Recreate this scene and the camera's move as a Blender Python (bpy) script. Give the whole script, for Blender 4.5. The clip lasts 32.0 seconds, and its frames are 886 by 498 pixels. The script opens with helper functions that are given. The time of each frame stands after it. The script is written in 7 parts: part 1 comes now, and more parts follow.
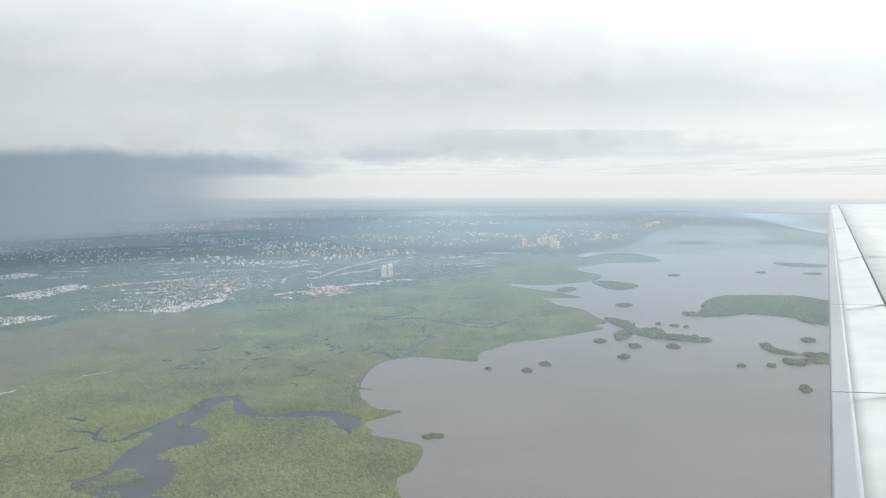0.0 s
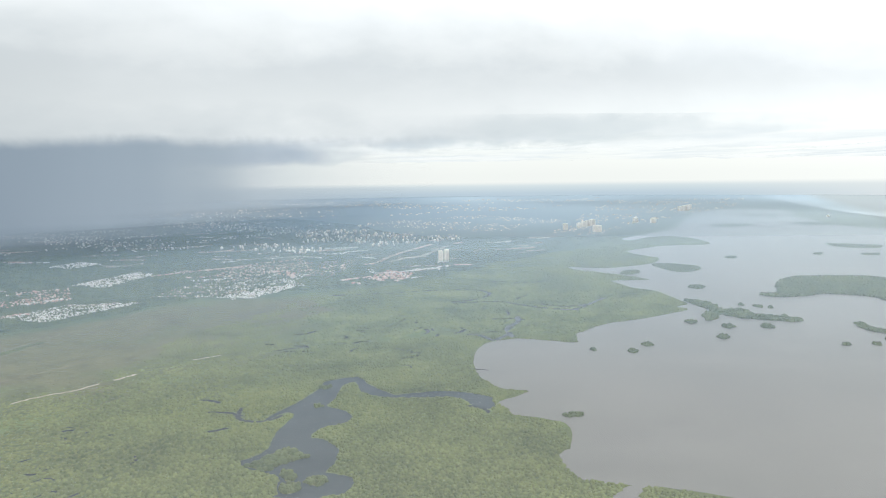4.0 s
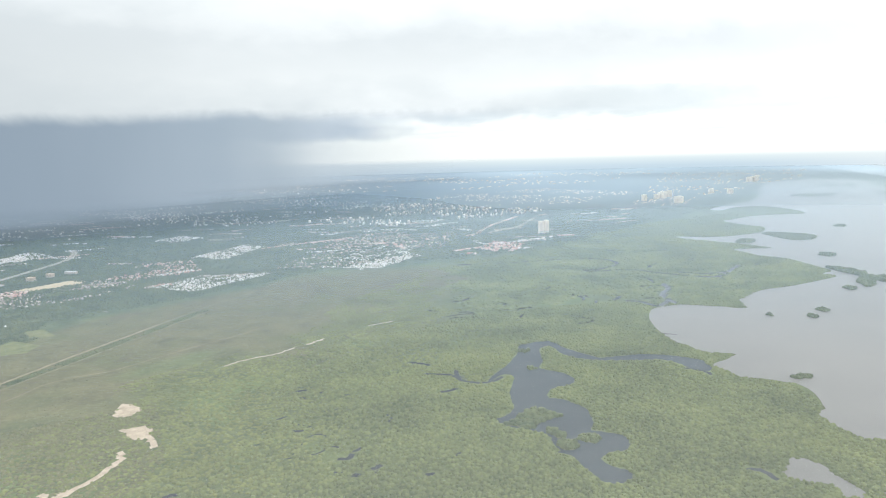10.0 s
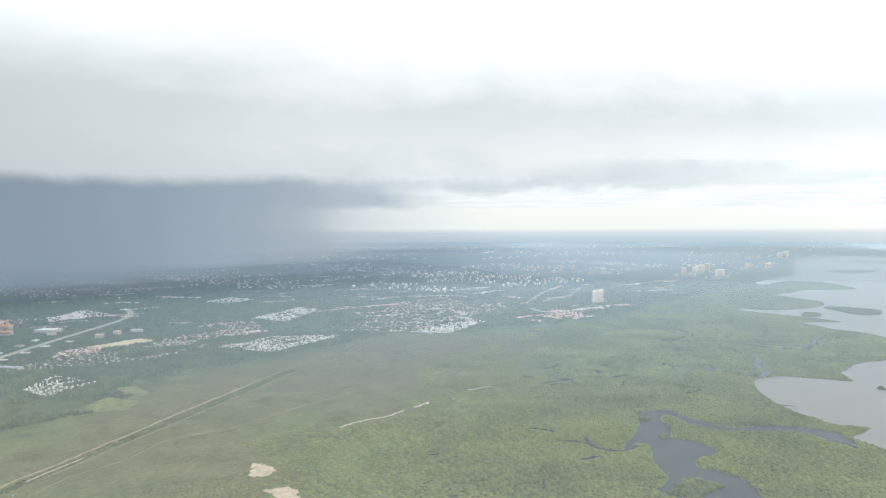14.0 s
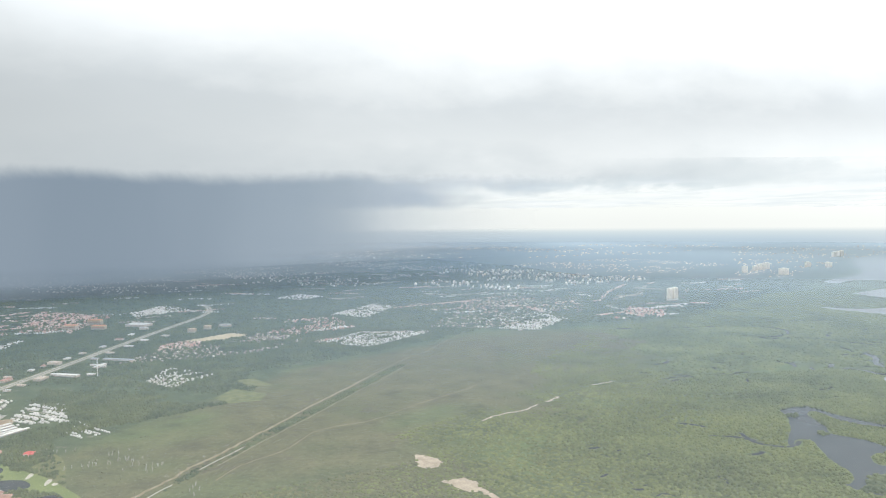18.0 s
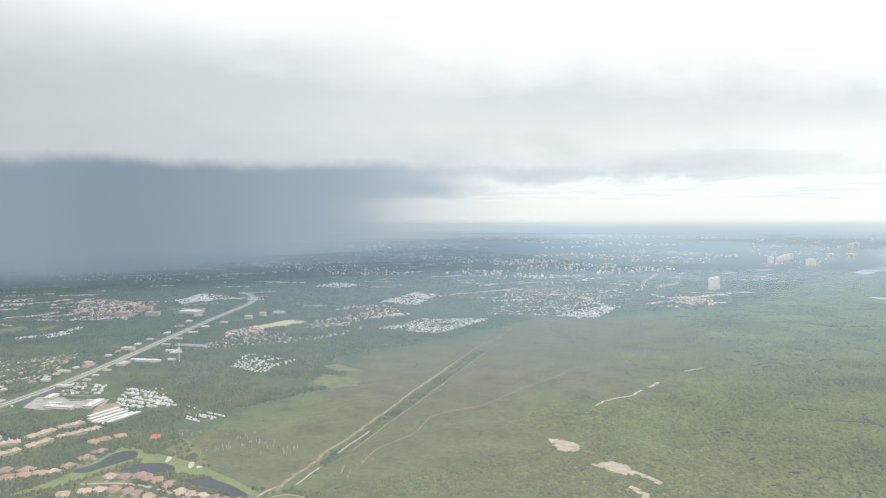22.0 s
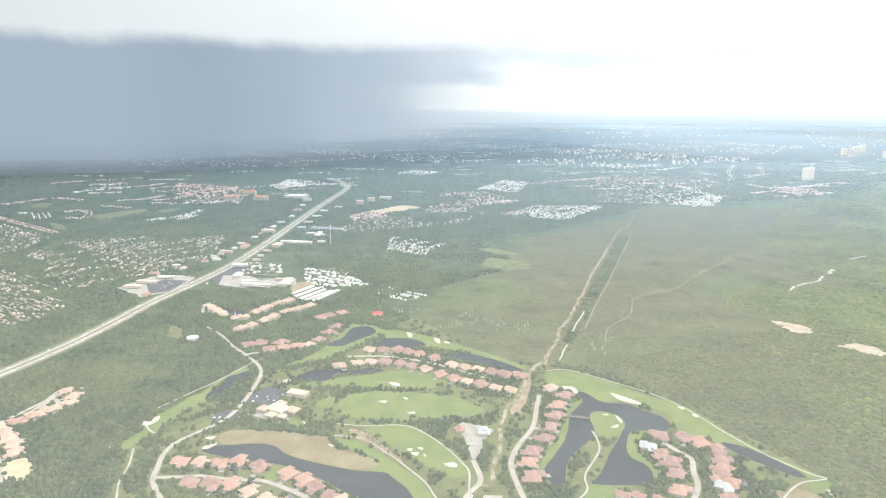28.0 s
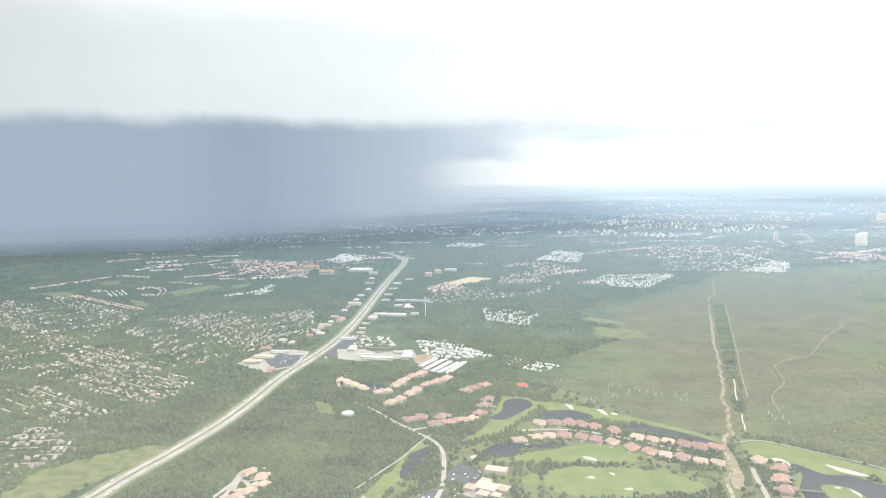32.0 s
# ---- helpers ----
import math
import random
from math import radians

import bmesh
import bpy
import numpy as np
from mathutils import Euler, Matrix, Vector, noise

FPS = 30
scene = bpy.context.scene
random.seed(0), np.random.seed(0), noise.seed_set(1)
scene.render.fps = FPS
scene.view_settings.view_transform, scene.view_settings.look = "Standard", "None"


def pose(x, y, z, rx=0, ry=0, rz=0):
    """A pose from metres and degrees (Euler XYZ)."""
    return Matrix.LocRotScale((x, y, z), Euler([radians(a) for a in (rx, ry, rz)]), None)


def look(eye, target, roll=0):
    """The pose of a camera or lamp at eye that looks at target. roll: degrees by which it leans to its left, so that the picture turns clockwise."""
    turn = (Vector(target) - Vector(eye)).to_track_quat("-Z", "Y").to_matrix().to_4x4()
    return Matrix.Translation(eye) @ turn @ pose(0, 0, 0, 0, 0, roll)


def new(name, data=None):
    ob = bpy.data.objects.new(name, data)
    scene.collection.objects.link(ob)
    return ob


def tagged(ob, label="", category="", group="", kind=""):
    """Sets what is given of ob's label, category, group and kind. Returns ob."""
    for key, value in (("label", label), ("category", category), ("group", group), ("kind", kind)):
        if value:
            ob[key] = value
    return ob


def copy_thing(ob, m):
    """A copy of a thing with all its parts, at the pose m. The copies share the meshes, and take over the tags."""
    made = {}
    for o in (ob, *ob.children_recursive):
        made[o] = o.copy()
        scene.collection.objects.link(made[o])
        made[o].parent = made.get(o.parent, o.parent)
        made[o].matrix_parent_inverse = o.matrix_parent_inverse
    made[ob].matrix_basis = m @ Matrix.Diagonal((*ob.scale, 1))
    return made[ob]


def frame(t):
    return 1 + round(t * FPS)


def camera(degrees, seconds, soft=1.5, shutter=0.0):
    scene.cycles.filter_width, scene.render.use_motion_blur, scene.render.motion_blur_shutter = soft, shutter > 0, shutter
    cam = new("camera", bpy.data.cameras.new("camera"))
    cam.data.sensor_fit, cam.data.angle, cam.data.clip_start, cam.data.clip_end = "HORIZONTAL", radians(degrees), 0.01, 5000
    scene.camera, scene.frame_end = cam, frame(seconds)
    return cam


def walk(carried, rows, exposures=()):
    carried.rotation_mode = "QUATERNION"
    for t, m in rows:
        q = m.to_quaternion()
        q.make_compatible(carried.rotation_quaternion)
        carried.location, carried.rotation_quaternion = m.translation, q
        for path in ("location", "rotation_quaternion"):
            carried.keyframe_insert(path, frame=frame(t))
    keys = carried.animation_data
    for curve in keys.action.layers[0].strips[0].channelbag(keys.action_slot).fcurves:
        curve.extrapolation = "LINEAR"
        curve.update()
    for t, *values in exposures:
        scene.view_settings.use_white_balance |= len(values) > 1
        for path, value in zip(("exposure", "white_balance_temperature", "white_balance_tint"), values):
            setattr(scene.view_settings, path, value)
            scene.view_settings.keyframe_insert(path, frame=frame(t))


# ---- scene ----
cam = camera(66.24, 32.0, 1.1)
# seconds, stops, kelvin, tint
EXPOSURES = [(0.0, 0.13, 6400, 8.5), (3.0, 0.26, 6400, 8.5), (6.0, 0.28, 6400, 8.5), (8.0, 0.38, 6400, 8.5), (9.0, 0.5, 6400, 8.5), (10.5, 0.5, 6400, 8.5), (13.0, 0.33, 6400, 8.5),
             (19.0, 0.3, 6430, 9), (23.0, 0.34, 6450, 9), (24.5, 0.5, 6450, 9), (26.5, 0.74, 6500, 9), (28.0, 0.82, 6500, 9), (32.0, 0.78, 6500, 9)]
# seconds, place in metres, then yaw, pitch and lean to the right in degrees
FLIGHT = [
    (0, 0.00, 0.00, 120.48, -1.95, -5.10, 0.11),
    (0.5, -7.82, -0.01, 120.16, -1.81, -5.78, 0.03),
    (1, -15.64, -0.02, 119.83, -1.54, -6.29, 0.07),
    (1.5, -23.45, -0.00, 119.48, -1.36, -6.30, 0.25),
    (2, -31.27, 0.02, 119.13, -1.15, -6.03, 0.27),
    (2.5, -39.09, 0.05, 118.76, -1.13, -6.32, 0.51),
    (3, -46.91, 0.09, 118.38, -1.23, -6.65, 0.65),
    (3.5, -54.72, 0.14, 117.99, -1.04, -6.62, 0.86),
    (5.5, -85.99, 0.38, 116.32, -0.93, -4.03, 0.73),
    (6, -93.80, 0.45, 115.88, -1.19, -4.71, 0.14),
    (6.5, -101.61, 0.52, 115.43, -1.30, -5.50, -0.10),
    (7, -109.42, 0.59, 114.98, -1.24, -5.80, 0.02),
    (7.5, -117.24, 0.67, 114.51, -1.51, -6.50, -0.05),
    (8, -125.05, 0.74, 114.04, -1.31, -7.43, 0.63),
    (8.5, -132.85, 0.81, 113.56, -0.72, -7.99, 0.60),
    (9, -140.66, 0.88, 113.07, 0.15, -8.57, 0.53),
    (9.5, -148.47, 0.94, 112.58, 0.34, -8.89, 0.61),
    (10, -156.27, 1.01, 112.08, 1.64, -8.08, 1.63),
    (10.5, -164.08, 1.07, 111.58, 2.29, -6.50, 0.67),
    (11, -171.88, 1.12, 111.07, 2.08, -5.35, 0.34),
    (11.5, -179.68, 1.17, 110.55, 2.21, -5.38, -0.02),
    (12, -187.48, 1.22, 110.03, 2.52, -4.85, 0.24),
    (12.5, -195.27, 1.26, 109.51, 2.31, -4.08, 0.44),
    (13, -203.07, 1.30, 108.98, 1.91, -3.64, 0.59),
    (13.5, -210.86, 1.33, 108.45, 2.23, -2.65, 0.58),
    (14, -218.65, 1.35, 107.91, 2.20, -2.16, 0.38),
    (14.5, -226.44, 1.37, 107.37, 2.12, -1.75, 0.14),
    (15, -234.23, 1.38, 106.83, 2.44, -1.38, 0.25),
    (15.5, -242.01, 1.39, 106.29, 3.78, -1.48, 0.68),
    (17.5, -273.12, 1.35, 104.10, 4.81, -1.54, 0.46),
    (18, -280.89, 1.32, 103.56, 4.34, -2.11, 0.40),
    (18.5, -288.66, 1.29, 103.01, 4.44, -2.39, 0.38),
    (19, -296.42, 1.25, 102.46, 4.03, -2.53, 0.17),
    (19.5, -304.18, 1.21, 101.91, 3.94, -2.70, 0.10),
    (20, -311.94, 1.16, 101.36, 3.05, -3.49, 0.10),
    (20.5, -319.70, 1.11, 100.82, 3.34, -3.81, -0.02),
    (21, -327.45, 1.05, 100.28, 3.53, -3.71, -0.03),
    (21.5, -335.20, 0.99, 99.73, 4.10, -3.45, 0.07),
    (22, -342.95, 0.93, 99.20, 3.92, -2.81, 0.14),
    (22.5, -350.69, 0.86, 98.66, 3.50, -1.94, 0.47),
    (23, -358.43, 0.79, 98.13, 3.13, -2.25, 0.63),
    (23.5, -366.16, 0.72, 97.60, 1.97, -4.38, 0.87),
    (24, -373.89, 0.65, 97.07, 1.41, -6.07, 0.99),
    (24.5, -381.62, 0.57, 96.55, 1.89, -6.87, 1.01),
    (26.5, -412.48, 0.29, 94.52, 1.70, -10.85, 0.21),
    (27, -420.19, 0.23, 94.02, 2.28, -14.69, -0.37),
    (27.5, -427.89, 0.17, 93.54, 2.20, -13.52, -0.21),
    (28, -435.59, 0.11, 93.05, 5.26, -11.93, -0.26),
    (28.5, -443.28, 0.06, 92.58, 6.20, -10.81, 0.12),
    (29, -450.97, 0.02, 92.11, 6.37, -10.58, 0.28),
    (29.5, -458.66, -0.01, 91.66, 5.89, -10.62, 0.25),
    (30, -466.33, -0.03, 91.21, 5.88, -10.64, 0.45),
    (30.5, -474.01, -0.04, 90.76, 6.09, -9.63, 0.24),
    (31, -481.68, -0.04, 90.33, 5.39, -8.81, 0.53),
    (31.5, -489.34, -0.03, 89.91, 4.66, -7.21, 0.54),
    (32, -497.00, 0.00, 89.49, 5.67, -5.64, 0.81),
]
walk(cam, [(t, pose(x, y, z, 0, 0, yaw) @ pose(0, 0, 0, 90 + pitch) @ pose(0, 0, 0, 0, 0, -lean))
           for t, x, y, z, yaw, pitch, lean in FLIGHT], EXPOSURES)

# ---------------------------------------------------------------- sky and light
SUN_UP, SUN_ROUND = radians(50), radians(80)


def link(tree, a, b):
    tree.links.new(a, b)


def build_world():
    world = bpy.data.worlds.new("world")
    scene.world = world
    world.use_nodes = True
    t = world.node_tree
    t.nodes.clear()
    N = t.nodes.new
    out, bg = N("ShaderNodeOutputWorld"), N("ShaderNodeBackground")
    sky = N("ShaderNodeTexSky")
    sky.sky_type, sky.sun_disc = "NISHITA", False
    sky.sun_elevation, sky.sun_rotation = SUN_UP, SUN_ROUND
    dim = N("ShaderNodeVectorMath")
    dim.operation = "SCALE"
    dim.inputs[3].default_value = 0.12
    link(t, sky.outputs[0], dim.inputs[0])
    # overcast layer: noise on a flat cloud ceiling
    co, sep = N("ShaderNodeTexCoord"), N("ShaderNodeSeparateXYZ")
    link(t, co.outputs["Generated"], sep.inputs[0])
    up = N("ShaderNodeMath")
    up.operation = "ADD"
    up.inputs[1].default_value = 0.16
    up.use_clamp = False
    absz = N("ShaderNodeMath")
    absz.operation = "MAXIMUM"
    absz.inputs[1].default_value = 0.0
    link(t, sep.outputs[2], absz.inputs[0])
    link(t, absz.outputs[0], up.inputs[0])
    flat = N("ShaderNodeVectorMath")
    flat.operation = "DIVIDE"
    three = N("ShaderNodeCombineXYZ")
    for i in range(3):
        link(t, up.outputs[0], three.inputs[i])
    link(t, co.outputs["Generated"], flat.inputs[0])
    link(t, three.outputs[0], flat.inputs[1])
    noi = N("ShaderNodeTexNoise")
    noi.inputs["Scale"].default_value, noi.inputs["Detail"].default_value, noi.inputs["Roughness"].default_value = 0.34, 3, 0.45
    link(t, flat.outputs[0], noi.inputs["Vector"])
    ramp = N("ShaderNodeValToRGB")
    ramp.color_ramp.elements[0].position, ramp.color_ramp.elements[1].position = 0.30, 0.68
    ramp.color_ramp.elements[0].color = (0.64, 0.672, 0.692, 1)
    ramp.color_ramp.elements[1].color = (0.86, 0.885, 0.895, 1)
    # thicker and greyer low on the storm's side, thin and white high over the sea
    lean = N("ShaderNodeVectorMath")
    lean.operation = "DOT_PRODUCT"
    lean.inputs[1].default_value = (0.30, 0.0, 0.35)
    link(t, co.outputs["Generated"], lean.inputs[0])
    dens = N("ShaderNodeMath")
    dens.operation = "ADD"
    link(t, noi.outputs[0], dens.inputs[0])
    link(t, lean.outputs["Value"], dens.inputs[1])
    link(t, dens.outputs[0], ramp.inputs[0])
    # creamy light low over the horizon
    low = N("ShaderNodeMapRange")
    low.inputs["From Min"].default_value, low.inputs["From Max"].default_value = 0.02, 0.13
    link(t, sep.outputs[2], low.inputs[0])
    near = N("ShaderNodeMix")
    near.data_type = "RGBA"
    near.inputs[6].default_value = (0.82, 0.84, 0.815, 1)
    link(t, low.outputs[0], near.inputs[0])
    link(t, ramp.outputs[0], near.inputs[7])
    # the cloud is brightest round the hidden sun
    toward = N("ShaderNodeVectorMath")
    toward.operation = "DOT_PRODUCT"
    toward.inputs[1].default_value = (math.sin(SUN_ROUND) * math.cos(SUN_UP), math.cos(SUN_ROUND) * math.cos(SUN_UP), math.sin(SUN_UP))
    link(t, co.outputs["Generated"], toward.inputs[0])
    halo = N("ShaderNodeMapRange")
    halo.interpolation_type = "SMOOTHSTEP"
    for slot, v in zip((1, 2, 3, 4), (0.2, 1.0, 0.0, 0.25)):
        halo.inputs[slot].default_value = v
    link(t, toward.outputs["Value"], halo.inputs[0])
    lit = N("ShaderNodeMix")
    lit.data_type, lit.blend_type = "RGBA", "ADD"
    lit.inputs[0].default_value = 1.0
    link(t, near.outputs[2], lit.inputs[6])
    link(t, halo.outputs[0], lit.inputs[7])
    # an overcast sky is brighter overhead than at the horizon
    rise = N("ShaderNodeMath")
    rise.operation, rise.inputs[1].default_value, rise.inputs[2].default_value = "MULTIPLY_ADD", 1.3, 0.95
    link(t, absz.outputs[0], rise.inputs[0])
    dome = N("ShaderNodeVectorMath")
    dome.operation = "SCALE"
    link(t, lit.outputs[2], dome.inputs[0])
    link(t, rise.outputs[0], dome.inputs[3])
    mix = N("ShaderNodeMix")
    mix.data_type = "RGBA"
    mix.inputs[0].default_value = 0.93
    link(t, dim.outputs[0], mix.inputs[6])
    link(t, dome.outputs[0], mix.inputs[7])
    link(t, mix.outputs[2], bg.inputs[0])
    bg.inputs[1].default_value = 1.0
    link(t, bg.outputs[0], out.inputs[0])


build_world()
sun = new("sun", bpy.data.lights.new("sun", "SUN"))
sun.data.energy, sun.data.angle, sun.data.color = 0.6, radians(35), (1.0, 0.96, 0.9)
sun.matrix_world = look((0, 0, 500), (-math.sin(SUN_ROUND) * math.cos(SUN_UP) * 500, -math.cos(SUN_ROUND) * math.cos(SUN_UP) * 500,
                                      500 - math.sin(SUN_UP) * 500))


# ---------------------------------------------------------------- materials
class Nodes:
    """A small builder of node materials."""

    def __init__(self, name):
        self.m = bpy.data.materials.new(name)
        self.m.use_nodes = True
        self.t = self.m.node_tree
        self.bsdf = self.t.nodes["Principled BSDF"]
        self.pos = self.t.nodes.new("ShaderNodeNewGeometry")

    def noise(self, scale, detail=3.0, rough=0.55, stretch=None):
        n = self.t.nodes.new("ShaderNodeTexNoise")
        n.inputs["Scale"].default_value, n.inputs["Detail"].default_value, n.inputs["Roughness"].default_value = scale, detail, rough
        where = self.pos.outputs["Position"]
        if stretch:
            m = self.t.nodes.new("ShaderNodeMapping")
            m.inputs["Scale"].default_value = stretch
            link(self.t, where, m.inputs[0])
            where = m.outputs[0]
        link(self.t, where, n.inputs["Vector"])
        return n.outputs[0]

    def ramp(self, value, *stops):
        r = self.t.nodes.new("ShaderNodeValToRGB")
        e = r.color_ramp.elements
        while len(e) < len(stops):
            e.new(0.5)
        for k, (p, c) in zip(e, stops):
            k.position, k.color = p, (*c, 1)
        link(self.t, value, r.inputs[0])
        return r.outputs[0]

    def mix(self, fac, a, b, mode="MIX"):
        n = self.t.nodes.new("ShaderNodeMix")
        n.data_type, n.blend_type = "RGBA", mode
        for slot, v in ((0, fac), (6, a), (7, b)):
            if isinstance(v, (int, float)):
                n.inputs[slot].default_value = v
            elif isinstance(v, tuple):
                n.inputs[slot].default_value = (*v, 1)
            else:
                link(self.t, v, n.inputs[slot])
        return n.outputs[2]

    def math(self, op, a, b=0.0, clamp=False):
        n = self.t.nodes.new("ShaderNodeMath")
        n.operation, n.use_clamp = op, clamp
        for slot, v in ((0, a), (1, b)):
            if isinstance(v, (int, float)):
                n.inputs[slot].default_value = v
            else:
                link(self.t, v, n.inputs[slot])
        return n.outputs[0]

    def span(self, value, a, b, lo=0.0, hi=1.0, smooth=True):
        n = self.t.nodes.new("ShaderNodeMapRange")
        n.interpolation_type = "SMOOTHSTEP" if smooth else "LINEAR"
        for k, v in zip((1, 2, 3, 4), (a, b, lo, hi)):
            n.inputs[k].default_value = v
        link(self.t, value, n.inputs[0])
        return n.outputs[0]

    def axes(self):
        s = self.t.nodes.new("ShaderNodeSeparateXYZ")
        link(self.t, self.pos.outputs["Position"], s.inputs[0])
        return s.outputs

    def zone(self, name):
        a = self.t.nodes.new("ShaderNodeAttribute")
        a.attribute_name = name
        return a.outputs["Fac"]

    def random(self):
        return self.t.nodes.new("ShaderNodeObjectInfo").outputs["Random"]

    def bump(self, height, strength, distance):
        b = self.t.nodes.new("ShaderNodeBump")
        b.inputs["Strength"].default_value, b.inputs["Distance"].default_value = strength, distance
        link(self.t, height, b.inputs["Height"])
        link(self.t, b.outputs[0], self.bsdf.inputs["Normal"])

    def done(self, colour, rough=0.9, spec=0.2):
        if isinstance(colour, tuple):
            self.bsdf.inputs["Base Color"].default_value = (*colour, 1)
        else:
            link(self.t, colour, self.bsdf.inputs["Base Color"])
        self.bsdf.inputs["Roughness"].default_value = rough
        self.bsdf.inputs["Specular IOR Level"].default_value = spec
        return self.m


def leafy(name, dark, mid, light, patch=0.02, grain=1.2):
    """Foliage seen from afar: broad patches, crown by crown changes and a fine grain."""
    n = Nodes(name)
    broad = n.ramp(n.noise(patch, 5, 0.6), (0.33, dark), (0.5, mid), (0.68, light))
    crown = n.ramp(n.pos.outputs["Random Per Island"], (0.0, dark), (0.5, mid), (1.0, tuple(c * 1.1 for c in light)))
    c = n.mix(0.38, broad, crown)
    c = n.mix(n.span(n.noise(patch * 0.35, 4, 0.6), 0.50, 0.64, 0.0, 0.4), c, tuple(c * k for c, k in zip(light, (1.0, 0.98, 0.80))))
    c = n.mix(n.span(n.noise(grain, 3), 0.35, 0.75, 0.0, 0.3), c, tuple(v * 0.7 for v in dark))
    return n.done(c, 0.9, 0.1)


def plain(name, a, b, scale=0.8, rough=0.85, spec=0.2, bump=0.0, fine=6.0, varied=0.0):
    """A surface of two tones at two scales, optionally varied from object to object."""
    n = Nodes(name)
    c = n.mix(n.span(n.noise(scale, 4), 0.3, 0.7), a, b)
    c = n.mix(n.span(n.noise(fine, 2), 0.3, 0.8, 0.0, 0.35), c, tuple(v * 0.6 for v in a))
    if varied:
        c = n.mix(n.math("MULTIPLY", n.random(), varied), c, tuple(min(1, v * 1.5) for v in b))
    if bump:
        n.bump(n.noise(fine, 3), bump, 0.1)
    return n.done(c, rough, spec)


def water(name, a, b, rough=0.12, patch=0.006, spec=0.4):
    n = Nodes(name)
    c = n.mix(n.span(n.noise(patch, 5, 0.6), 0.35, 0.65), a, b)
    c = n.mix(n.span(n.noise(patch * 7, 4, stretch=(0.35, 1, 1)), 0.45, 0.75, 0.0, 0.35), c, tuple(v * 1.25 for v in b))
    m = n.done(c, rough, spec)
    n.bsdf.inputs["IOR"].default_value = 1.33 if spec > 0.3 else 1.17
    return m


def roofs(name, *tones):
    """Roofs and walls of small homes, a tone for each one."""
    n = Nodes(name)
    k = len(tones)
    r = n.ramp(n.pos.outputs["Random Per Island"], *[(i / (k - 1), c) for i, c in enumerate(tones)])
    c = n.mix(n.span(n.noise(3.0, 3), 0.35, 0.75, 0.0, 0.35), r, (0.25, 0.24, 0.22))
    return n.done(c, 0.8, 0.2)


def ground_material():
    n = Nodes("ground_cover")
    big, mid, fine = n.noise(0.008, 5, 0.6), n.noise(0.06, 7, 0.72), n.noise(0.5, 4, 0.65)
    green = n.ramp(mid, (0.30, (0.048, 0.060, 0.031)), (0.5, (0.081, 0.097, 0.044)), (0.7, (0.108, 0.125, 0.054)))
    green = n.mix(n.span(n.noise(0.02, 3), 0.48, 0.66, 0, 0.55), green, (0.105, 0.142, 0.052))
    marsh = n.ramp(mid, (0.30, (0.062, 0.060, 0.034)), (0.5, (0.100, 0.098, 0.050)), (0.72, (0.132, 0.124, 0.064)))
    marsh = n.mix(n.span(big, 0.48, 0.62, 0, 0.55), marsh, (0.075, 0.095, 0.036))
    marsh = n.mix(n.span(n.math("ADD", n.math("MULTIPLY", n.noise(0.03, 5, 0.65), 0.55), n.math("MULTIPLY", n.noise(0.22, 5, 0.7), 0.45)), 0.52, 0.62, 0, 0.6), marsh, (0.062, 0.055, 0.042))
    town = n.ramp(mid, (0.3, (0.035, 0.05, 0.028)), (0.5, (0.06, 0.08, 0.04)), (0.7, (0.10, 0.115, 0.06)))
    town = n.mix(n.span(n.noise(0.09, 4, 0.7), 0.60, 0.68, 0, 0.45), town, (0.2, 0.18, 0.14))
    c = n.mix(n.zone("marsh"), green, marsh)
    c = n.mix(n.zone("town"), c, town)
    c = n.mix(n.span(fine, 0.35, 0.7, 0.0, 0.5), c, n.mix(1.0, c, (0.5, 0.5, 0.5), "MULTIPLY"))
    n.bump(fine, 0.7, 0.8)
    return n.done(c, 0.95, 0.1)


M_GROUND = ground_material()
M_MANGROVE = leafy("mangrove_leaves", (0.049, 0.063, 0.030), (0.101, 0.119, 0.050), (0.149, 0.167, 0.065))
M_SCRUB = leafy("scrub_leaves", (0.063, 0.071, 0.030), (0.107, 0.122, 0.045), (0.147, 0.161, 0.059), 0.03)
M_ROUGH = plain("rough_golf_grass", (0.095, 0.104, 0.046), (0.138, 0.142, 0.064), 0.15, 0.95, 0.1, 0.3, 1.3)
M_STREET = plain("suburban_street", (0.25, 0.225, 0.18), (0.34, 0.31, 0.25), 0.2, 0.9, 0.2, 0.1, 3)
M_WOOD = leafy("wood_leaves", (0.030, 0.045, 0.025), (0.066, 0.083, 0.042), (0.112, 0.127, 0.060), 0.05)
M_BROWN = leafy("dry_wood_leaves", (0.066, 0.067, 0.039), (0.098, 0.101, 0.053), (0.130, 0.131, 0.064), 0.05)
M_BAY = water("bay_water", (0.078, 0.075, 0.071), (0.104, 0.098, 0.091), 0.3, 0.004)
# sky reflection and sea haze are put into the gulf's pale base colour
M_GULF = water("gulf_water_sky_pale", (0.46, 0.50, 0.49), (0.50, 0.53, 0.51), 0.3, 0.002)
M_LAGOON = water("lagoon_water", (0.024, 0.032, 0.040), (0.036, 0.045, 0.053), 0.15, 0.02, 0.2)
M_POND = water("pond_water", (0.022, 0.026, 0.032), (0.035, 0.04, 0.045), 0.1, 0.05, 0.15)
M_LAWN = plain("fairway_grass", (0.112, 0.142, 0.050), (0.150, 0.172, 0.064), 0.12, 0.9, 0.1, 0.2, 1.6)
M_MEADOW = plain("meadow_grass", (0.085, 0.096, 0.042), (0.145, 0.152, 0.066), 0.22, 0.95, 0.1, 0.3, 1.3)
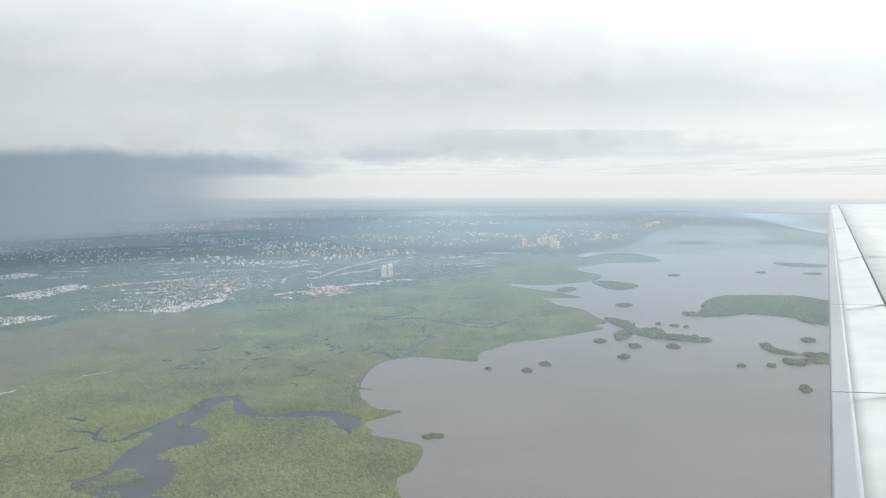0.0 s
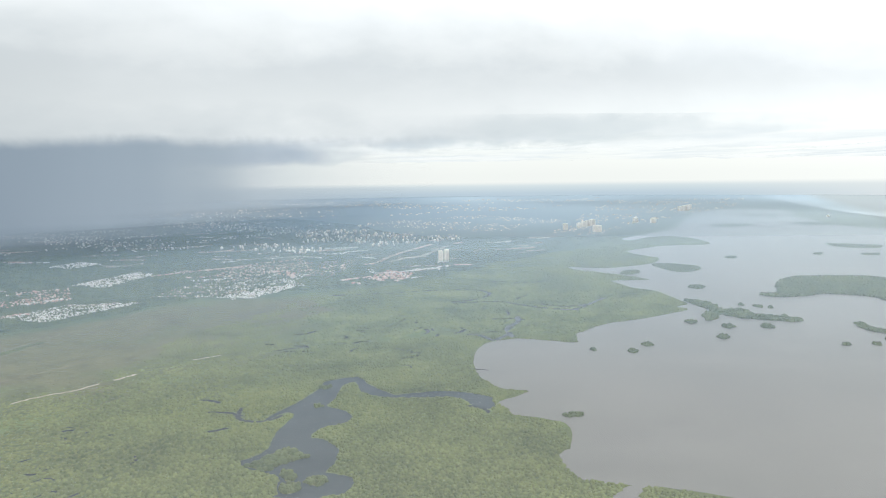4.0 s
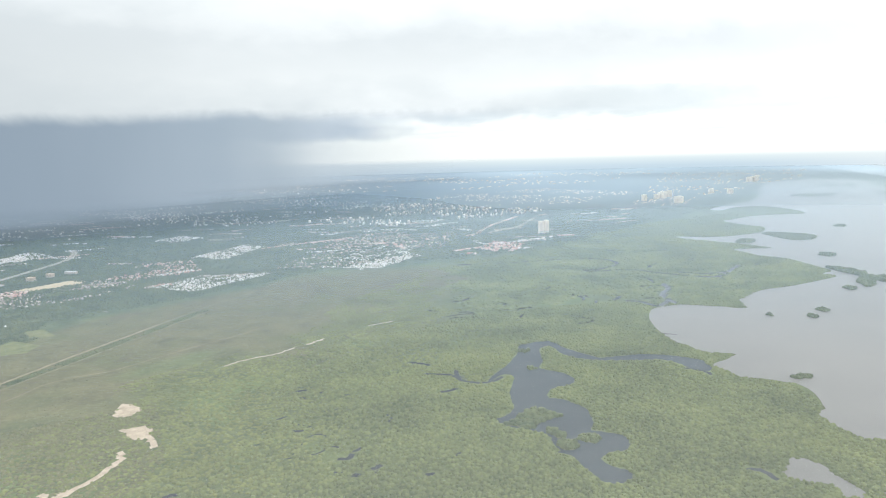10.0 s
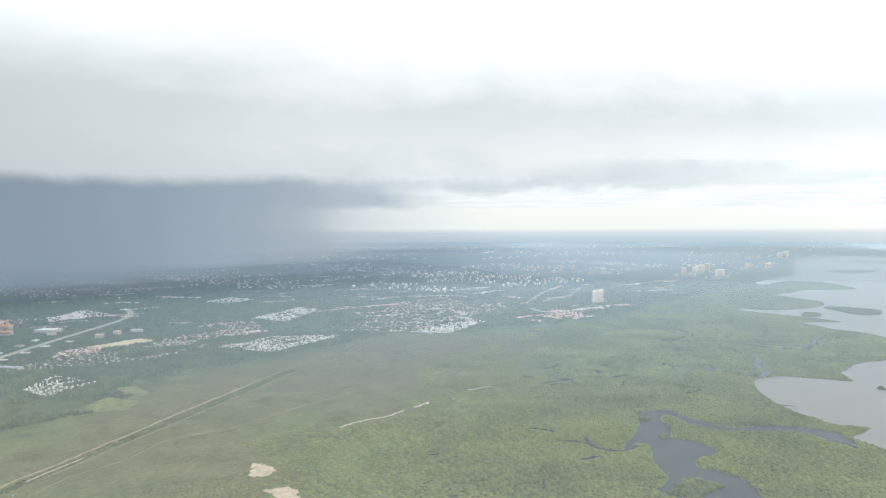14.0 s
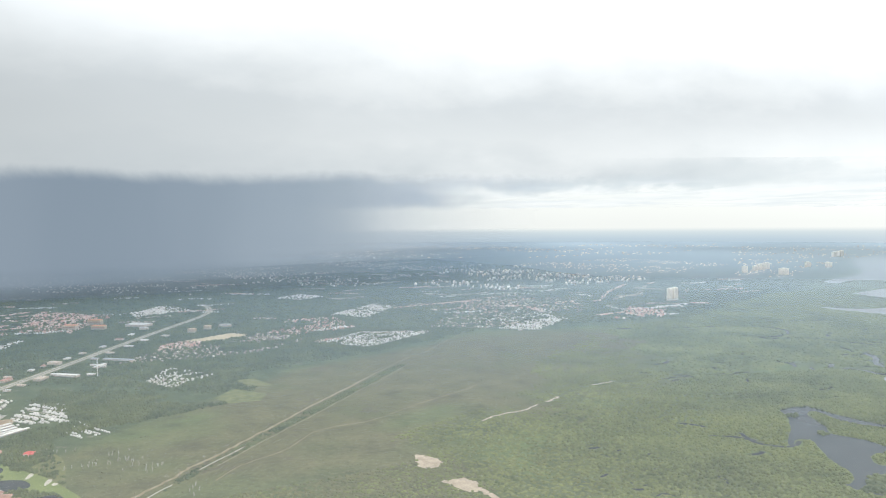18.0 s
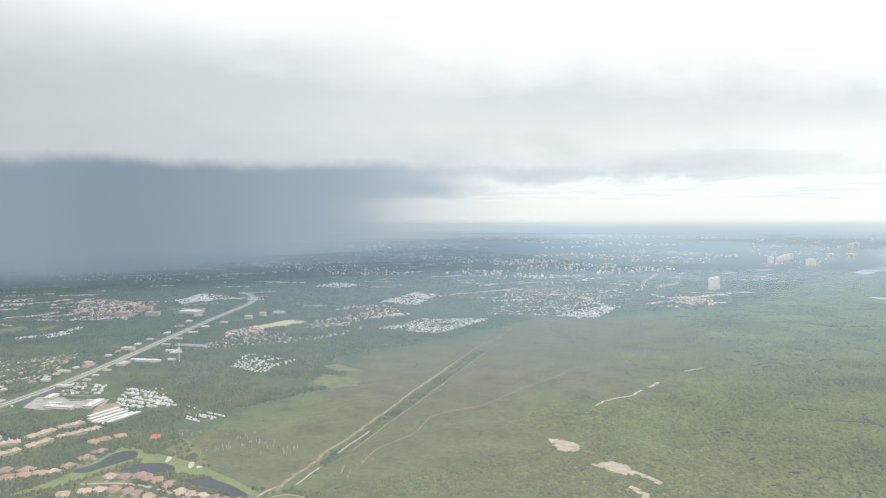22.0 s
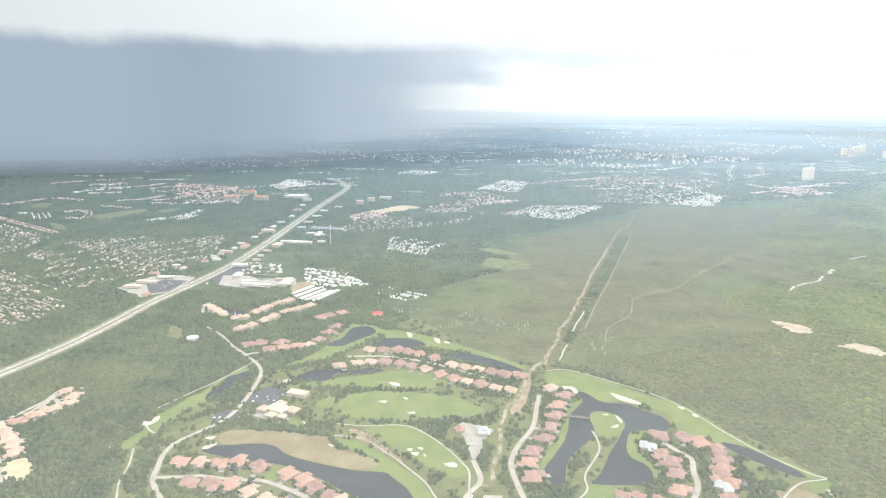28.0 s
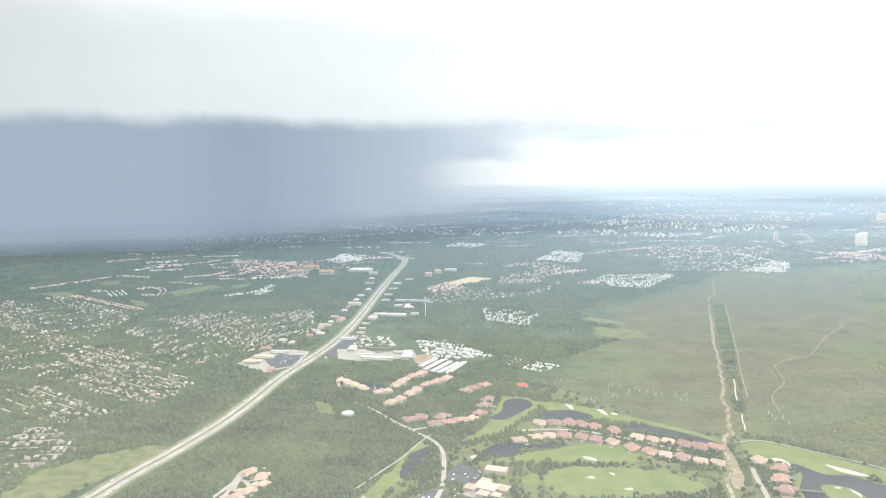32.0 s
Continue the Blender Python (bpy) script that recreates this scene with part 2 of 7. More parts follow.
M_DRY = plain("dry_grass", (0.16, 0.13, 0.075), (0.22, 0.18, 0.11), 0.12, 0.95, 0.1, 0.3, 1.5)
M_SAND = plain("pale_sand", (0.26, 0.21, 0.155), (0.38, 0.315, 0.24), 0.25, 0.95, 0.1, 0.3, 2.5)
M_BUNKER = plain("bunker_sand", (0.34, 0.31, 0.255), (0.45, 0.41, 0.345), 0.6, 0.95, 0.1, 0.1, 4)
M_TRACK = plain("sand_track", (0.11, 0.105, 0.06), (0.31, 0.265, 0.19), 0.28, 0.95, 0.1, 0.2, 1.2)
M_ROAD = plain("pale_concrete_road", (0.26, 0.235, 0.195), (0.34, 0.31, 0.26), 0.2, 0.9, 0.2, 0.1, 3)
M_HIGHWAY = plain("highway_concrete", (0.255, 0.232, 0.192), (0.335, 0.306, 0.258), 0.15, 0.9, 0.2, 0.1, 3)
M_ASPHALT = plain("dark_asphalt", (0.055, 0.055, 0.06), (0.085, 0.085, 0.09), 0.3, 0.9, 0.2, 0.1, 3)
M_CONCRETE = plain("pale_yard", (0.24, 0.22, 0.19), (0.32, 0.295, 0.255), 0.3, 0.9, 0.2, 0.1, 3)
M_TILE = plain("terracotta_tile", (0.265, 0.145, 0.11), (0.325, 0.20, 0.155), 0.7, 0.8, 0.2, 0.4, 5, 0.35)
M_TILE_DEEP = plain("rose_clay_tile", (0.205, 0.118, 0.098), (0.265, 0.168, 0.14), 0.7, 0.8, 0.2, 0.4, 5, 0.35)
M_SCREEN = plain("dark_screen_mesh", (0.10, 0.105, 0.11), (0.15, 0.155, 0.16), 0.8, 0.8, 0.2)
M_TILE_PALE = plain("pale_clay_tile", (0.30, 0.205, 0.155), (0.365, 0.27, 0.21), 0.7, 0.8, 0.2, 0.4, 5, 0.4)
M_RED = plain("red_metal_roof", (0.40, 0.07, 0.06), (0.48, 0.10, 0.08), 0.7, 0.6, 0.3, 0.1, 5)
M_GREY_ROOF = plain("grey_shingle", (0.30, 0.31, 0.31), (0.40, 0.40, 0.40), 0.7, 0.8, 0.2, 0.2, 5)
M_STUCCO = plain("cream_stucco", (0.40, 0.345, 0.28), (0.49, 0.43, 0.36), 0.8, 0.9, 0.15, 0.1, 5)
M_WHITE = plain("white_flat_roof", (0.40, 0.38, 0.35), (0.52, 0.50, 0.47), 0.35, 0.8, 0.2, 0.05, 2.5, 0.3)
M_TAN = plain("tan_flat_roof", (0.34, 0.275, 0.21), (0.44, 0.365, 0.295), 0.35, 0.85, 0.2, 0.05, 2.5, 0.3)
M_DARKROOF = plain("dark_flat_roof", (0.25, 0.26, 0.27), (0.36, 0.37, 0.38), 0.35, 0.85, 0.2, 0.05, 2.5, 0.3)
M_CONDO = plain("cream_tower_wall", (0.76, 0.745, 0.71), (0.82, 0.81, 0.78), 0.2, 0.85, 0.2, 0.0, 1.5)
M_PANE = plain("window_glass", (0.48, 0.51, 0.54), (0.56, 0.59, 0.62), 0.3, 0.3, 0.4)
M_DIRT = plain("bare_brown_earth", (0.20, 0.15, 0.10), (0.28, 0.22, 0.15), 0.2, 0.95, 0.1, 0.3, 1.5)
M_CLAY = plain("yellow_building_sand", (0.34, 0.28, 0.18), (0.43, 0.36, 0.245), 0.4, 0.95, 0.1, 0.3, 2)
M_BARK = plain("grey_bark", (0.16, 0.14, 0.12), (0.24, 0.21, 0.18), 2, 0.95)
M_SNAG = plain("bleached_dead_wood", (0.34, 0.32, 0.29), (0.45, 0.43, 0.40), 2, 0.95)
M_STEEL = plain("galvanised_steel", (0.40, 0.41, 0.42), (0.5, 0.5, 0.5), 1, 0.5, 0.4)
M_WING = plain("white_aircraft_paint", (0.40, 0.415, 0.415), (0.45, 0.46, 0.46), 1.5, 0.35, 0.5, 0.0, 20)
M_METAL = plain("bare_leading_edge_metal", (0.40, 0.42, 0.44), (0.48, 0.49, 0.50), 3, 0.3, 0.5)
M_SEAM = plain("dark_sealant", (0.12, 0.12, 0.12), (0.18, 0.18, 0.18), 3, 0.8)
M_WHITE_HOMES = roofs("white_home_roofs", (0.60, 0.57, 0.51), (0.40, 0.375, 0.335), (0.68, 0.65, 0.59), (0.27, 0.24, 0.21), (0.52, 0.475, 0.41))
M_MIXED_HOMES = roofs("mixed_home_roofs", (0.38, 0.31, 0.23), (0.20, 0.155, 0.115), (0.56, 0.49, 0.39), (0.14, 0.112, 0.09), (0.27, 0.21, 0.165), (0.11, 0.105, 0.095), (0.42, 0.345, 0.26), (0.23, 0.15, 0.115))
M_RED_HOMES = roofs("tile_home_roofs", (0.42, 0.24, 0.19), (0.34, 0.17, 0.13), (0.52, 0.42, 0.35), (0.45, 0.29, 0.23))


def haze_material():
    """Painted distance haze: thin near the flight, thick towards the horizon."""
    n = Nodes("haze_veil")
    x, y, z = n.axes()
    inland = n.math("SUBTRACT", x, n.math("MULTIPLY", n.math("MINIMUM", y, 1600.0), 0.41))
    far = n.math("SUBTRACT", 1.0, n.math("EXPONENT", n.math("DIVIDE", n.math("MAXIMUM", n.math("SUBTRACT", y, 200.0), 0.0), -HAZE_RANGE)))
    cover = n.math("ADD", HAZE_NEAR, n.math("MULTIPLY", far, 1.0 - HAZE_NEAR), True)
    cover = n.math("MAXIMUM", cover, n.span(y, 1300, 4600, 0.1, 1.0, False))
    # inland tones are darkened to paint in the storm's shade
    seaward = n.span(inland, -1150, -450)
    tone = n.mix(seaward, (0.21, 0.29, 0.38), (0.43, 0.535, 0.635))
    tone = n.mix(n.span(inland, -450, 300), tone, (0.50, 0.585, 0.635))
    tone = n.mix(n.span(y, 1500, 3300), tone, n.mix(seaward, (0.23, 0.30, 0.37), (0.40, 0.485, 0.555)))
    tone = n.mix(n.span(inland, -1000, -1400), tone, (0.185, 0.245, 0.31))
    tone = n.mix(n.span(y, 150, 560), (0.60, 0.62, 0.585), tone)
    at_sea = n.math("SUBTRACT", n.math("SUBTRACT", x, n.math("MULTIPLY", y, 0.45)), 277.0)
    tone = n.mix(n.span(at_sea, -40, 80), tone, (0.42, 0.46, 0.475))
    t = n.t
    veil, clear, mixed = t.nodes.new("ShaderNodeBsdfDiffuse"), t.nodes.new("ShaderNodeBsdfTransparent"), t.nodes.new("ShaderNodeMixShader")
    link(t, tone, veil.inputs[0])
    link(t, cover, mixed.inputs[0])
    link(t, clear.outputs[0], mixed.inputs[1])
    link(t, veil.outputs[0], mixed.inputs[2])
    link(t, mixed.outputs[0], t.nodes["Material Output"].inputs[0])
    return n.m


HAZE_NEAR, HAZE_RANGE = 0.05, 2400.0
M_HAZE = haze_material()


def cloud_material(name, colour, cover):
    """A glowing cloud surface: colour(n) and cover(n) are worked out over its shape."""
    n = Nodes(name)
    t = n.t
    e, clear, mixed = t.nodes.new("ShaderNodeEmission"), t.nodes.new("ShaderNodeBsdfTransparent"), t.nodes.new("ShaderNodeMixShader")
    link(t, colour(n), e.inputs[0])
    link(t, cover(n), mixed.inputs[0])
    link(t, clear.outputs[0], mixed.inputs[1])
    link(t, e.outputs[0], mixed.inputs[2])
    link(t, mixed.outputs[0], t.nodes["Material Output"].inputs[0])
    n.m.cycles.emission_sampling = "NONE"
    return n.m


def two_tone(dark, light, scale, stretch):
    """Large soft billows with smaller ones on them."""
    def colour(n):
        big = n.math("ADD", n.math("MULTIPLY", n.noise(scale, 4, 0.5, stretch), 0.75), n.math("MULTIPLY", n.noise(scale * 4, 5, 0.55, stretch), 0.25))
        return n.mix(n.span(big, 0.34, 0.64), dark, light)
    return colour


def rain_colour(dark, light, pale):
    """Slate where the shaft is thick, paler where it thins out."""
    def colour(n):
        c = n.mix(n.span(n.noise(0.0022, 4, 0.5, (1, 1, 0.3)), 0.34, 0.64), dark, light)
        return n.mix(n.span(n.zone("thick"), 0.95, 0.2), c, pale)
    return colour


def shelf_colour(n):
    """Pale billowing lip, a grey belt above it and bright cloud on top."""
    x, y, z = n.axes()
    puff = n.math("ADD", n.math("MULTIPLY", n.noise(0.0042, 4, 0.5, (0.7, 0.4, 1.5)), 0.7), n.math("MULTIPLY", n.noise(0.016, 5, 0.55, (0.7, 0.4, 1.3)), 0.3))
    level = n.math("ADD", z, n.math("MULTIPLY", n.math("SUBTRACT", puff, 0.5), 190))
    c = n.ramp(n.span(level, 150, 560, 0.0, 1.0, False), (0.0, (0.50, 0.54, 0.565)), (0.10, (0.60, 0.635, 0.65)), (0.22, (0.645, 0.675, 0.685)), (0.40, (0.575, 0.61, 0.63)), (0.62, (0.66, 0.69, 0.70)), (1.0, (0.84, 0.86, 0.865)))
    c = n.mix(n.span(puff, 0.42, 0.66, 0.0, 0.35), c, (0.80, 0.82, 0.82))
    c = n.mix(n.math("MULTIPLY", n.span(x, -250, -900, 0.0, 0.62), n.span(z, 430, 230)), c, (0.41, 0.445, 0.465))
    return n.mix(n.math("MULTIPLY", n.span(x, -760, -1250, 0.0, 0.8), n.span(z, 680, 440)), c, (0.365, 0.39, 0.40))


def shelf_cover(n):
    x, y, z = n.axes()
    up = n.span(n.math("ADD", z, n.math("MULTIPLY", n.noise(0.0035, 4), 200)), 380, 720, 1.0, 0.0)
    side = n.span(n.math("ADD", x, n.math("MULTIPLY", n.noise(0.003, 4), 900)), 300, 2300, 1.0, 0.12)
    rag = n.math("ADD", z, n.math("MULTIPLY", n.math("SUBTRACT", n.noise(0.009, 5, 0.6, (1, 0.3, 0.5)), 0.5), 34))
    calm = n.span(x, -250, 500)
    lip = n.math("ADD", n.math("MULTIPLY", n.span(rag, 165, 189), n.math("SUBTRACT", 1.0, calm)), n.math("MULTIPLY", n.span(rag, 170, 300), calm))
    return n.math("MULTIPLY", n.math("MULTIPLY", up, side), lip)


def base_colour(n):
    """Slate blue under the storm, pale blue-grey towards the sea."""
    c = n.mix(n.span(n.noise(0.004, 5, 0.55, (1, 0.3, 1)), 0.36, 0.62), (0.25, 0.32, 0.42), (0.34, 0.41, 0.495))
    return n.mix(n.span(n.axes()[0], -600, 250), c, (0.42, 0.495, 0.54))


def base_cover(n):
    """Dense over the storm with a ragged lower rim, thinning out towards the sea."""
    x, y, z = n.axes()
    torn = n.math("SUBTRACT", n.noise(0.006, 5, 0.62, (1, 0.2, 1.6)), 0.5)
    side = n.span(n.math("ADD", x, n.math("MULTIPLY", torn, 300)), -620, -290, 0.85, 0.0)
    rim = n.span(n.math("ADD", z, n.math("MULTIPLY", torn, 70)), 158, 190)
    thin = n.span(n.math("ADD", x, n.math("MULTIPLY", torn, 1200)), 100, 1700, 0.75, 0.0)
    high = n.math("MULTIPLY", n.span(n.math("ADD", z, n.math("MULTIPLY", torn, 130)), 222, 272), n.span(n.math("ADD", z, n.math("MULTIPLY", torn, 110)), 318, 372, 1.0, 0.25))
    return n.math("MAXIMUM", n.math("MULTIPLY", side, rim), n.math("MULTIPLY", thin, high))


def rain_cover(most, rise):
    def cover(n):
        x, y, z = n.axes()
        a = n.zone("thick")
        streak = n.span(n.noise(0.012, 4, 0.55, (1, 1, 0.08)), 0.25, 0.75, 0.93, 1.0)
        foot = n.span(n.math("ADD", z, n.math("MULTIPLY", n.noise(0.01, 3, 0.5), 14)), 0, rise, 0.25, 1.0)
        return n.math("MULTIPLY", n.math("MULTIPLY", n.math("MULTIPLY", a, streak), foot), most)
    return cover


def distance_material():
    """Far land with its haze painted as a glow: bluish, thinning out upwards."""
    n = Nodes("distance_haze_glow")
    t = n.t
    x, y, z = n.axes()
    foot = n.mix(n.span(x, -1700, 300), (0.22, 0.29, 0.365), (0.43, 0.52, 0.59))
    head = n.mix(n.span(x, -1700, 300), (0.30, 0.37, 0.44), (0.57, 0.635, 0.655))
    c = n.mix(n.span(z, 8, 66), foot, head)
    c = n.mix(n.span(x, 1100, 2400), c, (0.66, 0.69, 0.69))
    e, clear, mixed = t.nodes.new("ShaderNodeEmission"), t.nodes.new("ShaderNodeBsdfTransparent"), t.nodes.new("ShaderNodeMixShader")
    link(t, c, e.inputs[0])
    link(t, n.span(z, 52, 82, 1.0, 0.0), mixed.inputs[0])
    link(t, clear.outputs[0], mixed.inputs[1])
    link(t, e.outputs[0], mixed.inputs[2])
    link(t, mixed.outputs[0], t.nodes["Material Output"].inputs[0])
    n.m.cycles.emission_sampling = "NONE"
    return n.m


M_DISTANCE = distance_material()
M_SHELF = cloud_material("shelf_cloud", shelf_colour, shelf_cover)


def deck_cover(n):
    x, y, z = n.axes()
    patches = n.span(n.noise(0.0016, 5, 0.55, (1, 0.8, 1)), 0.38, 0.60, 0.15, 0.85)
    side = n.span(x, -700, -150)
    return n.math("MULTIPLY", n.math("MULTIPLY", patches, side), n.span(y, 1250, 2100, 0.0, 0.7))


M_DECK = cloud_material("cloud_deck", two_tone((0.60, 0.665, 0.71), (0.79, 0.82, 0.83), 0.002, (1, 0.6, 1)), deck_cover)
M_BASE = cloud_material("storm_base", base_colour, base_cover)
M_RAIN = cloud_material("rain_shaft", rain_colour((0.185, 0.235, 0.29), (0.22, 0.27, 0.325), (0.27, 0.325, 0.385)), rain_cover(0.72, 30))
M_RAIN_FAR = cloud_material("far_rain_shaft", rain_colour((0.25, 0.31, 0.365), (0.30, 0.36, 0.415), (0.46, 0.51, 0.545)), rain_cover(0.9, 30))


# ---------------------------------------------------------------- mesh helpers
def spline(points, steps=5, closed=True, wobble=0.0, seed=0):
    """A smooth line through plan points, with a natural unevenness."""
    n, out = len(points), []
    rng = random.Random(seed + int(abs(points[0][0]) * 10))
    spans = n if closed else n - 1
    for i in range(spans):
        if closed:
            a, b, c, d = (Vector(points[(i + k) % n]) for k in (-1, 0, 1, 2))
        else:
            a, b, c, d = (Vector(points[min(max(i + k, 0), n - 1)]) for k in (-1, 0, 1, 2))
        for s in range(steps):
            u = s / steps
            p = 0.5 * (2 * b + (c - a) * u + (2 * a - 5 * b + 4 * c - d) * u * u + (3 * b - a - 3 * c + d) * u ** 3)
            w = wobble * min(1.0, (c - b).length / 6.0)
            out.append((p.x + rng.uniform(-w, w), p.y + rng.uniform(-w, w)))
    if not closed:
        out.append(tuple(points[-1]))
    return out


def mesh_from(name, verts, faces, material, smooth=False):
    me = bpy.data.meshes.new(name)
    me.from_pydata(verts, [], faces)
    for m in material if isinstance(material, (list, tuple)) else [material]:
        me.materials.append(m)
    if smooth:
        me.polygons.foreach_set("use_smooth", [True] * len(me.polygons))
    me.update()
    return me


def big_mesh(name, co, quads, material, smooth=True):
    """A mesh from arrays: co (n, 3), quads (m, 3 or 4)."""
    me = bpy.data.meshes.new(name)
    m, k = quads.shape
    me.vertices.add(len(co))
    me.vertices.foreach_set("co", np.ascontiguousarray(co, np.float32).ravel())
    me.loops.add(m * k)
    me.loops.foreach_set("vertex_index", np.ascontiguousarray(quads, np.int32).ravel())
    me.polygons.add(m)
    me.polygons.foreach_set("loop_start", np.arange(0, m * k, k, dtype=np.int32))
    if smooth:
        me.polygons.foreach_set("use_smooth", np.ones(m, bool))
    me.materials.append(material)
    me.update(calc_edges=True)
    me.validate()
    return me


def part(name, me, parent, label=""):
    ob = new(name, me)
    ob.parent = parent
    if label:
        ob["label"] = label
    return ob


def flat(name, outline, z, material, label, category, kind="structure", steps=5, wobble=0.0):
    """A level sheet with a curved outline."""
    line = spline(outline, steps, True, wobble)
    me = mesh_from(name, [(x, y, z) for x, y in line], [list(range(len(line)))], material)
    if me.polygons[0].normal.z < 0:
        me.flip_normals()
    return tagged(new(name, me), label, category, "", kind)


def ribbon(name, points, width, z, material, label, category, steps=5, wobble=0.0):
    """A road, path or creek of even width along a line."""
    line = [Vector(p) for p in spline(points, steps, False, wobble)]
    verts, faces = [], []
    for i, p in enumerate(line):
        d = (line[min(i + 1, len(line) - 1)] - line[max(i - 1, 0)]).normalized()
        side = Vector((-d.y, d.x)) * width / 2
        verts += [(p.x + side.x, p.y + side.y, z), (p.x - side.x, p.y - side.y, z)]
        if i:
            faces.append((2 * i - 2, 2 * i - 1, 2 * i + 1, 2 * i))
    me = mesh_from(name, verts, faces, material)
    if me.polygons[0].normal.z < 0:
        me.flip_normals()
    return tagged(new(name, me), label, category, "", "structure")


def inside(px, py, poly):
    """Which of the points lie inside the outline."""
    hit = np.zeros(len(px), bool)
    n = len(poly)
    for i in range(n):
        (x1, y1), (x2, y2) = poly[i], poly[(i + 1) % n]
        if y1 == y2:
            continue
        cross = ((y1 > py) != (y2 > py)) & (px < (x2 - x1) * (py - y1) / (y2 - y1) + x1)
        hit ^= cross
    return hit


def nearness(px, py, poly):
    """Distance to the outline, positive inside."""
    best = np.full(len(px), 1e9)
    n = len(poly)
    for i in range(n):
        (x1, y1), (x2, y2) = poly[i], poly[(i + 1) % n]
        dx, dy = x2 - x1, y2 - y1
        u = np.clip(((px - x1) * dx + (py - y1) * dy) / (dx * dx + dy * dy + 1e-9), 0, 1)
        best = np.minimum(best, np.hypot(px - x1 - u * dx, py - y1 - u * dy))
    return np.where(inside(px, py, poly), best, -best)


def spread(x0, x1, y0, y1, step, seed):
    """Points on an uneven grid."""
    rng = np.random.default_rng(seed)
    gx, gy = np.meshgrid(np.arange(x0, x1, step), np.arange(y0, y1, step))
    gx = gx.ravel() + rng.uniform(-0.5, 0.5, gx.size) * step
    gy = gy.ravel() + rng.uniform(-0.5, 0.5, gy.size) * step
    return gx, gy


def patchy(px, py, size, seed=0.0):
    """Smooth unevenness between 0 and 1 over the plan."""
    a = np.sin(px / size + seed) * np.cos(py / size * 1.3 + seed * 2) + np.sin((px + py) / size * 0.6 + seed * 3) + 0.7 * np.sin(px / size * 2.3 - py / size * 1.7 + seed)
    return np.clip(0.5 + a / 4.2, 0, 1)


SIDES = 5
PER_CROWN = 2 * SIDES + 1


def crowns(px, py, radius, height, seed, z0=-0.1):
    """Vertices and faces of lumpy tree crowns, one at each point."""
    rng = np.random.default_rng(seed)
    n = len(px)
    ang = np.linspace(0, 2 * np.pi, SIDES, endpoint=False)[None, :] + rng.uniform(0, 6.3, (n, 1))
    rad, h = radius[:, None], height[:, None]
    rings = []
    for frac, lift, jitter in ((1.0, 0.0, 0.2), (0.8, 0.65, 0.35)):
        r = rad * frac * (1 + rng.uniform(-jitter, jitter, (n, SIDES)))
        z = h * lift * (1 + rng.uniform(-0.3, 0.3, (n, SIDES))) + z0
        rings.append(np.stack([px[:, None] + np.cos(ang) * r, py[:, None] + np.sin(ang) * r, z], -1))
    top = np.stack([px + rng.uniform(-0.25, 0.25, n) * radius, py + rng.uniform(-0.25, 0.25, n) * radius, height * rng.uniform(0.85, 1.15, n) + z0], -1)[:, None, :]
    co = np.concatenate(rings + [top], 1).reshape(-1, 3)
    tris = []
    for i in range(SIDES):
        a, b = i, (i + 1) % SIDES
        tris += [(a, b, b + SIDES), (a, b + SIDES, a + SIDES), (a + SIDES, b + SIDES, 2 * SIDES)]
    faces = (np.arange(n)[:, None, None] * PER_CROWN + np.array(tris)[None]).reshape(-1, 3)
    return co, faces


def canopy(name, px, py, radius, height, material, label, category="trees", seed=1, parent=None):
    if len(px) == 0:
        return None
    rng = np.random.default_rng(seed + 77)
    r = radius * rng.uniform(0.6, 1.35, len(px))
    h = height * rng.uniform(0.6, 1.4, len(px))
    co, faces = crowns(px, py, r, h, seed)
    ob = new(name, big_mesh(name, co, faces, material))
    if parent:
        ob.parent = parent
        return ob
    return tagged(ob, label, category, "", "stuff")


def homes_mesh(name, px, py, angle, length, width, height, material, seed):
    """Small gabled homes in one mesh."""
    rng = np.random.default_rng(seed)
    n = len(px)
    L, W = length * rng.uniform(0.6, 1.35, n), width * rng.uniform(0.75, 1.25, n)
    H = height * rng.uniform(0.9, 1.1, n)
    c, s = np.cos(angle), np.sin(angle)
    base = np.array([(-1, -1, 0), (1, -1, 0), (1, 1, 0), (-1, 1, 0), (-1, -1, 1), (1, -1, 1), (1, 1, 1), (-1, 1, 1), (-0.75, 0, 1.6), (0.75, 0, 1.6)], float)
    lx, ly, lz = base[None, :, 0] * L[:, None] / 2, base[None, :, 1] * W[:, None] / 2, base[None, :, 2] * H[:, None]
    co = np.stack([px[:, None] + lx * c[:, None] - ly * s[:, None], py[:, None] + lx * s[:, None] + ly * c[:, None], lz], -1).reshape(-1, 3)
    f = np.array([(0, 1, 5, 4), (1, 2, 6, 5), (2, 3, 7, 6), (3, 0, 4, 7), (4, 5, 9, 8), (6, 7, 8, 9), (5, 6, 9, 9), (7, 4, 8, 8)])
    tri = []
    for q in f:
        tri.append(q[:3])
        if q[2] != q[3]:
            tri.append(q[[0, 2, 3]])
    faces = (np.arange(n)[:, None, None] * 10 + np.array(tri)[None]).reshape(-1, 3)
    return big_mesh(name, co, faces, material, False)


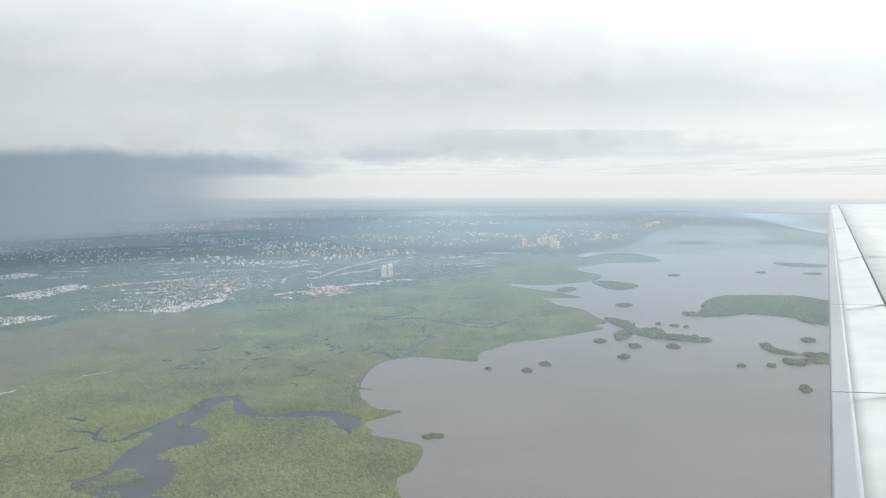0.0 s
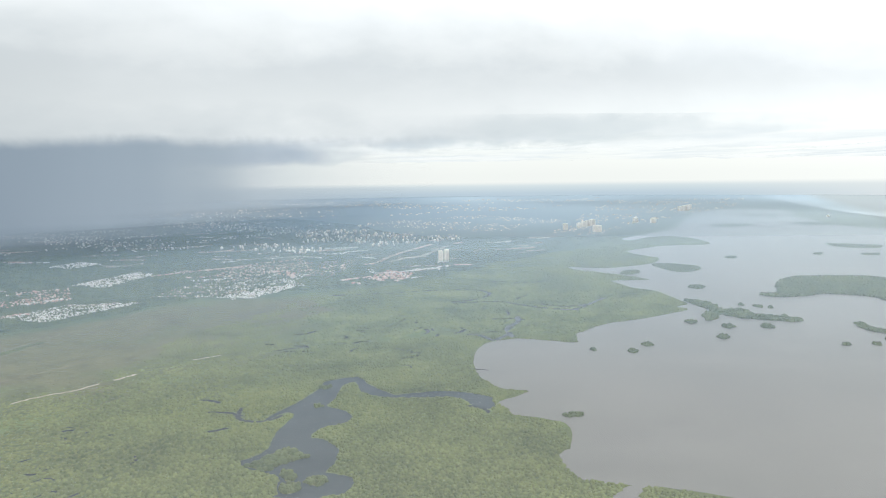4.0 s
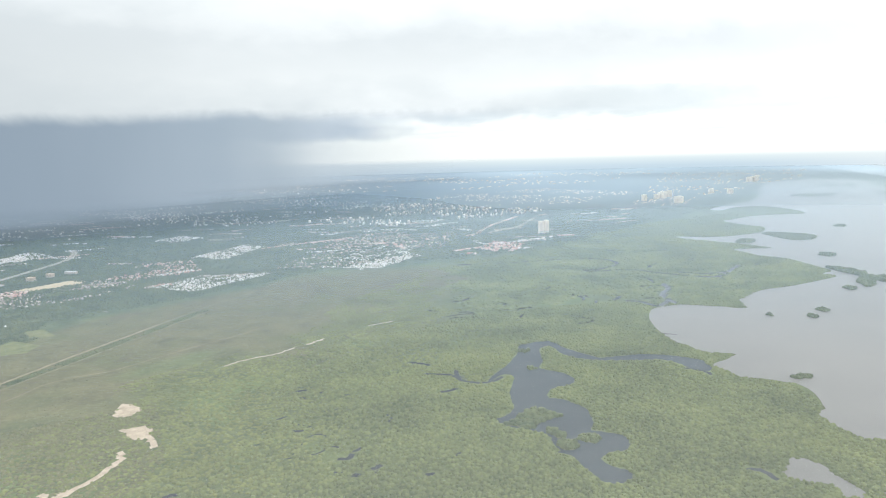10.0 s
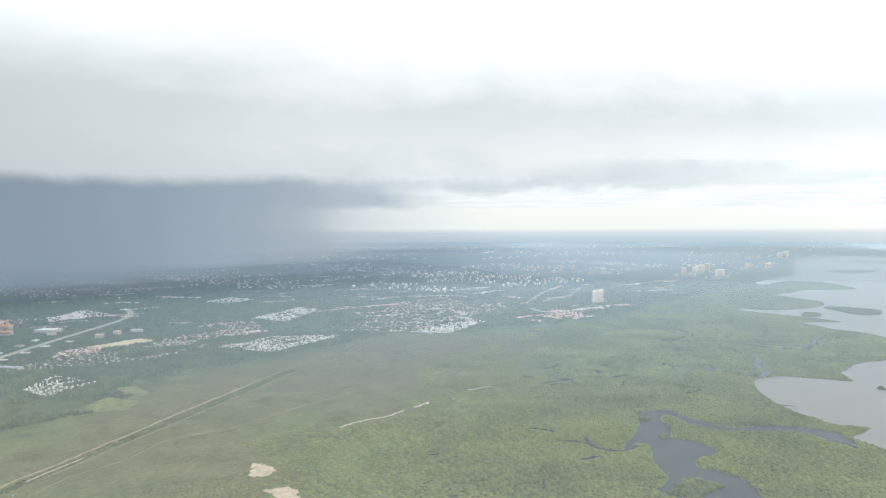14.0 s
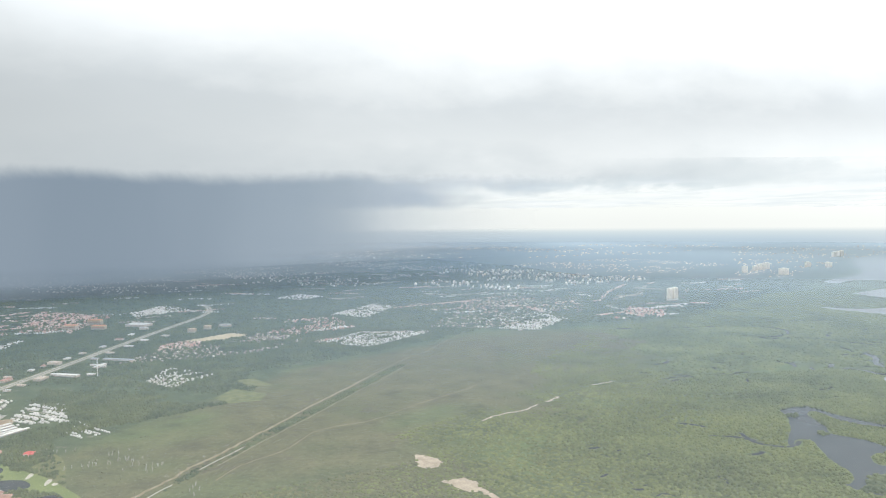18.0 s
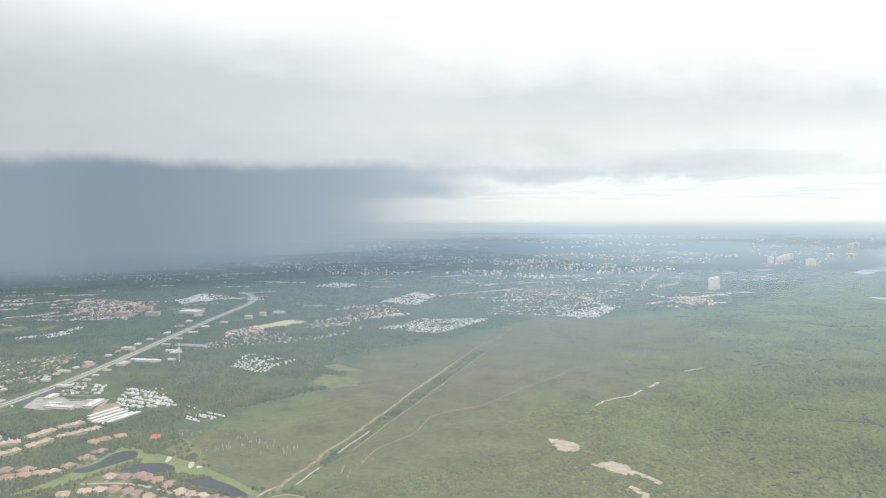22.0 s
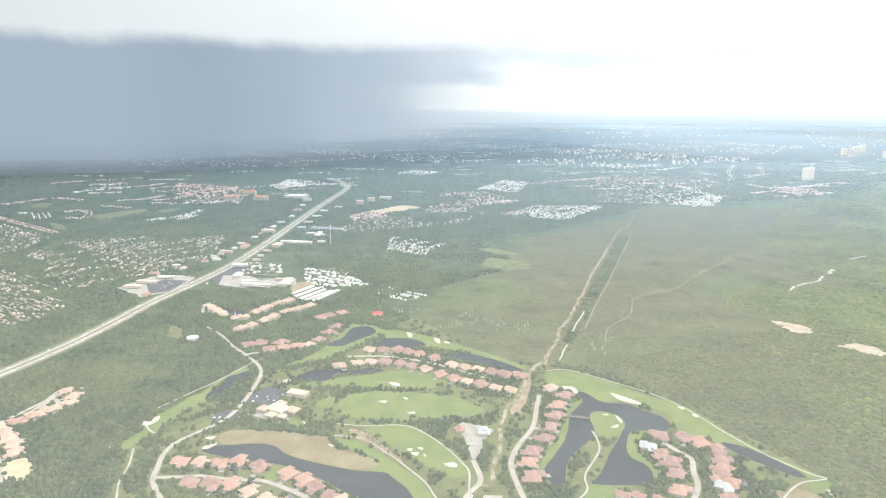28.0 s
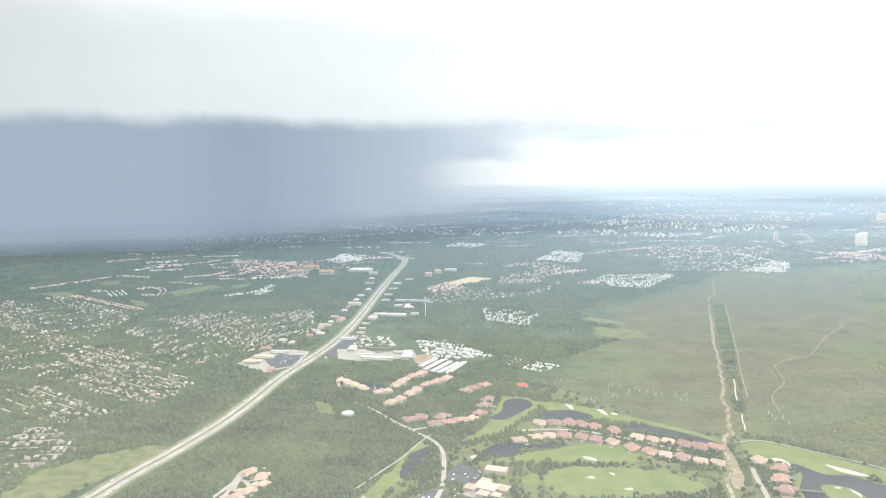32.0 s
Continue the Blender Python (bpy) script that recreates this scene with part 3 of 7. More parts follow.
# ---------------------------------------------------------------- the plan
BAY_NEAR = [(27.1, 241.0), (19.0, 242.6), (-5.7, 250.9), (-10.7, 271.8), (-2.8, 284.5), (-1.0, 311.1), (-23.5, 323.2), (-24.7, 331.2), (-28.9, 342.3), (-10.6, 359.2), (-24.7, 364.5), (-34.0, 384.1), (-37.3, 406.6), (-35.0, 438.4), (-25.3, 467.3), (-1.7, 479.1), (22.3, 470.0), (39.8, 464.6), (44.0, 489.0), (70.9, 518.9), (107.9, 537.4), (140.5, 557.7), (158.5, 570.8), (152.9, 583.1), (166.9, 597.7)]
BAY_FAR = [(164.8, 633.4), (161.2, 663.9), (141.2, 691.2), (134, 735), (178, 737), (158, 775), (113, 827), (110, 852), (153, 835), (221, 868), (251, 924), (237, 963), (229, 1012), (307, 1078), (395, 1099), (400, 1225), (346, 1239), (290, 1179), (282, 1210), (343, 1284), (447, 1408), (593, 1730), (744, 2021), (865, 2105), (990, 2065), (954, 1870), (892, 1778), (839, 1577), (823, 1358)]
GULF = [(1082, 1789), (1114, 1939), (1178, 2183), (1306, 2586), (1503, 3167), (1829, 3850), (2832, 5669)]
LAGOON = [(-106.9, 392.2), (-118.9, 388.3), (-125.0, 382.9), (-125.9, 372.8), (-133.2, 349.6), (-141.5, 333.5), (-145.7, 321.7), (-144.1, 321.6), (-138.8, 331.5), (-133.1, 332.1), (-132.2, 325.1), (-135.5, 307.0), (-135.4, 294.6), (-135.1, 287.8), (-138.7, 279.5), (-143.3, 275.4), (-142.3, 271.1), (-139.1, 267.4), (-130.2, 263.0), (-124.0, 258.4), (-122.9, 250.4), (-121.2, 244.3), (-123.0, 242.0), (-118.0, 240.3), (-116.5, 234.3), (-113.3, 226.7), (-110.8, 219.6), (-107.5, 217.5), (-103.5, 218.2), (-99.5, 222.9), (-100.0, 227.1), (-103.8, 229.4), (-106.9, 233.9), (-107.1, 237.6), (-103.1, 241.7), (-97.6, 243.0), (-94.3, 247.8), (-94.5, 256.1), (-98.3, 258.9), (-104.5, 261.4), (-106.2, 263.2), (-103.9, 270.0), (-104.1, 284.3), (-108.4, 291.9), (-111.5, 296.2), (-118.2, 299.4), (-117.8, 306.8), (-112.9, 313.5), (-105.9, 315.5), (-102.4, 323.4), (-106.1, 332.2), (-112.4, 338.0), (-117.7, 342.0), (-114.9, 353.3), (-114.0, 374.2), (-108.1, 382.9), (-104.5, 373.6), (-101.4, 362.6), (-90.7, 353.8), (-73.2, 351.6), (-58.1, 352.6), (-47.3, 349.0), (-40.4, 334.5), (-31.6, 334.0), (-31.9, 350.9), (-44.3, 358.8), (-56.8, 362.7), (-71.1, 360.6), (-83.8, 358.3), (-91.4, 367.2), (-99.1, 377.6)]
TRAIL = [(-242.9, 919.0), (-296.4, 705.0), (-305.1, 666.2), (-319.7, 614.4), (-337.6, 544.5), (-350.8, 513.5), (-367.0, 453.3), (-379.9, 402.4), (-388.5, 367.6), (-396.8, 332.8), (-403.7, 303.8), (-407.4, 290.9), (-411.3, 279.0), (-412.8, 268.2), (-417.1, 251.6), (-419.7, 238.0)]
TRAIL2 = [(-344.0, 495.5), (-357.7, 444.7), (-370.4, 395.7), (-382.6, 350.1), (-387.9, 330.4), (-394.6, 304.5), (-400.5, 282.1)]
TRAIL3 = [(-420.8, 240.7), (-425.8, 230.3), (-427.5, 219.9), (-430.7, 205.7), (-433.2, 201.2), (-434.4, 193.0), (-435.6, 185.3), (-435.2, 181.0), (-435.4, 173.2), (-437.0, 165.3), (-437.1, 158.1), (-437.4, 154.8), (-440.3, 154.7)]
HIGHWAY = [(-622.5, 152.0), (-617.8, 174.7), (-614.9, 192.3), (-610.3, 212.7), (-605.9, 238.9), (-604.2, 265.4), (-603.3, 301.5), (-599.3, 334.4), (-596.2, 371.6), (-596.8, 416.8), (-600.0, 477.8), (-604.0, 536.0), (-610.0, 642.0), (-616.1, 758.2), (-634.5, 816.3), (-655, 850)]
RIDGE = [(-288.1, 355.5), (-278.0, 368.0), (-265.9, 375.8), (-256.7, 388.6), (-251.3, 394.7), (-243.0, 407.4), (-235.3, 420.9), (-219.1, 438.3), (-204.2, 447.7), (-191.0, 450.9)]
HEDGE = [(-353.2, 494.9), (-372.3, 418.3), (-387.4, 361.5), (-398.4, 317.8), (-406.5, 283.2), (-413.1, 255.0), (-416.0, 240.0), (-414.3, 238.4), (-411.1, 249.0), (-403.4, 276.0), (-393.9, 308.9), (-383.5, 350.1), (-369.1, 403.1), (-346.4, 495.3)]
WINDING = [(-291.5, 438.0), (-300.2, 420.9), (-323.2, 389.7), (-344.9, 354.6), (-360.9, 342.3), (-371.3, 331.0), (-374.7, 316.0), (-378.2, 302.4), (-390.5, 282.6), (-394.0, 265.6)]
BAY = BAY_NEAR + BAY_FAR + [(1000, 1250), (960, 950), (560, 300), (180, 150), (80, 215)]
GULF = GULF + [(5200, 6200), (5200, 900), (1030, 900), (1040, 1500)]
Z_MARSH = [(-352.3, 244.4), (-427.5, 239.7), (-480.7, 285.3), (-453.9, 383.5), (-422.0, 479.9), (-306.6, 656.6), (-167.0, 681.9), (-123.1, 588.7), (-171.5, 475.4), (-261.1, 382.6), (-308.3, 368.2), (-313.4, 295.7), (-306.5, 247.3)]
Z_WOODS = [
    [(-603.3, 243.4), (-588.2, 272.3), (-555.7, 266.7), (-529.9, 229.8), (-535.5, 199.9), (-544.4, 172.4), (-541.7, 154.0)],
    [(-590.0, 179.2), (-588.8, 246.1), (-581.4, 282.2), (-541.9, 255.2), (-537.1, 226.3), (-539.5, 182.6)],
    [(-648.9, 209.2), (-646.3, 227.8), (-633.6, 267.7), (-623.6, 311.6), (-603.5, 328.1), (-596.3, 296.8), (-598.6, 242.4), (-608.5, 216.7), (-629.9, 208.0)],
    [(-589.0, 308.3), (-577.5, 329.3), (-543.2, 330.8), (-530.8, 321.0), (-509.2, 332.4), (-472.6, 382.8), (-434.6, 384.2), (-492.7, 313.0), (-507.6, 286.1), (-543.1, 261.9), (-581.4, 282.2)],
    [(-568.0, 409.7), (-512.0, 411.5), (-478.2, 397.1), (-468.3, 357.0), (-503.8, 343.7), (-556.3, 379.7)],
]
# the edge between the built-up land and the wetland
TOWN = [(-660, -200), (-430, 120), (-440, 235), (-480, 285), (-450, 385), (-425, 480), (-345, 570), (-300, 655), (-210, 670), (-130, 730), (-60, 760),
        (40, 900), (180, 1060), (260, 1250), (420, 1420), (640, 1760), (980, 2200), (1400, 2900), (2600, 5600), (-6500, 5600), (-6500, -200)]
WATERS = []     # outlines that no plant grows on
CLEAR = []      # lawns, roads, yards and homes: no trees
HOME_SPOTS = []


# ---------------------------------------------------------------- ground, water, air
def build_ground():
    def axis(fine0, fine1, step, lo, hi, grow=1.16):
        v, d, out = fine0, step, []
        while v > lo:
            d *= grow
            v -= d
            out.append(v)
        out = out[::-1] + list(np.arange(fine0, fine1, step))
        v, d = out[-1], step
        while v < hi:
            d *= grow
            v += d
            out.append(v)
        return np.array(out)
    xs, ys = axis(-760, 260, 5.0, -6000, 6500), axis(110, 800, 5.0, -2500, 5400)
    gx, gy = np.meshgrid(xs, ys)
    px, py = gx.ravel(), gy.ravel()
    co = np.stack([px, py, np.zeros_like(px)], -1)
    nx, ny = len(xs), len(ys)
    a = (np.arange(ny - 1)[:, None] * nx + np.arange(nx - 1)[None]).ravel()
    me = big_mesh("ground", co, np.stack([a, a + 1, a + 1 + nx, a + nx], -1), M_GROUND)
    wild = (patchy(px, py, 14, 1.0) - 0.5) * 36 + (patchy(px, py, 45, 2.0) - 0.5) * 40
    marsh = np.clip((nearness(px, py, Z_MARSH) + wild * 1.2) / 50 + 0.5, 0, 1)
    town = np.clip((nearness(px, py, TOWN) + wild * 0.25) / 14 + 0.5, 0, 1)
    for key, values in (("marsh", marsh), ("town", town)):
        att = me.attributes.new(key, "FLOAT", "POINT")
        att.data.foreach_set("value", values.astype(np.float32))
    tagged(new("ground", me), "flat coastal land of green scrub, brown marsh and dark town woods", "ground", "", "structure")


build_ground()


def water_sheet(name, outline, z, material, label, steps=5, wobble=0.0, keep=True):
    if keep:
        WATERS.append(outline)
    return flat(name, outline, z, material, label, "water", "structure", steps, wobble)


water_sheet("water_bay", BAY, 0.06, M_BAY, "broad shallow bay of murky grey-brown water", 4, 0.8)
water_sheet("water_gulf", GULF, 0.06, M_GULF, "open sea beyond the barrier beach, painted pale with sky reflection", 4, 0.0)
water_sheet("water_lagoon", LAGOON, 0.07, M_LAGOON, "dark winding lagoon between mangrove banks", 5, 0.5)


def cove(outline):
    water_sheet("water_cove", outline, 0.08, M_BAY, "small murky cove among mangroves", 5, 0.3)


cove([(-49.5, 221.1), (-41.1, 233.8), (-35.6, 234.6), (-31.5, 227.9), (-31.4, 221.6), (-28.5, 211.7), (-30.3, 205.9), (-36.4, 206.0), (-36.5, 214.5), (-43.1, 217.0)])
cove([(-19.0, 215.4), (-7.0, 223.2), (2.5, 224.3), (4.7, 217.0), (-2.5, 205.5), (-22.3, 205.8)])
cove([(4.1, 238.5), (11.1, 244.2), (16.9, 243.1), (6.4, 226.0), (-0.7, 227.4)])


def creek(points):
    far = points[0][1] > 430
    ribbon("creek", points, 4.2 if far else 2.2, 0.09 + 0.0007 * (len(WATERS) % 40), M_POND, "narrow dark tidal creek winding through mangroves", "creek", 6, 0.4)
    WATERS.extend([[(x - w, y - w), (x + w, y - w), (x + w, y + w), (x - w, y + w)] for x, y in spline(points, 4, False) for w in ((3.4 if far else 2.0),)])


creek([(-161.8, 672.8), (-104.8, 680.1), (-57.6, 691.8), (-17.2, 689.6), (-4.8, 664.5), (-21.2, 636.3), (-44.4, 625.3)])
creek([(-42.6, 619.3), (-2.6, 623.2), (18.9, 604.9), (39.2, 587.5), (61.0, 578.6)])
creek([(-160.9, 340.7), (-160.6, 334.3), (-157.8, 324.8), (-146.0, 321.2), (-137.6, 329.4)])
creek([(-176.6, 335.6), (-166.4, 334.5), (-158.0, 329.1)])
creek([(-168.3, 309.1), (-164.1, 310.6), (-160.6, 313.6)])
creek([(-36.9, 494.4), (-25.7, 488.4), (-18.6, 475.5), (-5.8, 493.2)])
creek([(8.7, 556.2), (5.9, 533.4), (-4.9, 512.7), (-4.2, 483.9)])
creek([(34.8, 606.9), (56.5, 594.8), (82.6, 604.6)])
creek([(63.4, 578.5), (84.6, 610.2), (100.9, 633.2)])
creek([(-186.2, 355.6), (-179.9, 353.5), (-175.0, 350.4)])
creek([(-237.8, 313.9), (-233.1, 314.5)])
creek([(-204.7, 239.5), (-200.8, 239.9), (-199.6, 243.7)])
creek([(-190.6, 230.6), (-187.5, 234.1)])
creek([(-196.4, 225.2), (-195.0, 227.7)])
creek([(-170.7, 226.0), (-167.8, 226.8)])
creek([(2, 747), (40, 732), (67, 743)])
creek([(-58.8, 227.1), (-54.4, 225.3), (-52.0, 218.7)])
creek([(-44.4, 337.6), (-37.1, 332.9), (-34.7, 326.8)])
creek([(-258.5, 210.5), (-257.2, 213.5), (-254.7, 214.2)])


def channels(seed, region, count, long, wide):
    """Dark strips between the mangroves: winding channels and painted canopy shadow gaps, past counting."""
    rng = random.Random(seed)
    xs, ys = [p[0] for p in region], [p[1] for p in region]
    co, faces, made_ = [], [], 0
    while made_ < count:
        x, y, a = rng.uniform(min(xs), max(xs)), rng.uniform(min(ys), max(ys)), rng.gauss(0.35, 0.45)
        made_ += 1
        if not inside(np.array([x]), np.array([y]), region)[0]:
            continue
        steps, w = rng.randint(4, 10), wide * rng.uniform(0.5, 1.3)
        turn = rng.uniform(-0.35, 0.35)
        for i in range(steps):
            k = len(co)
            taper = w * (0.25 + 0.75 * math.sin(math.pi * (i + 0.5) / steps))
            co += [(x - math.sin(a) * taper, y + math.cos(a) * taper, 0.085), (x + math.sin(a) * taper, y - math.cos(a) * taper, 0.085)]
            if i:
                faces.append((k - 2, k - 1, k + 1, k))
            WATERS.append([(x - taper, y - taper), (x + taper, y - taper), (x + taper, y + taper), (x - taper, y + taper)])
            a += turn + rng.gauss(0, 0.3)
            x, y = x + math.cos(a) * long, y + math.sin(a) * long
    tagged(new("tidal_channels", big_mesh("tidal_channels", np.array(co), np.array(faces), M_POND, False)), "many narrow dark tidal channels and painted shadow gaps between the mangroves", "creek", "", "stuff")


channels(5, [(-75, 480), (20, 500), (120, 570), (150, 620), (60, 700), (-60, 640), (-110, 560)], 70, 4.5, 1.6)
channels(6, [(-130, 400), (-45, 400), (-60, 520), (-140, 560), (-190, 470)], 40, 3.2, 1.3)
channels(7, [(-250, 215), (-150, 215), (-165, 330), (-190, 400), (-240, 330)], 34, 1.4, 0.7)


def sand(outline):
    flat("sand_flat", outline, 0.14, M_SAND, "bare pale sand patch in the wetland scrub", "sand", "structure", 5, 0.7)
    CLEAR.append(outline)


sand([(-317.0, 300.1), (-309.8, 298.8), (-303.2, 291.9), (-307.6, 283.8), (-313.4, 286.6)])
sand([(-300.0, 269.8), (-293.5, 274.4), (-287.7, 269.2), (-286.5, 262.0), (-292.0, 259.7), (-296.8, 264.0)])
sand([(-295.7, 217.7), (-293.8, 214.1), (-299.7, 196.4), (-303.2, 192.5), (-302.0, 200.2)])
sand([(-311.4, 170.4), (-310.0, 168.4), (-315.3, 159.0), (-318.1, 157.0)])

# a low see-through sheet with painted haze over the land, below the flight
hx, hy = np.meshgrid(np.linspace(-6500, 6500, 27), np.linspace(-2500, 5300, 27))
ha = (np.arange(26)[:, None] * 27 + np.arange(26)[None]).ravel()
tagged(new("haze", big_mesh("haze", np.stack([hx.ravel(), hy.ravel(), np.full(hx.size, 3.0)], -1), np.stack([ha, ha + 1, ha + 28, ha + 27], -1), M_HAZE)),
       "see-through sheet with pale distance haze painted in, lying over the land", "haze", "", "structure")


# ---------------------------------------------------------------- storm clouds and rain
def front(x):
    """How far out the leading edge of the shelf cloud stands."""
    return 1190 + 0.04 * (x + 300) if x > -300 else max(430, 1190 + 0.52 * (x + 300))


def cloud_sheet(name, profile, material, x0, x1, steps, rough, label):
    xs = np.linspace(x0, x1, steps)
    rows = []
    for k, (dy, z, lump) in enumerate(profile):
        row = []
        for x in xs:
            p = Vector((x * 0.006, k * 0.35, z * 0.004))
            q = noise.fractal(p, 1.0, 2.0, 4) * rough * lump
            row.append((x, front(x) + dy + q * 1.5, max(60, z + q)))
        rows.append(row)
    co = np.array(rows).reshape(-1, 3)
    a = (np.arange(len(profile) - 1)[:, None] * steps + np.arange(steps - 1)[None]).ravel()
    me = big_mesh(name, co, np.stack([a, a + 1, a + 1 + steps, a + steps], -1), material)
    tagged(new(name, me), label, "cloud", "", "structure")


cloud_sheet("backdrop_shelf_cloud", [(40, 158, 0.05), (10, 168, 0.1), (-8, 182, 0.3), (-4, 200, 0.6), (8, 224, 0.9), (28, 255, 1.2), (60, 300, 1.3), (105, 365, 1.3),
                                     (160, 450, 1), (220, 560, 0.6), (300, 700, 0.3)],
            M_SHELF, -3200, 1700, 200, 20, "long pale grey shelf cloud with a ragged lower lip")
cloud_sheet("backdrop_storm_base", [(1690, 140, 0.2), (1690, 170, 0.3), (1670, 200, 0.4), (1640, 240, 0.4), (1600, 290, 0.3), (1560, 360, 0.2)],
            M_BASE, -3600, 1600, 120, 12, "dark blue-grey storm cloud base behind the shelf cloud")

cloud_sheet("backdrop_cloud_deck", [(0, 235, 0.6), (300, 232, 1), (700, 228, 1), (1200, 224, 1), (1900, 220, 1), (2900, 218, 1), (4200, 216, 1)],
            M_DECK, -1000, 3600, 90, 10, "pale broken cloud deck beyond the storm")


# the last of the land before the horizon, haze painted into its glow
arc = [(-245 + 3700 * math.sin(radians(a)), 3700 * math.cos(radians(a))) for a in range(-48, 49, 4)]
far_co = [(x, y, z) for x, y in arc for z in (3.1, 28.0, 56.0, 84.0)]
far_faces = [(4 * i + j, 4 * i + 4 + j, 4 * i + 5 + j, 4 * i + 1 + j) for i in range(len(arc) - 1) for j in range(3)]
tagged(new("backdrop_distance", big_mesh("backdrop_distance", np.array(far_co), np.array(far_faces), M_DISTANCE)), "glowing backdrop of far bluish land, haze painted in", "distance", "", "structure")


def rain(points, top, soft_end, material=M_RAIN):
    """A shaft of rain, fading towards its last point and thin at the foot."""
    line = spline(points, 16, False)
    heights = (0, 8, 16, 30, 60, 100, 160, top)
    co, thick = [], []
    run = len(line)
    for i, (x, y) in enumerate(line):
        u = i / (run - 1)
        a = min(1.0, (1 - u) / soft_end)
        for z in heights:
            co.append((x, y, z))
            thick.append(a * a * (3 - 2 * a))
    k = len(heights)
    faces = [(i * k + j, (i + 1) * k + j, (i + 1) * k + j + 1, i * k + j + 1) for i in range(run - 1) for j in range(k - 1)]
    me = big_mesh("rain", np.array(co), np.array(faces), material)
    me.attributes.new("thick", "FLOAT", "POINT").data.foreach_set("value", np.array(thick, np.float32))
    tagged(new("backdrop_rain", me), "grey shaft of heavy rain falling below the storm cloud", "rain", "", "structure")


rain([(-3200, 560), (-1700, 620), (-1300, 760), (-1000, 860), (-780, 980), (-380, 1230)], 230, 0.38)
rain([(-3200, 760), (-1700, 880), (-1150, 1060), (-900, 1180), (-690, 1330), (-260, 1600)], 250, 0.40)
rain([(-3200, 1000), (-1700, 1250), (-1050, 1500), (-820, 1660), (-640, 1840), (-150, 2150)], 290, 0.44, M_RAIN_FAR)
rain([(-3400, 1500), (-1800, 1800), (-1150, 2100), (-850, 2350), (-620, 2560), (100, 2850)], 340, 0.48, M_RAIN_FAR)
rain([(-3600, 1850), (-2700, 2500), (-1900, 2950), (-1350, 3200), (-850, 3450), (-50, 3750)], 400, 0.60, M_RAIN_FAR)


# ---------------------------------------------------------------- roads and tracks
LEVEL = []     # one for each road, to lay crossings above one another


def road(points):
    LEVEL.append(1)
    ribbon("road", points, 1.45, 0.16 + 0.004 * len(LEVEL), M_ROAD, "pale concrete residential road", "road")
    CLEAR.extend([[(x - 1.3, y - 1.3), (x + 1.3, y - 1.3), (x + 1.3, y + 1.3), (x - 1.3, y + 1.3)] for x, y in spline(points, 6, False)])


def path(points):
    LEVEL.append(1)
    ribbon("cart_path", points, 0.55, 0.105 + 0.004 * (len(LEVEL) % 12), M_ROAD, "narrow pale golf cart path", "path")
    CLEAR.extend([[(x - 1.0, y - 1.3), (x + 1.0, y - 1.3), (x + 1.0, y + 1.0), (x - 1.0, y + 1.0)] for x, y in spline(points, 8, False)])


def lot(outline, material=M_ASPHALT, label="dark asphalt car park among low buildings"):
    LEVEL.append(1)
    flat("car_park", outline, 0.11 + 0.004 * (len(LEVEL) % 14), material, label, "car park", "structure", 1)
    CLEAR.append(outline)


def yard(outline):
    lot(outline, M_CONCRETE, "pale paved works yard")


def dirt(outline):
    flat("bare_earth", outline, 0.07, M_DIRT, "strip of bare brown earth and scrub", "earth", "structure", 5, 0.3)
    CLEAR.append(outline)


def clay(outline):
    flat("building_plot", outline, 0.11, M_CLAY, "cleared plot of yellow building sand", "plot", "structure", 4, 0.3)
    CLEAR.append(outline)


def highway():
    """Two carriageways with a dark planted median and paler kerbs."""
    line = [Vector(p) for p in spline(HIGHWAY, 8, False)]

    def lane(offset, width, z, name, material, label):
        verts, faces = [], []
        for i, p in enumerate(line):
            d = (line[min(i + 1, len(line) - 1)] - line[max(i - 1, 0)]).normalized()
            n = Vector((-d.y, d.x))
            a, b = p + n * (offset - width / 2), p + n * (offset + width / 2)
            verts += [(a.x, a.y, z), (b.x, b.y, z)]
            if i:
                faces.append((2 * i - 2, 2 * i, 2 * i + 1, 2 * i - 1))
        tagged(new(name, mesh_from(name, verts, faces, material)), label, "road", "", "structure")
    lane(0, 9.2, 0.10, "road_verge", M_MEADOW, "grassy verge beside the highway")
    lane(-1.85, 2.15, 0.18, "road_highway", M_HIGHWAY, "pale highway carriageway with three lanes")
    lane(1.5, 2.15, 0.18, "road_highway", M_HIGHWAY, "pale highway carriageway with three lanes")
    lane(-0.5, 0.3, 0.17, "pavement", M_ROAD, "pale kerb strip of the highway median")
    lane(-3.6, 0.26, 0.20, "pavement", M_ROAD, "pale concrete footway beside the highway")
    lane(3.4, 0.26, 0.20, "pavement", M_ROAD, "pale concrete footway beside the highway")
    for i, p in enumerate(line):
        CLEAR.append([(p.x - 6, p.y - 9), (p.x + 6, p.y - 9), (p.x + 6, p.y + 9), (p.x - 6, p.y + 9)])


highway()
ribbon("track_verge", TRAIL[6:], 1.5, 0.10, M_DRY, "dry brown verge of the service track", "track", 6, 0.8)
ribbon("track_main", TRAIL, 0.55, 0.12, M_TRACK, "straight sandy service track across the marsh", "track", 6, 0.5)
ribbon("track_winding", WINDING, 0.5, 0.12, M_DRY, "thin winding footpath through the marsh", "track", 6, 0.2)
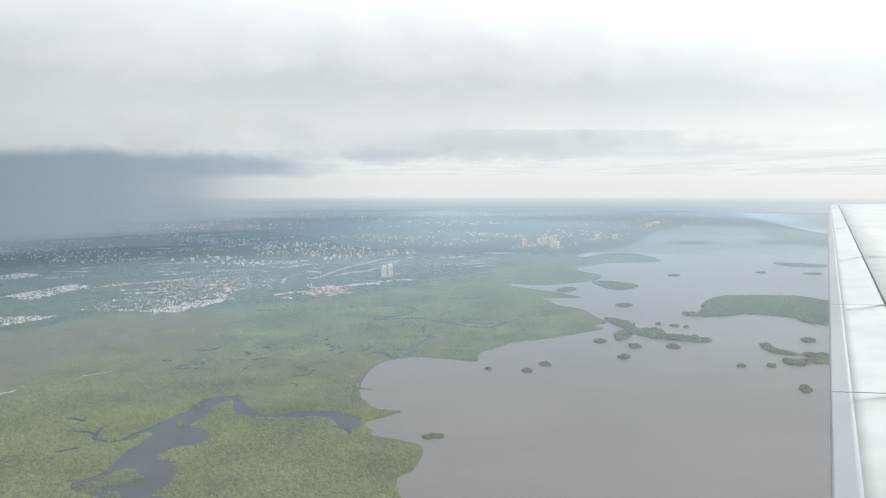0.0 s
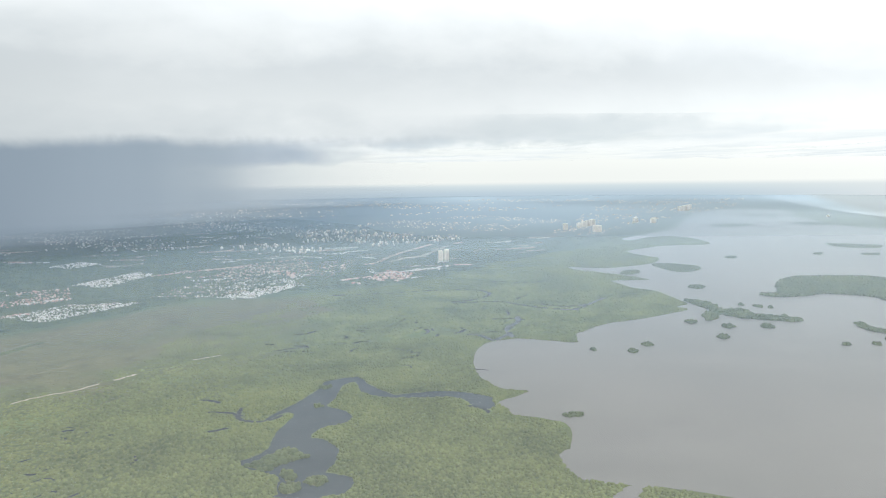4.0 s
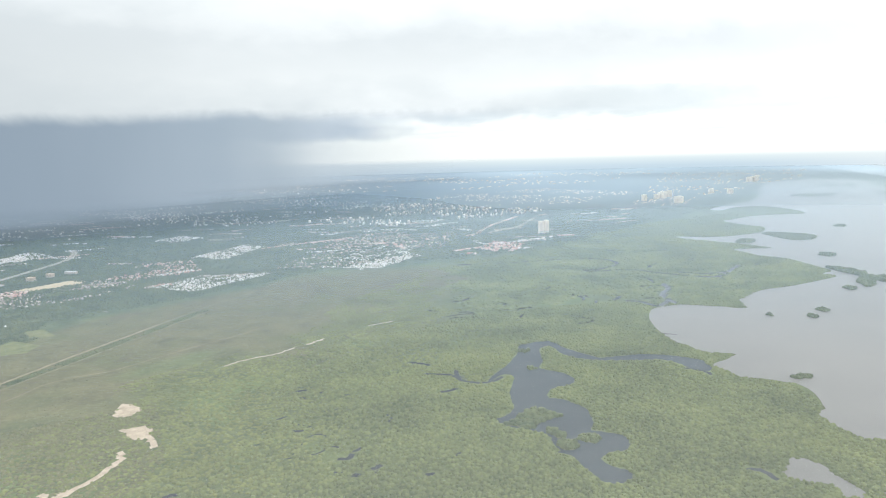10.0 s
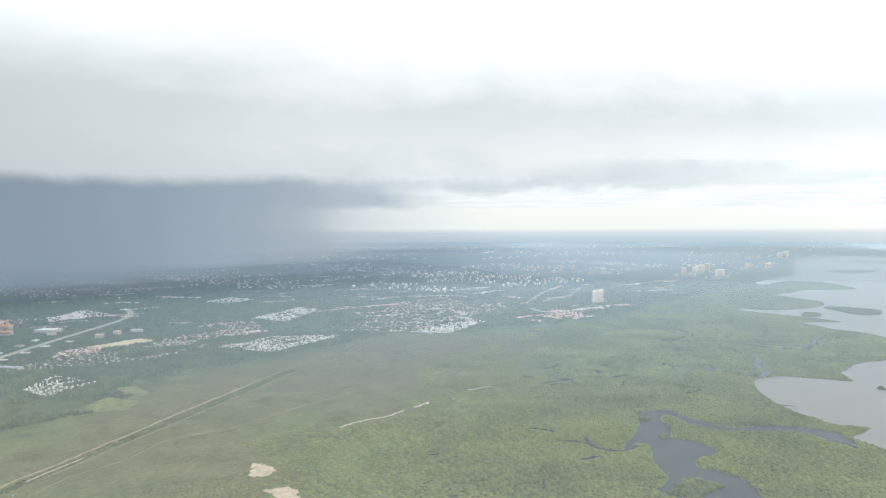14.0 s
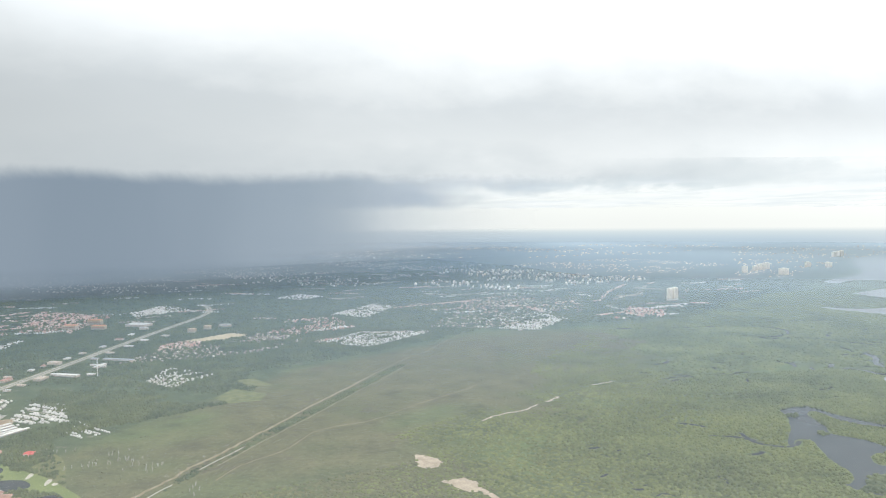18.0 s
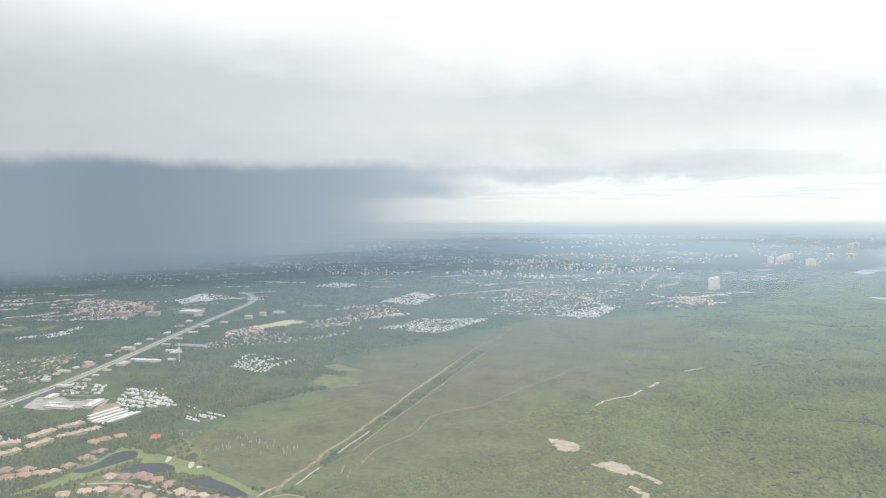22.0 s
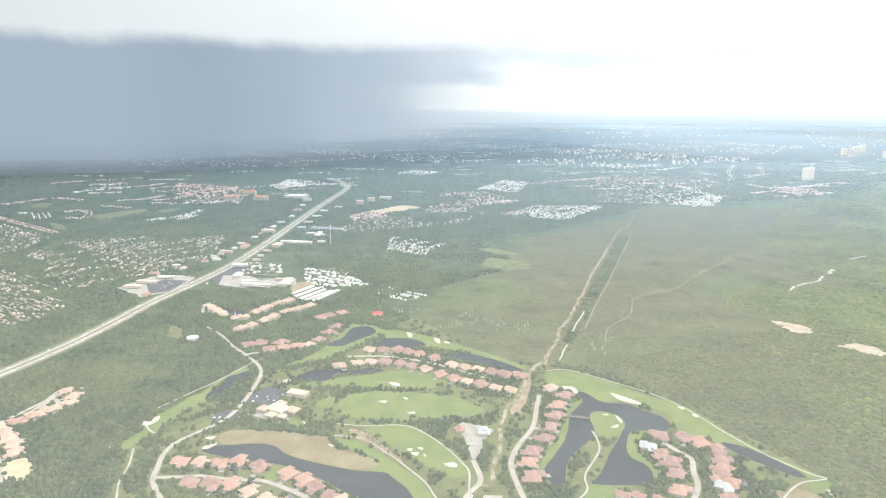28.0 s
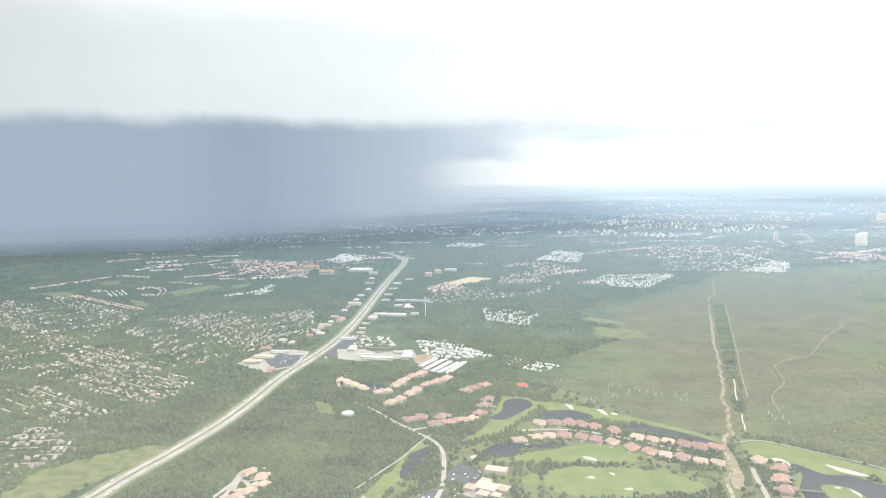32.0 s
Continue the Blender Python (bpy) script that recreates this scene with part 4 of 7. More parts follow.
for spot in [[(-398.1, 306.8), (-401.0, 295.5), (-403.4, 287.3), (-405.9, 277.2)], [(-409.7, 260.4), (-412.6, 248.9), (-414.2, 242.9)]]:
    ribbon("sand_strip", spot, 0.5, 0.13, M_BUNKER, "short strip of white sand inside the hedge", "sand", 5, 0.25)
    CLEAR.extend([[(x - 1.3, y - 2.2), (x + 1.3, y - 2.2), (x + 1.3, y + 1.2), (x - 1.3, y + 1.2)] for x, y in spline(spot, 8, False)])
for spot in (TRAIL, TRAIL2, WINDING):
    CLEAR.extend([[(x - 1.3, y - 2.0), (x + 1.3, y - 2.0), (x + 1.3, y + 1.2), (x - 1.3, y + 1.2)] for x, y in spline(spot, 12, False)])
CLEAR.extend([[(x - 1.2, y - 2.2), (x + 1.2, y - 2.2), (x + 1.2, y + 1.0), (x - 1.2, y + 1.0)] for x, y in spline(RIDGE, 8, False)])
for a, b, width in ((0, 4, 1.3), (4, 6, 2.0), (7, 9, 1.1)):
    ribbon("sand_ridge", RIDGE[a:b], width, 0.13, M_SAND, "thin ridge of bare sand in the marsh", "sand", 8, 0.9)
for bank in [[(-301.4, 270.5), (-289.9, 264.4), (-283.5, 258.9), (-279.7, 251.8)], [(-290.8, 248.1), (-288.0, 240.9), (-289.4, 230.2), (-294.9, 213.2), (-301.4, 196.3), (-301.2, 186.1)], [(-301.6, 216.4), (-300.4, 208.5), (-303.2, 196.2)], [(-314.0, 175.5), (-310.6, 172.0), (-312.8, 164.6), (-319.0, 155.5), (-322.4, 156.8)]]:
    CLEAR.extend([[(x - 2.0, y - 2.0), (x + 2.0, y - 2.0), (x + 2.0, y + 2.0), (x - 2.0, y + 2.0)] for x, y in spline(bank, 8, False)])
    ribbon("sand_bank", bank, 2.6, 0.13, M_SAND, "narrow bank of bare pinkish sand", "sand", 7, 1.0)
ribbon("track_side", TRAIL2, 0.4, 0.12, M_TRACK, "thin sandy side track along the hedge line", "track", 6, 0.5)
CLEAR.extend([[(x - 1.5, y - 1.8), (x + 1.5, y - 1.8), (x + 1.5, y + 1.5), (x - 1.5, y + 1.5)] for x, y in spline(TRAIL3, 8, False)])
ribbon("track_bend", TRAIL3, 1.2, 0.12, M_TRACK, "sandy track bending past the golf course", "track", 6, 0.2)
LOOPROAD = [(-580.2, 179.9), (-579.5, 184.2), (-580.7, 197.8), (-574.3, 200.4)]
road(LOOPROAD)
road([(-561.6, 266.4), (-550.4, 256.4), (-541.8, 245.7), (-532.8, 236.5), (-522.1, 223.7), (-518.4, 209.0), (-517.9, 184.6), (-526.3, 166.8), (-524.0, 152.7), (-521.3, 146.5), (-513.5, 137.3), (-505.9, 129.4)])
road([(-449.1, 132.3), (-447.2, 140.0), (-444.1, 146.0), (-442.7, 150.6), (-440.4, 155.2), (-440.5, 159.3), (-442.6, 166.6)])
road([(-440.9, 132.7), (-436.2, 137.2), (-431.4, 141.9), (-428.2, 144.9), (-424.8, 146.3), (-419.3, 147.8), (-413.8, 147.6), (-402.8, 147.7), (-392.9, 149.9), (-389.0, 152.6), (-385.9, 159.4), (-385.1, 166.6), (-384.0, 172.8), (-385.9, 175.9), (-389.2, 180.7)])
road([(-428.2, 144.9), (-430.6, 154.4), (-432.2, 162.6), (-432.2, 168.6), (-430.0, 176.8), (-427.0, 184.0), (-425.5, 189.6), (-424.1, 201.7), (-423.0, 210.6)])
road([(-523.1, 149.6), (-515.7, 150.7), (-511.0, 151.5), (-502.5, 150.6), (-495.4, 151.0), (-488.4, 148.2), (-481.2, 144.1), (-472.6, 135.4), (-468.7, 131.3)])
road([(-494.4, 238.2), (-477.6, 239.7), (-459.4, 233.9), (-441.6, 223.1)])
road([(-532.8, 236.5), (-524.7, 240.6), (-515.0, 247.3)])
road([(-571.7, 285.3), (-575.9, 298.1), (-571.4, 305.7)])
path([(-419.7, 231.7), (-411.4, 233.3), (-395.9, 223.1), (-380.4, 209.4), (-370.1, 189.6), (-363.2, 177.7), (-355.2, 168.4), (-352.2, 166.2), (-359.4, 163.6), (-365.8, 156.9), (-369.5, 149.9), (-369.9, 142.3), (-369.9, 136.3)])
path([(-542.2, 188.7), (-536.6, 202.0), (-533.0, 210.1), (-528.0, 225.5), (-524.8, 232.9)])
path([(-483.9, 183.8), (-475.2, 183.2), (-467.0, 184.7), (-461.7, 183.9), (-455.7, 178.9), (-449.5, 171.5), (-445.4, 164.9), (-443.3, 160.6), (-442.8, 151.1)])
path([(-483.2, 176.4), (-474.7, 175.5), (-466.4, 168.4), (-460.2, 161.7), (-454.1, 154.5), (-450.8, 148.2), (-448.2, 145.3), (-444.1, 146.0)])
path([(-542.0, 179.6), (-537.6, 174.5), (-534.3, 172.3)])
path([(-536.3, 163.8), (-534.1, 158.7), (-532.6, 154.8), (-531.5, 150.5), (-530.3, 146.1), (-528.1, 141.7), (-526.0, 137.3), (-523.6, 133.9), (-520.6, 129.9)])
path([(-417.7, 145.5), (-416.5, 149.9), (-413.6, 155.2), (-413.4, 162.2), (-408.3, 174.7), (-407.9, 182.5), (-408.8, 186.8)])
road([(-579.3, 193.6), (-583.7, 174.3), (-590.2, 151.9), (-595.3, 138.9)])
road([(-584.4, 164.0), (-577.4, 162.3), (-568.3, 153.5), (-559.8, 143.3)])
road([(-577.5, 183.5), (-579.2, 188.9), (-578.0, 191.1), (-574.4, 187.3), (-574.9, 183.7)])
lot([(-597.6, 349.0), (-596.8, 375.0), (-583.8, 375.9), (-583.8, 332.6)])
lot([(-519.0, 199.1), (-513.3, 208.5), (-505.7, 204.6), (-507.5, 193.8), (-518.3, 194.1)])
lot([(-523.7, 182.7), (-520.8, 189.9), (-514.0, 187.3), (-516.3, 182.6)])
lot([(-634.3, 322.3), (-628.9, 346.3), (-613.8, 351.6), (-603.7, 347.3), (-602.2, 321.3), (-612.9, 306.4)], M_CONCRETE, "wide pale forecourt round a car park")
lot([(-622.9, 330.7), (-618.1, 341.3), (-604.8, 339.8), (-604.2, 319.3), (-612.0, 313.2)])
yard([(-590.6, 353.3), (-575.8, 354.3), (-567.2, 346.6), (-548.6, 352.0), (-544.6, 338.6), (-570.3, 329.2), (-584.9, 333.4)])
dirt([(-547.0, 340.0), (-538.7, 344.6), (-533.2, 331.9), (-541.3, 324.0)])
flat("glade", [(-578.4, 267.9), (-570.1, 263.5), (-563.4, 249.9), (-570.7, 248.4)], 0.06, M_ROUGH, "small grassy glade in the woods", "grass", "structure", 5, 0.4)
CLEAR.append([(-578.4, 267.9), (-570.1, 263.5), (-563.4, 249.9), (-570.7, 248.4)])
yard([(-449.1, 184.6), (-447.0, 188.4), (-441.7, 186.8), (-437.2, 184.5), (-439.2, 179.8), (-440.2, 173.0), (-441.2, 168.2), (-442.6, 166.6), (-443.9, 171.2), (-445.8, 179.4)])
yard([(-441.5, 137.4), (-440.5, 141.5), (-439.1, 150.0), (-434.6, 150.3), (-435.0, 144.1), (-436.4, 139.0), (-440.7, 135.9)])
dirt([(-423.5, 234.8), (-425.3, 224.0), (-426.7, 208.1), (-429.0, 196.5), (-432.4, 196.3), (-431.5, 203.5), (-428.3, 215.0), (-425.8, 230.3)])
dirt([(-479.7, 181.1), (-474.0, 179.0), (-467.2, 171.6), (-462.8, 166.4), (-461.3, 163.5), (-464.1, 165.4), (-470.1, 170.4), (-476.3, 175.4)])
clay([(-565.6, 152.1), (-562.0, 155.8), (-558.3, 153.3), (-554.2, 145.8), (-560.1, 145.3)])
clay([(-562.2, 579.5), (-535.5, 632.7), (-511.0, 623.2), (-530.6, 592.9)])
clay([(-571.9, 147.9), (-566.5, 148.9), (-563.3, 145.0), (-569.0, 144.5)])


# ---------------------------------------------------------------- golf course
GROUNDS = [(-532, 140), (-440, 124), (-362, 130), (-352, 165), (-380, 207), (-415, 236), (-440, 242), (-480, 292), (-505, 272), (-514, 225), (-532, 200)]
flat("golf_grounds", GROUNDS, 0.03, M_ROUGH, "grassy golf course grounds", "grass", "structure", 5, 0.5)


def lawn(outline):
    LEVEL.append(1)
    flat("fairway", outline, 0.05 + 0.003 * (len(LEVEL) % 12), M_LAWN, "smooth mown golf fairway of bright grass", "lawn", "structure", 6)
    CLEAR.append(outline)


def rough(outline):
    flat("rough_grass", outline, 0.045, M_DRY, "dry brown rough grass beside a pond", "grass", "structure", 5)
    CLEAR.append(outline)


def pond(outline):
    water_sheet("water_pond", outline, 0.10, M_POND, "dark still golf course pond with grassy banks", 6, 0.1)


def bunker(outline):
    flat("sand_bunker", outline, 0.12, M_BUNKER, "small pale sand bunker cut into the fairway", "bunker", "structure", 6)


lawn([(-486.5, 193.3), (-487.2, 200.4), (-484.8, 204.9), (-478.2, 208.4), (-463.0, 208.4), (-451.4, 206.8), (-441.2, 198.7), (-442.4, 193.3), (-452.7, 191.2), (-465.9, 187.4), (-476.4, 187.6), (-483.0, 189.6)])
lawn([(-504.3, 211.7), (-497.3, 214.0), (-490.9, 218.8), (-478.0, 223.6), (-468.7, 227.8), (-458.1, 225.8), (-451.2, 219.5), (-459.8, 212.3), (-471.1, 210.7), (-482.7, 211.0), (-496.0, 210.2)])
lawn([(-471.8, 183.4), (-463.5, 184.6), (-457.7, 180.5), (-449.7, 172.5), (-443.2, 162.1), (-443.9, 159.2), (-447.3, 157.6), (-452.3, 160.1), (-457.9, 165.7), (-464.4, 170.1), (-471.6, 176.3), (-475.2, 180.3)])
lawn([(-481.4, 170.8), (-481.2, 175.1), (-474.1, 173.5), (-465.8, 166.2), (-460.6, 160.6), (-455.9, 155.7), (-451.5, 148.1), (-450.8, 144.5), (-454.1, 140.8), (-456.5, 145.4), (-460.3, 152.8), (-463.7, 157.6), (-468.4, 158.4), (-467.5, 163.7), (-474.2, 168.0)])
lawn([(-419.7, 229.6), (-413.5, 232.1), (-405.4, 229.8), (-397.8, 224.1), (-390.8, 216.1), (-383.7, 211.9), (-375.8, 204.4), (-369.8, 190.7), (-362.9, 178.7), (-353.0, 166.8), (-360.4, 168.8), (-368.2, 176.8), (-374.8, 183.2), (-380.8, 186.5), (-383.3, 191.9), (-383.7, 199.8), (-388.5, 204.5), (-395.4, 208.5), (-403.8, 208.1), (-407.2, 213.8), (-411.9, 215.9), (-418.7, 217.9)])
lawn([(-490.9, 272.1), (-474.6, 269.4), (-453.9, 256.7), (-434.8, 242.8), (-424.9, 233.6), (-434.4, 235.3), (-448.3, 247.5), (-466.7, 251.4), (-482.2, 260.4)])
lawn([(-538.9, 174.4), (-540.4, 182.6), (-537.8, 190.5), (-536.2, 197.7), (-533.8, 202.2), (-532.4, 213.0), (-528.6, 224.4), (-524.0, 222.1), (-530.5, 214.1), (-531.4, 201.0), (-529.6, 193.8), (-532.7, 187.6), (-533.7, 180.0)])
lawn([(-541.6, 164.4), (-539.5, 172.7), (-537.7, 178.0), (-534.1, 174.7), (-536.6, 167.9), (-538.0, 162.4)])
lawn([(-515.0, 224.1), (-506.4, 241.6), (-502.0, 262.7), (-500.9, 277.6), (-488.6, 276.0), (-486.5, 263.7), (-493.3, 249.9), (-500.3, 236.1)])
lawn([(-408.0, 190.6), (-408.4, 196.4), (-406.1, 199.8), (-401.5, 200.9), (-398.2, 197.4), (-397.9, 191.9), (-400.9, 186.5), (-403.8, 181.7), (-407.0, 182.6)])
lawn([(-412.2, 206.7), (-410.3, 206.8), (-413.9, 194.1), (-415.3, 184.6), (-417.8, 175.8), (-421.7, 167.7), (-423.8, 160.2), (-424.5, 157.4), (-425.1, 161.6), (-423.4, 170.7), (-419.5, 179.1), (-416.9, 190.1), (-415.1, 200.1)])
lawn([(-494.7, 197.8), (-491.6, 202.3), (-488.8, 202.5), (-489.1, 194.8), (-492.7, 194.6)])
lawn([(-500.0, 185.6), (-496.9, 186.5), (-493.4, 184.1), (-494.2, 181.4), (-497.5, 181.3)])
lawn([(-453.8, 136.3), (-449.7, 138.7), (-444.5, 139.4), (-442.8, 136.9), (-443.4, 132.6), (-453.5, 132.1)])
lawn([(-413.6, 156.6), (-407.7, 157.7), (-407.6, 148.4), (-414.1, 148.1)])
lawn([(-496.8, 154.2), (-493.5, 158.8), (-489.8, 155.4), (-492.5, 151.2)])
lawn([(-399.0, 185.5), (-400.4, 177.4), (-399.4, 171.0), (-395.9, 165.1), (-396.8, 160.2), (-394.4, 164.0), (-394.9, 170.0), (-397.4, 174.9), (-397.0, 181.7), (-392.0, 187.7)])
lawn([(-355.5, 165.2), (-352.2, 163.9), (-354.9, 158.3), (-358.4, 160.8)])
lawn([(-368.1, 149.9), (-364.8, 145.3), (-367.6, 136.4), (-370.2, 136.3)])
lawn([(-499.4, 138.5), (-496.0, 142.9), (-487.4, 139.1), (-478.8, 130.8), (-482.6, 130.6), (-490.6, 137.1)])
rough([(-515.8, 173.3), (-511.8, 176.9), (-498.6, 177.6), (-489.7, 176.0), (-484.6, 175.6), (-480.9, 169.2), (-473.9, 167.1), (-468.3, 163.7), (-466.6, 160.2), (-473.0, 158.8), (-481.2, 160.6), (-488.1, 162.6), (-493.8, 165.4), (-498.4, 168.9), (-506.7, 169.5), (-512.5, 168.2)])
rough([(-368.0, 160.3), (-357.1, 158.2), (-353.3, 145.9), (-354.1, 137.1), (-368.2, 136.4)])
pond([(-530.1, 195.9), (-531.4, 201.0), (-530.0, 206.0), (-530.5, 214.1), (-527.8, 218.2), (-524.6, 221.5), (-523.6, 215.5), (-525.4, 208.6), (-526.2, 204.9), (-527.8, 199.4)])
pond([(-506.3, 215.4), (-505.5, 220.5), (-501.9, 224.9), (-497.5, 224.1), (-495.2, 226.3), (-488.8, 225.6), (-483.2, 228.1), (-477.6, 226.3), (-482.0, 223.4), (-489.6, 221.4), (-493.3, 220.2), (-495.7, 215.1), (-500.3, 214.3)])
pond([(-504.8, 250.5), (-500.6, 259.4), (-499.2, 271.6), (-492.6, 274.2), (-488.2, 267.1), (-493.2, 257.8), (-498.9, 249.5)])
pond([(-487.1, 252.1), (-483.2, 259.7), (-473.0, 261.0), (-465.9, 254.7), (-470.5, 248.0), (-479.6, 248.8)])
pond([(-458.7, 243.2), (-450.5, 247.3), (-442.4, 243.5), (-435.7, 239.2), (-428.0, 231.8), (-432.0, 229.9), (-439.5, 233.9), (-447.3, 238.0)])
pond([(-516.9, 164.2), (-514.4, 167.1), (-509.4, 168.3), (-501.9, 169.7), (-497.4, 168.3), (-493.6, 164.8), (-487.8, 162.1), (-481.0, 160.1), (-472.8, 158.2), (-465.3, 158.0), (-462.4, 155.4), (-458.6, 151.6), (-455.1, 145.5), (-453.9, 140.8), (-457.1, 139.0), (-462.4, 141.5), (-469.2, 146.0), (-474.4, 149.0), (-480.1, 153.1), (-487.4, 156.9), (-494.5, 159.4), (-502.6, 160.4), (-511.1, 162.0)])
pond([(-504.4, 138.2), (-504.1, 141.0), (-500.7, 141.2), (-496.3, 139.1), (-490.6, 137.1), (-486.9, 134.6), (-483.2, 130.6), (-499.6, 129.8), (-502.4, 133.9)])
pond([(-412.4, 214.0), (-408.1, 214.2), (-402.9, 207.2), (-395.5, 206.7), (-391.4, 202.7), (-386.6, 198.8), (-385.0, 193.7), (-387.1, 189.1), (-393.1, 188.7), (-397.5, 187.4), (-399.2, 183.0), (-400.5, 176.7), (-399.8, 171.9), (-397.0, 169.0), (-396.0, 164.5), (-397.3, 159.3), (-403.3, 158.2), (-412.1, 158.0), (-409.7, 162.4), (-407.4, 168.4), (-405.1, 174.9), (-402.1, 181.8), (-400.0, 187.2), (-398.4, 191.8), (-398.7, 195.7), (-400.8, 198.8), (-404.3, 200.3), (-407.4, 199.3), (-408.5, 194.4), (-408.0, 189.8), (-408.6, 185.0), (-410.4, 180.3), (-413.0, 176.7), (-416.3, 171.0), (-417.9, 166.3), (-418.6, 160.5), (-419.4, 156.3), (-421.5, 155.6), (-423.5, 160.2), (-423.5, 164.6), (-421.0, 170.8), (-417.8, 178.5), (-415.8, 186.4), (-414.6, 194.9), (-413.3, 199.0), (-410.4, 204.6), (-409.3, 209.1)])
pond([(-430.1, 133.3), (-429.7, 137.5), (-424.6, 140.0), (-419.3, 142.6), (-415.3, 143.2), (-414.3, 140.1), (-414.4, 134.1)])
pond([(-373.1, 183.3), (-367.1, 181.2), (-361.1, 174.0), (-357.3, 168.9), (-358.9, 166.2), (-363.7, 170.4), (-369.9, 176.4)])
pond([(-564.9, 291.7), (-556.4, 290.5), (-550.8, 288.3), (-551.3, 281.6), (-558.2, 282.8)])
pond([(-384.9, 135.5), (-376.9, 142.0), (-374.2, 142.6), (-376.6, 136.0)])
pond([(-459.7, 136.0), (-456.5, 136.6), (-455.2, 133.7), (-458.9, 132.9)])
lawn([(-583.6, 145.0), (-581.3, 150.4), (-577.2, 152.5), (-572.3, 147.4), (-569.0, 141.2), (-581.5, 140.1)])
bunker([(-475.4, 268.6), (-473.0, 267.3), (-472.3, 262.4), (-473.8, 263.0)])
bunker([(-463.5, 262.9), (-461.0, 261.7), (-460.2, 256.3), (-462.1, 258.2)])
bunker([(-458.8, 259.1), (-456.4, 258.6), (-456.6, 256.6), (-458.3, 257.1)])
bunker([(-473.9, 216.3), (-470.6, 215.5), (-469.7, 213.1), (-472.6, 213.9)])
bunker([(-474.7, 200.6), (-472.1, 201.2), (-472.3, 199.5)])
bunker([(-467.3, 204.5), (-465.6, 203.8), (-465.9, 202.4)])
bunker([(-464.5, 193.3), (-462.1, 194.3), (-462.1, 192.7)])
bunker([(-461.2, 170.6), (-459.7, 171.3), (-459.7, 169.7)])
bunker([(-458.3, 172.0), (-456.6, 171.8), (-457.0, 170.5)])
bunker([(-459.8, 168.7), (-457.7, 169.2), (-457.9, 167.3)])
bunker([(-456.3, 168.3), (-455.3, 168.0), (-455.6, 167.1)])
bunker([(-450.2, 164.0), (-447.3, 164.8), (-446.6, 162.5), (-448.9, 162.6)])
bunker([(-416.7, 218.0), (-411.8, 218.8), (-410.0, 215.0), (-410.9, 213.1), (-413.8, 216.3), (-416.5, 216.6)])
bunker([(-399.5, 214.7), (-395.9, 212.6), (-390.8, 207.9), (-391.9, 206.5), (-397.1, 209.3)])
bunker([(-380.0, 206.3), (-377.7, 205.6), (-378.7, 204.2)])
bunker([(-376.7, 201.4), (-374.9, 199.9), (-376.1, 199.0)])
bunker([(-404.6, 198.2), (-402.6, 198.7), (-402.8, 197.5)])
bunker([(-400.3, 198.1), (-398.8, 194.9), (-399.4, 192.6), (-400.2, 195.3)])
bunker([(-403.0, 189.7), (-400.4, 192.1), (-401.0, 189.8)])
bunker([(-510.4, 213.3), (-508.0, 215.3), (-507.8, 210.5)])
bunker([(-483.5, 171.3), (-481.4, 170.8), (-482.0, 169.8)])
bunker([(-480.9, 171.8), (-479.1, 171.2), (-479.5, 169.9)])
bunker([(-519.3, 171.4), (-516.6, 172.6), (-516.9, 170.5)])
bunker([(-517.7, 165.7), (-515.3, 169.0), (-514.4, 168.1), (-515.8, 165.2)])
bunker([(-494.6, 184.0), (-492.3, 183.4), (-493.4, 182.6)])
bunker([(-544.5, 163.9), (-543.0, 166.6), (-541.5, 166.0), (-542.6, 163.4)])
bunker([(-541.5, 178.2), (-539.1, 183.4), (-537.9, 179.8), (-539.5, 176.8)])
bunker([(-354.7, 161.0), (-353.4, 159.7), (-354.5, 156.7), (-355.5, 157.5)])
bunker([(-452.1, 137.5), (-450.0, 136.9), (-450.4, 135.8)])
flat("meadow", [(-644.6, 175.5), (-645.3, 195.7), (-622.3, 215.9), (-611.9, 211.6), (-620.8, 193.1), (-628.0, 176.6)], 0.05, M_MEADOW, "open meadow beside the highway", "meadow", "structure", 5)
CLEAR.append([(-644.6, 175.5), (-645.3, 195.7), (-622.3, 215.9), (-611.9, 211.6), (-620.8, 193.1), (-628.0, 176.6)])
for plot_, grass_, words_ in (([(-453.3, 440.4), (-443.6, 446.5), (-424.4, 427.6), (-439.1, 422.7)], M_ROUGH, "small green field at the edge of the woods"), ([(-448.7, 393.3), (-446.0, 417.3), (-421.1, 405.7), (-419.0, 389.3), (-434.9, 382.5)], M_MEADOW, "small farmed plot at the edge of the marsh")):
    flat("crop_field", plot_, 0.055, grass_, words_, "field", "structure", 1)
    CLEAR.append(plot_)


# ---------------------------------------------------------------- homes
def hip(name, L, W, z0, rise, material, eave=0.25):
    """A hipped roof with overhanging eaves and a soffit."""
    a, b, r = L / 2 + eave, W / 2 + eave, max(0.1, L / 2 - W / 2)
    v = [(-a, -b, z0), (a, -b, z0), (a, b, z0), (-a, b, z0), (-r, 0, z0 + rise), (r, 0, z0 + rise)]
    return mesh_from(name, v, [(0, 1, 5, 4), (2, 3, 4, 5), (1, 2, 5), (3, 0, 4), (3, 2, 1, 0)], material)


def box(name, x0, x1, y0, y1, z0, z1, material):
    v = [(x, y, z) for z in (z0, z1) for x, y in ((x0, y0), (x1, y0), (x1, y1), (x0, y1))]
    return mesh_from(name, v, [(3, 2, 1, 0), (4, 5, 6, 7), (0, 1, 5, 4), (1, 2, 6, 5), (2, 3, 7, 6), (3, 0, 4, 7)], material)


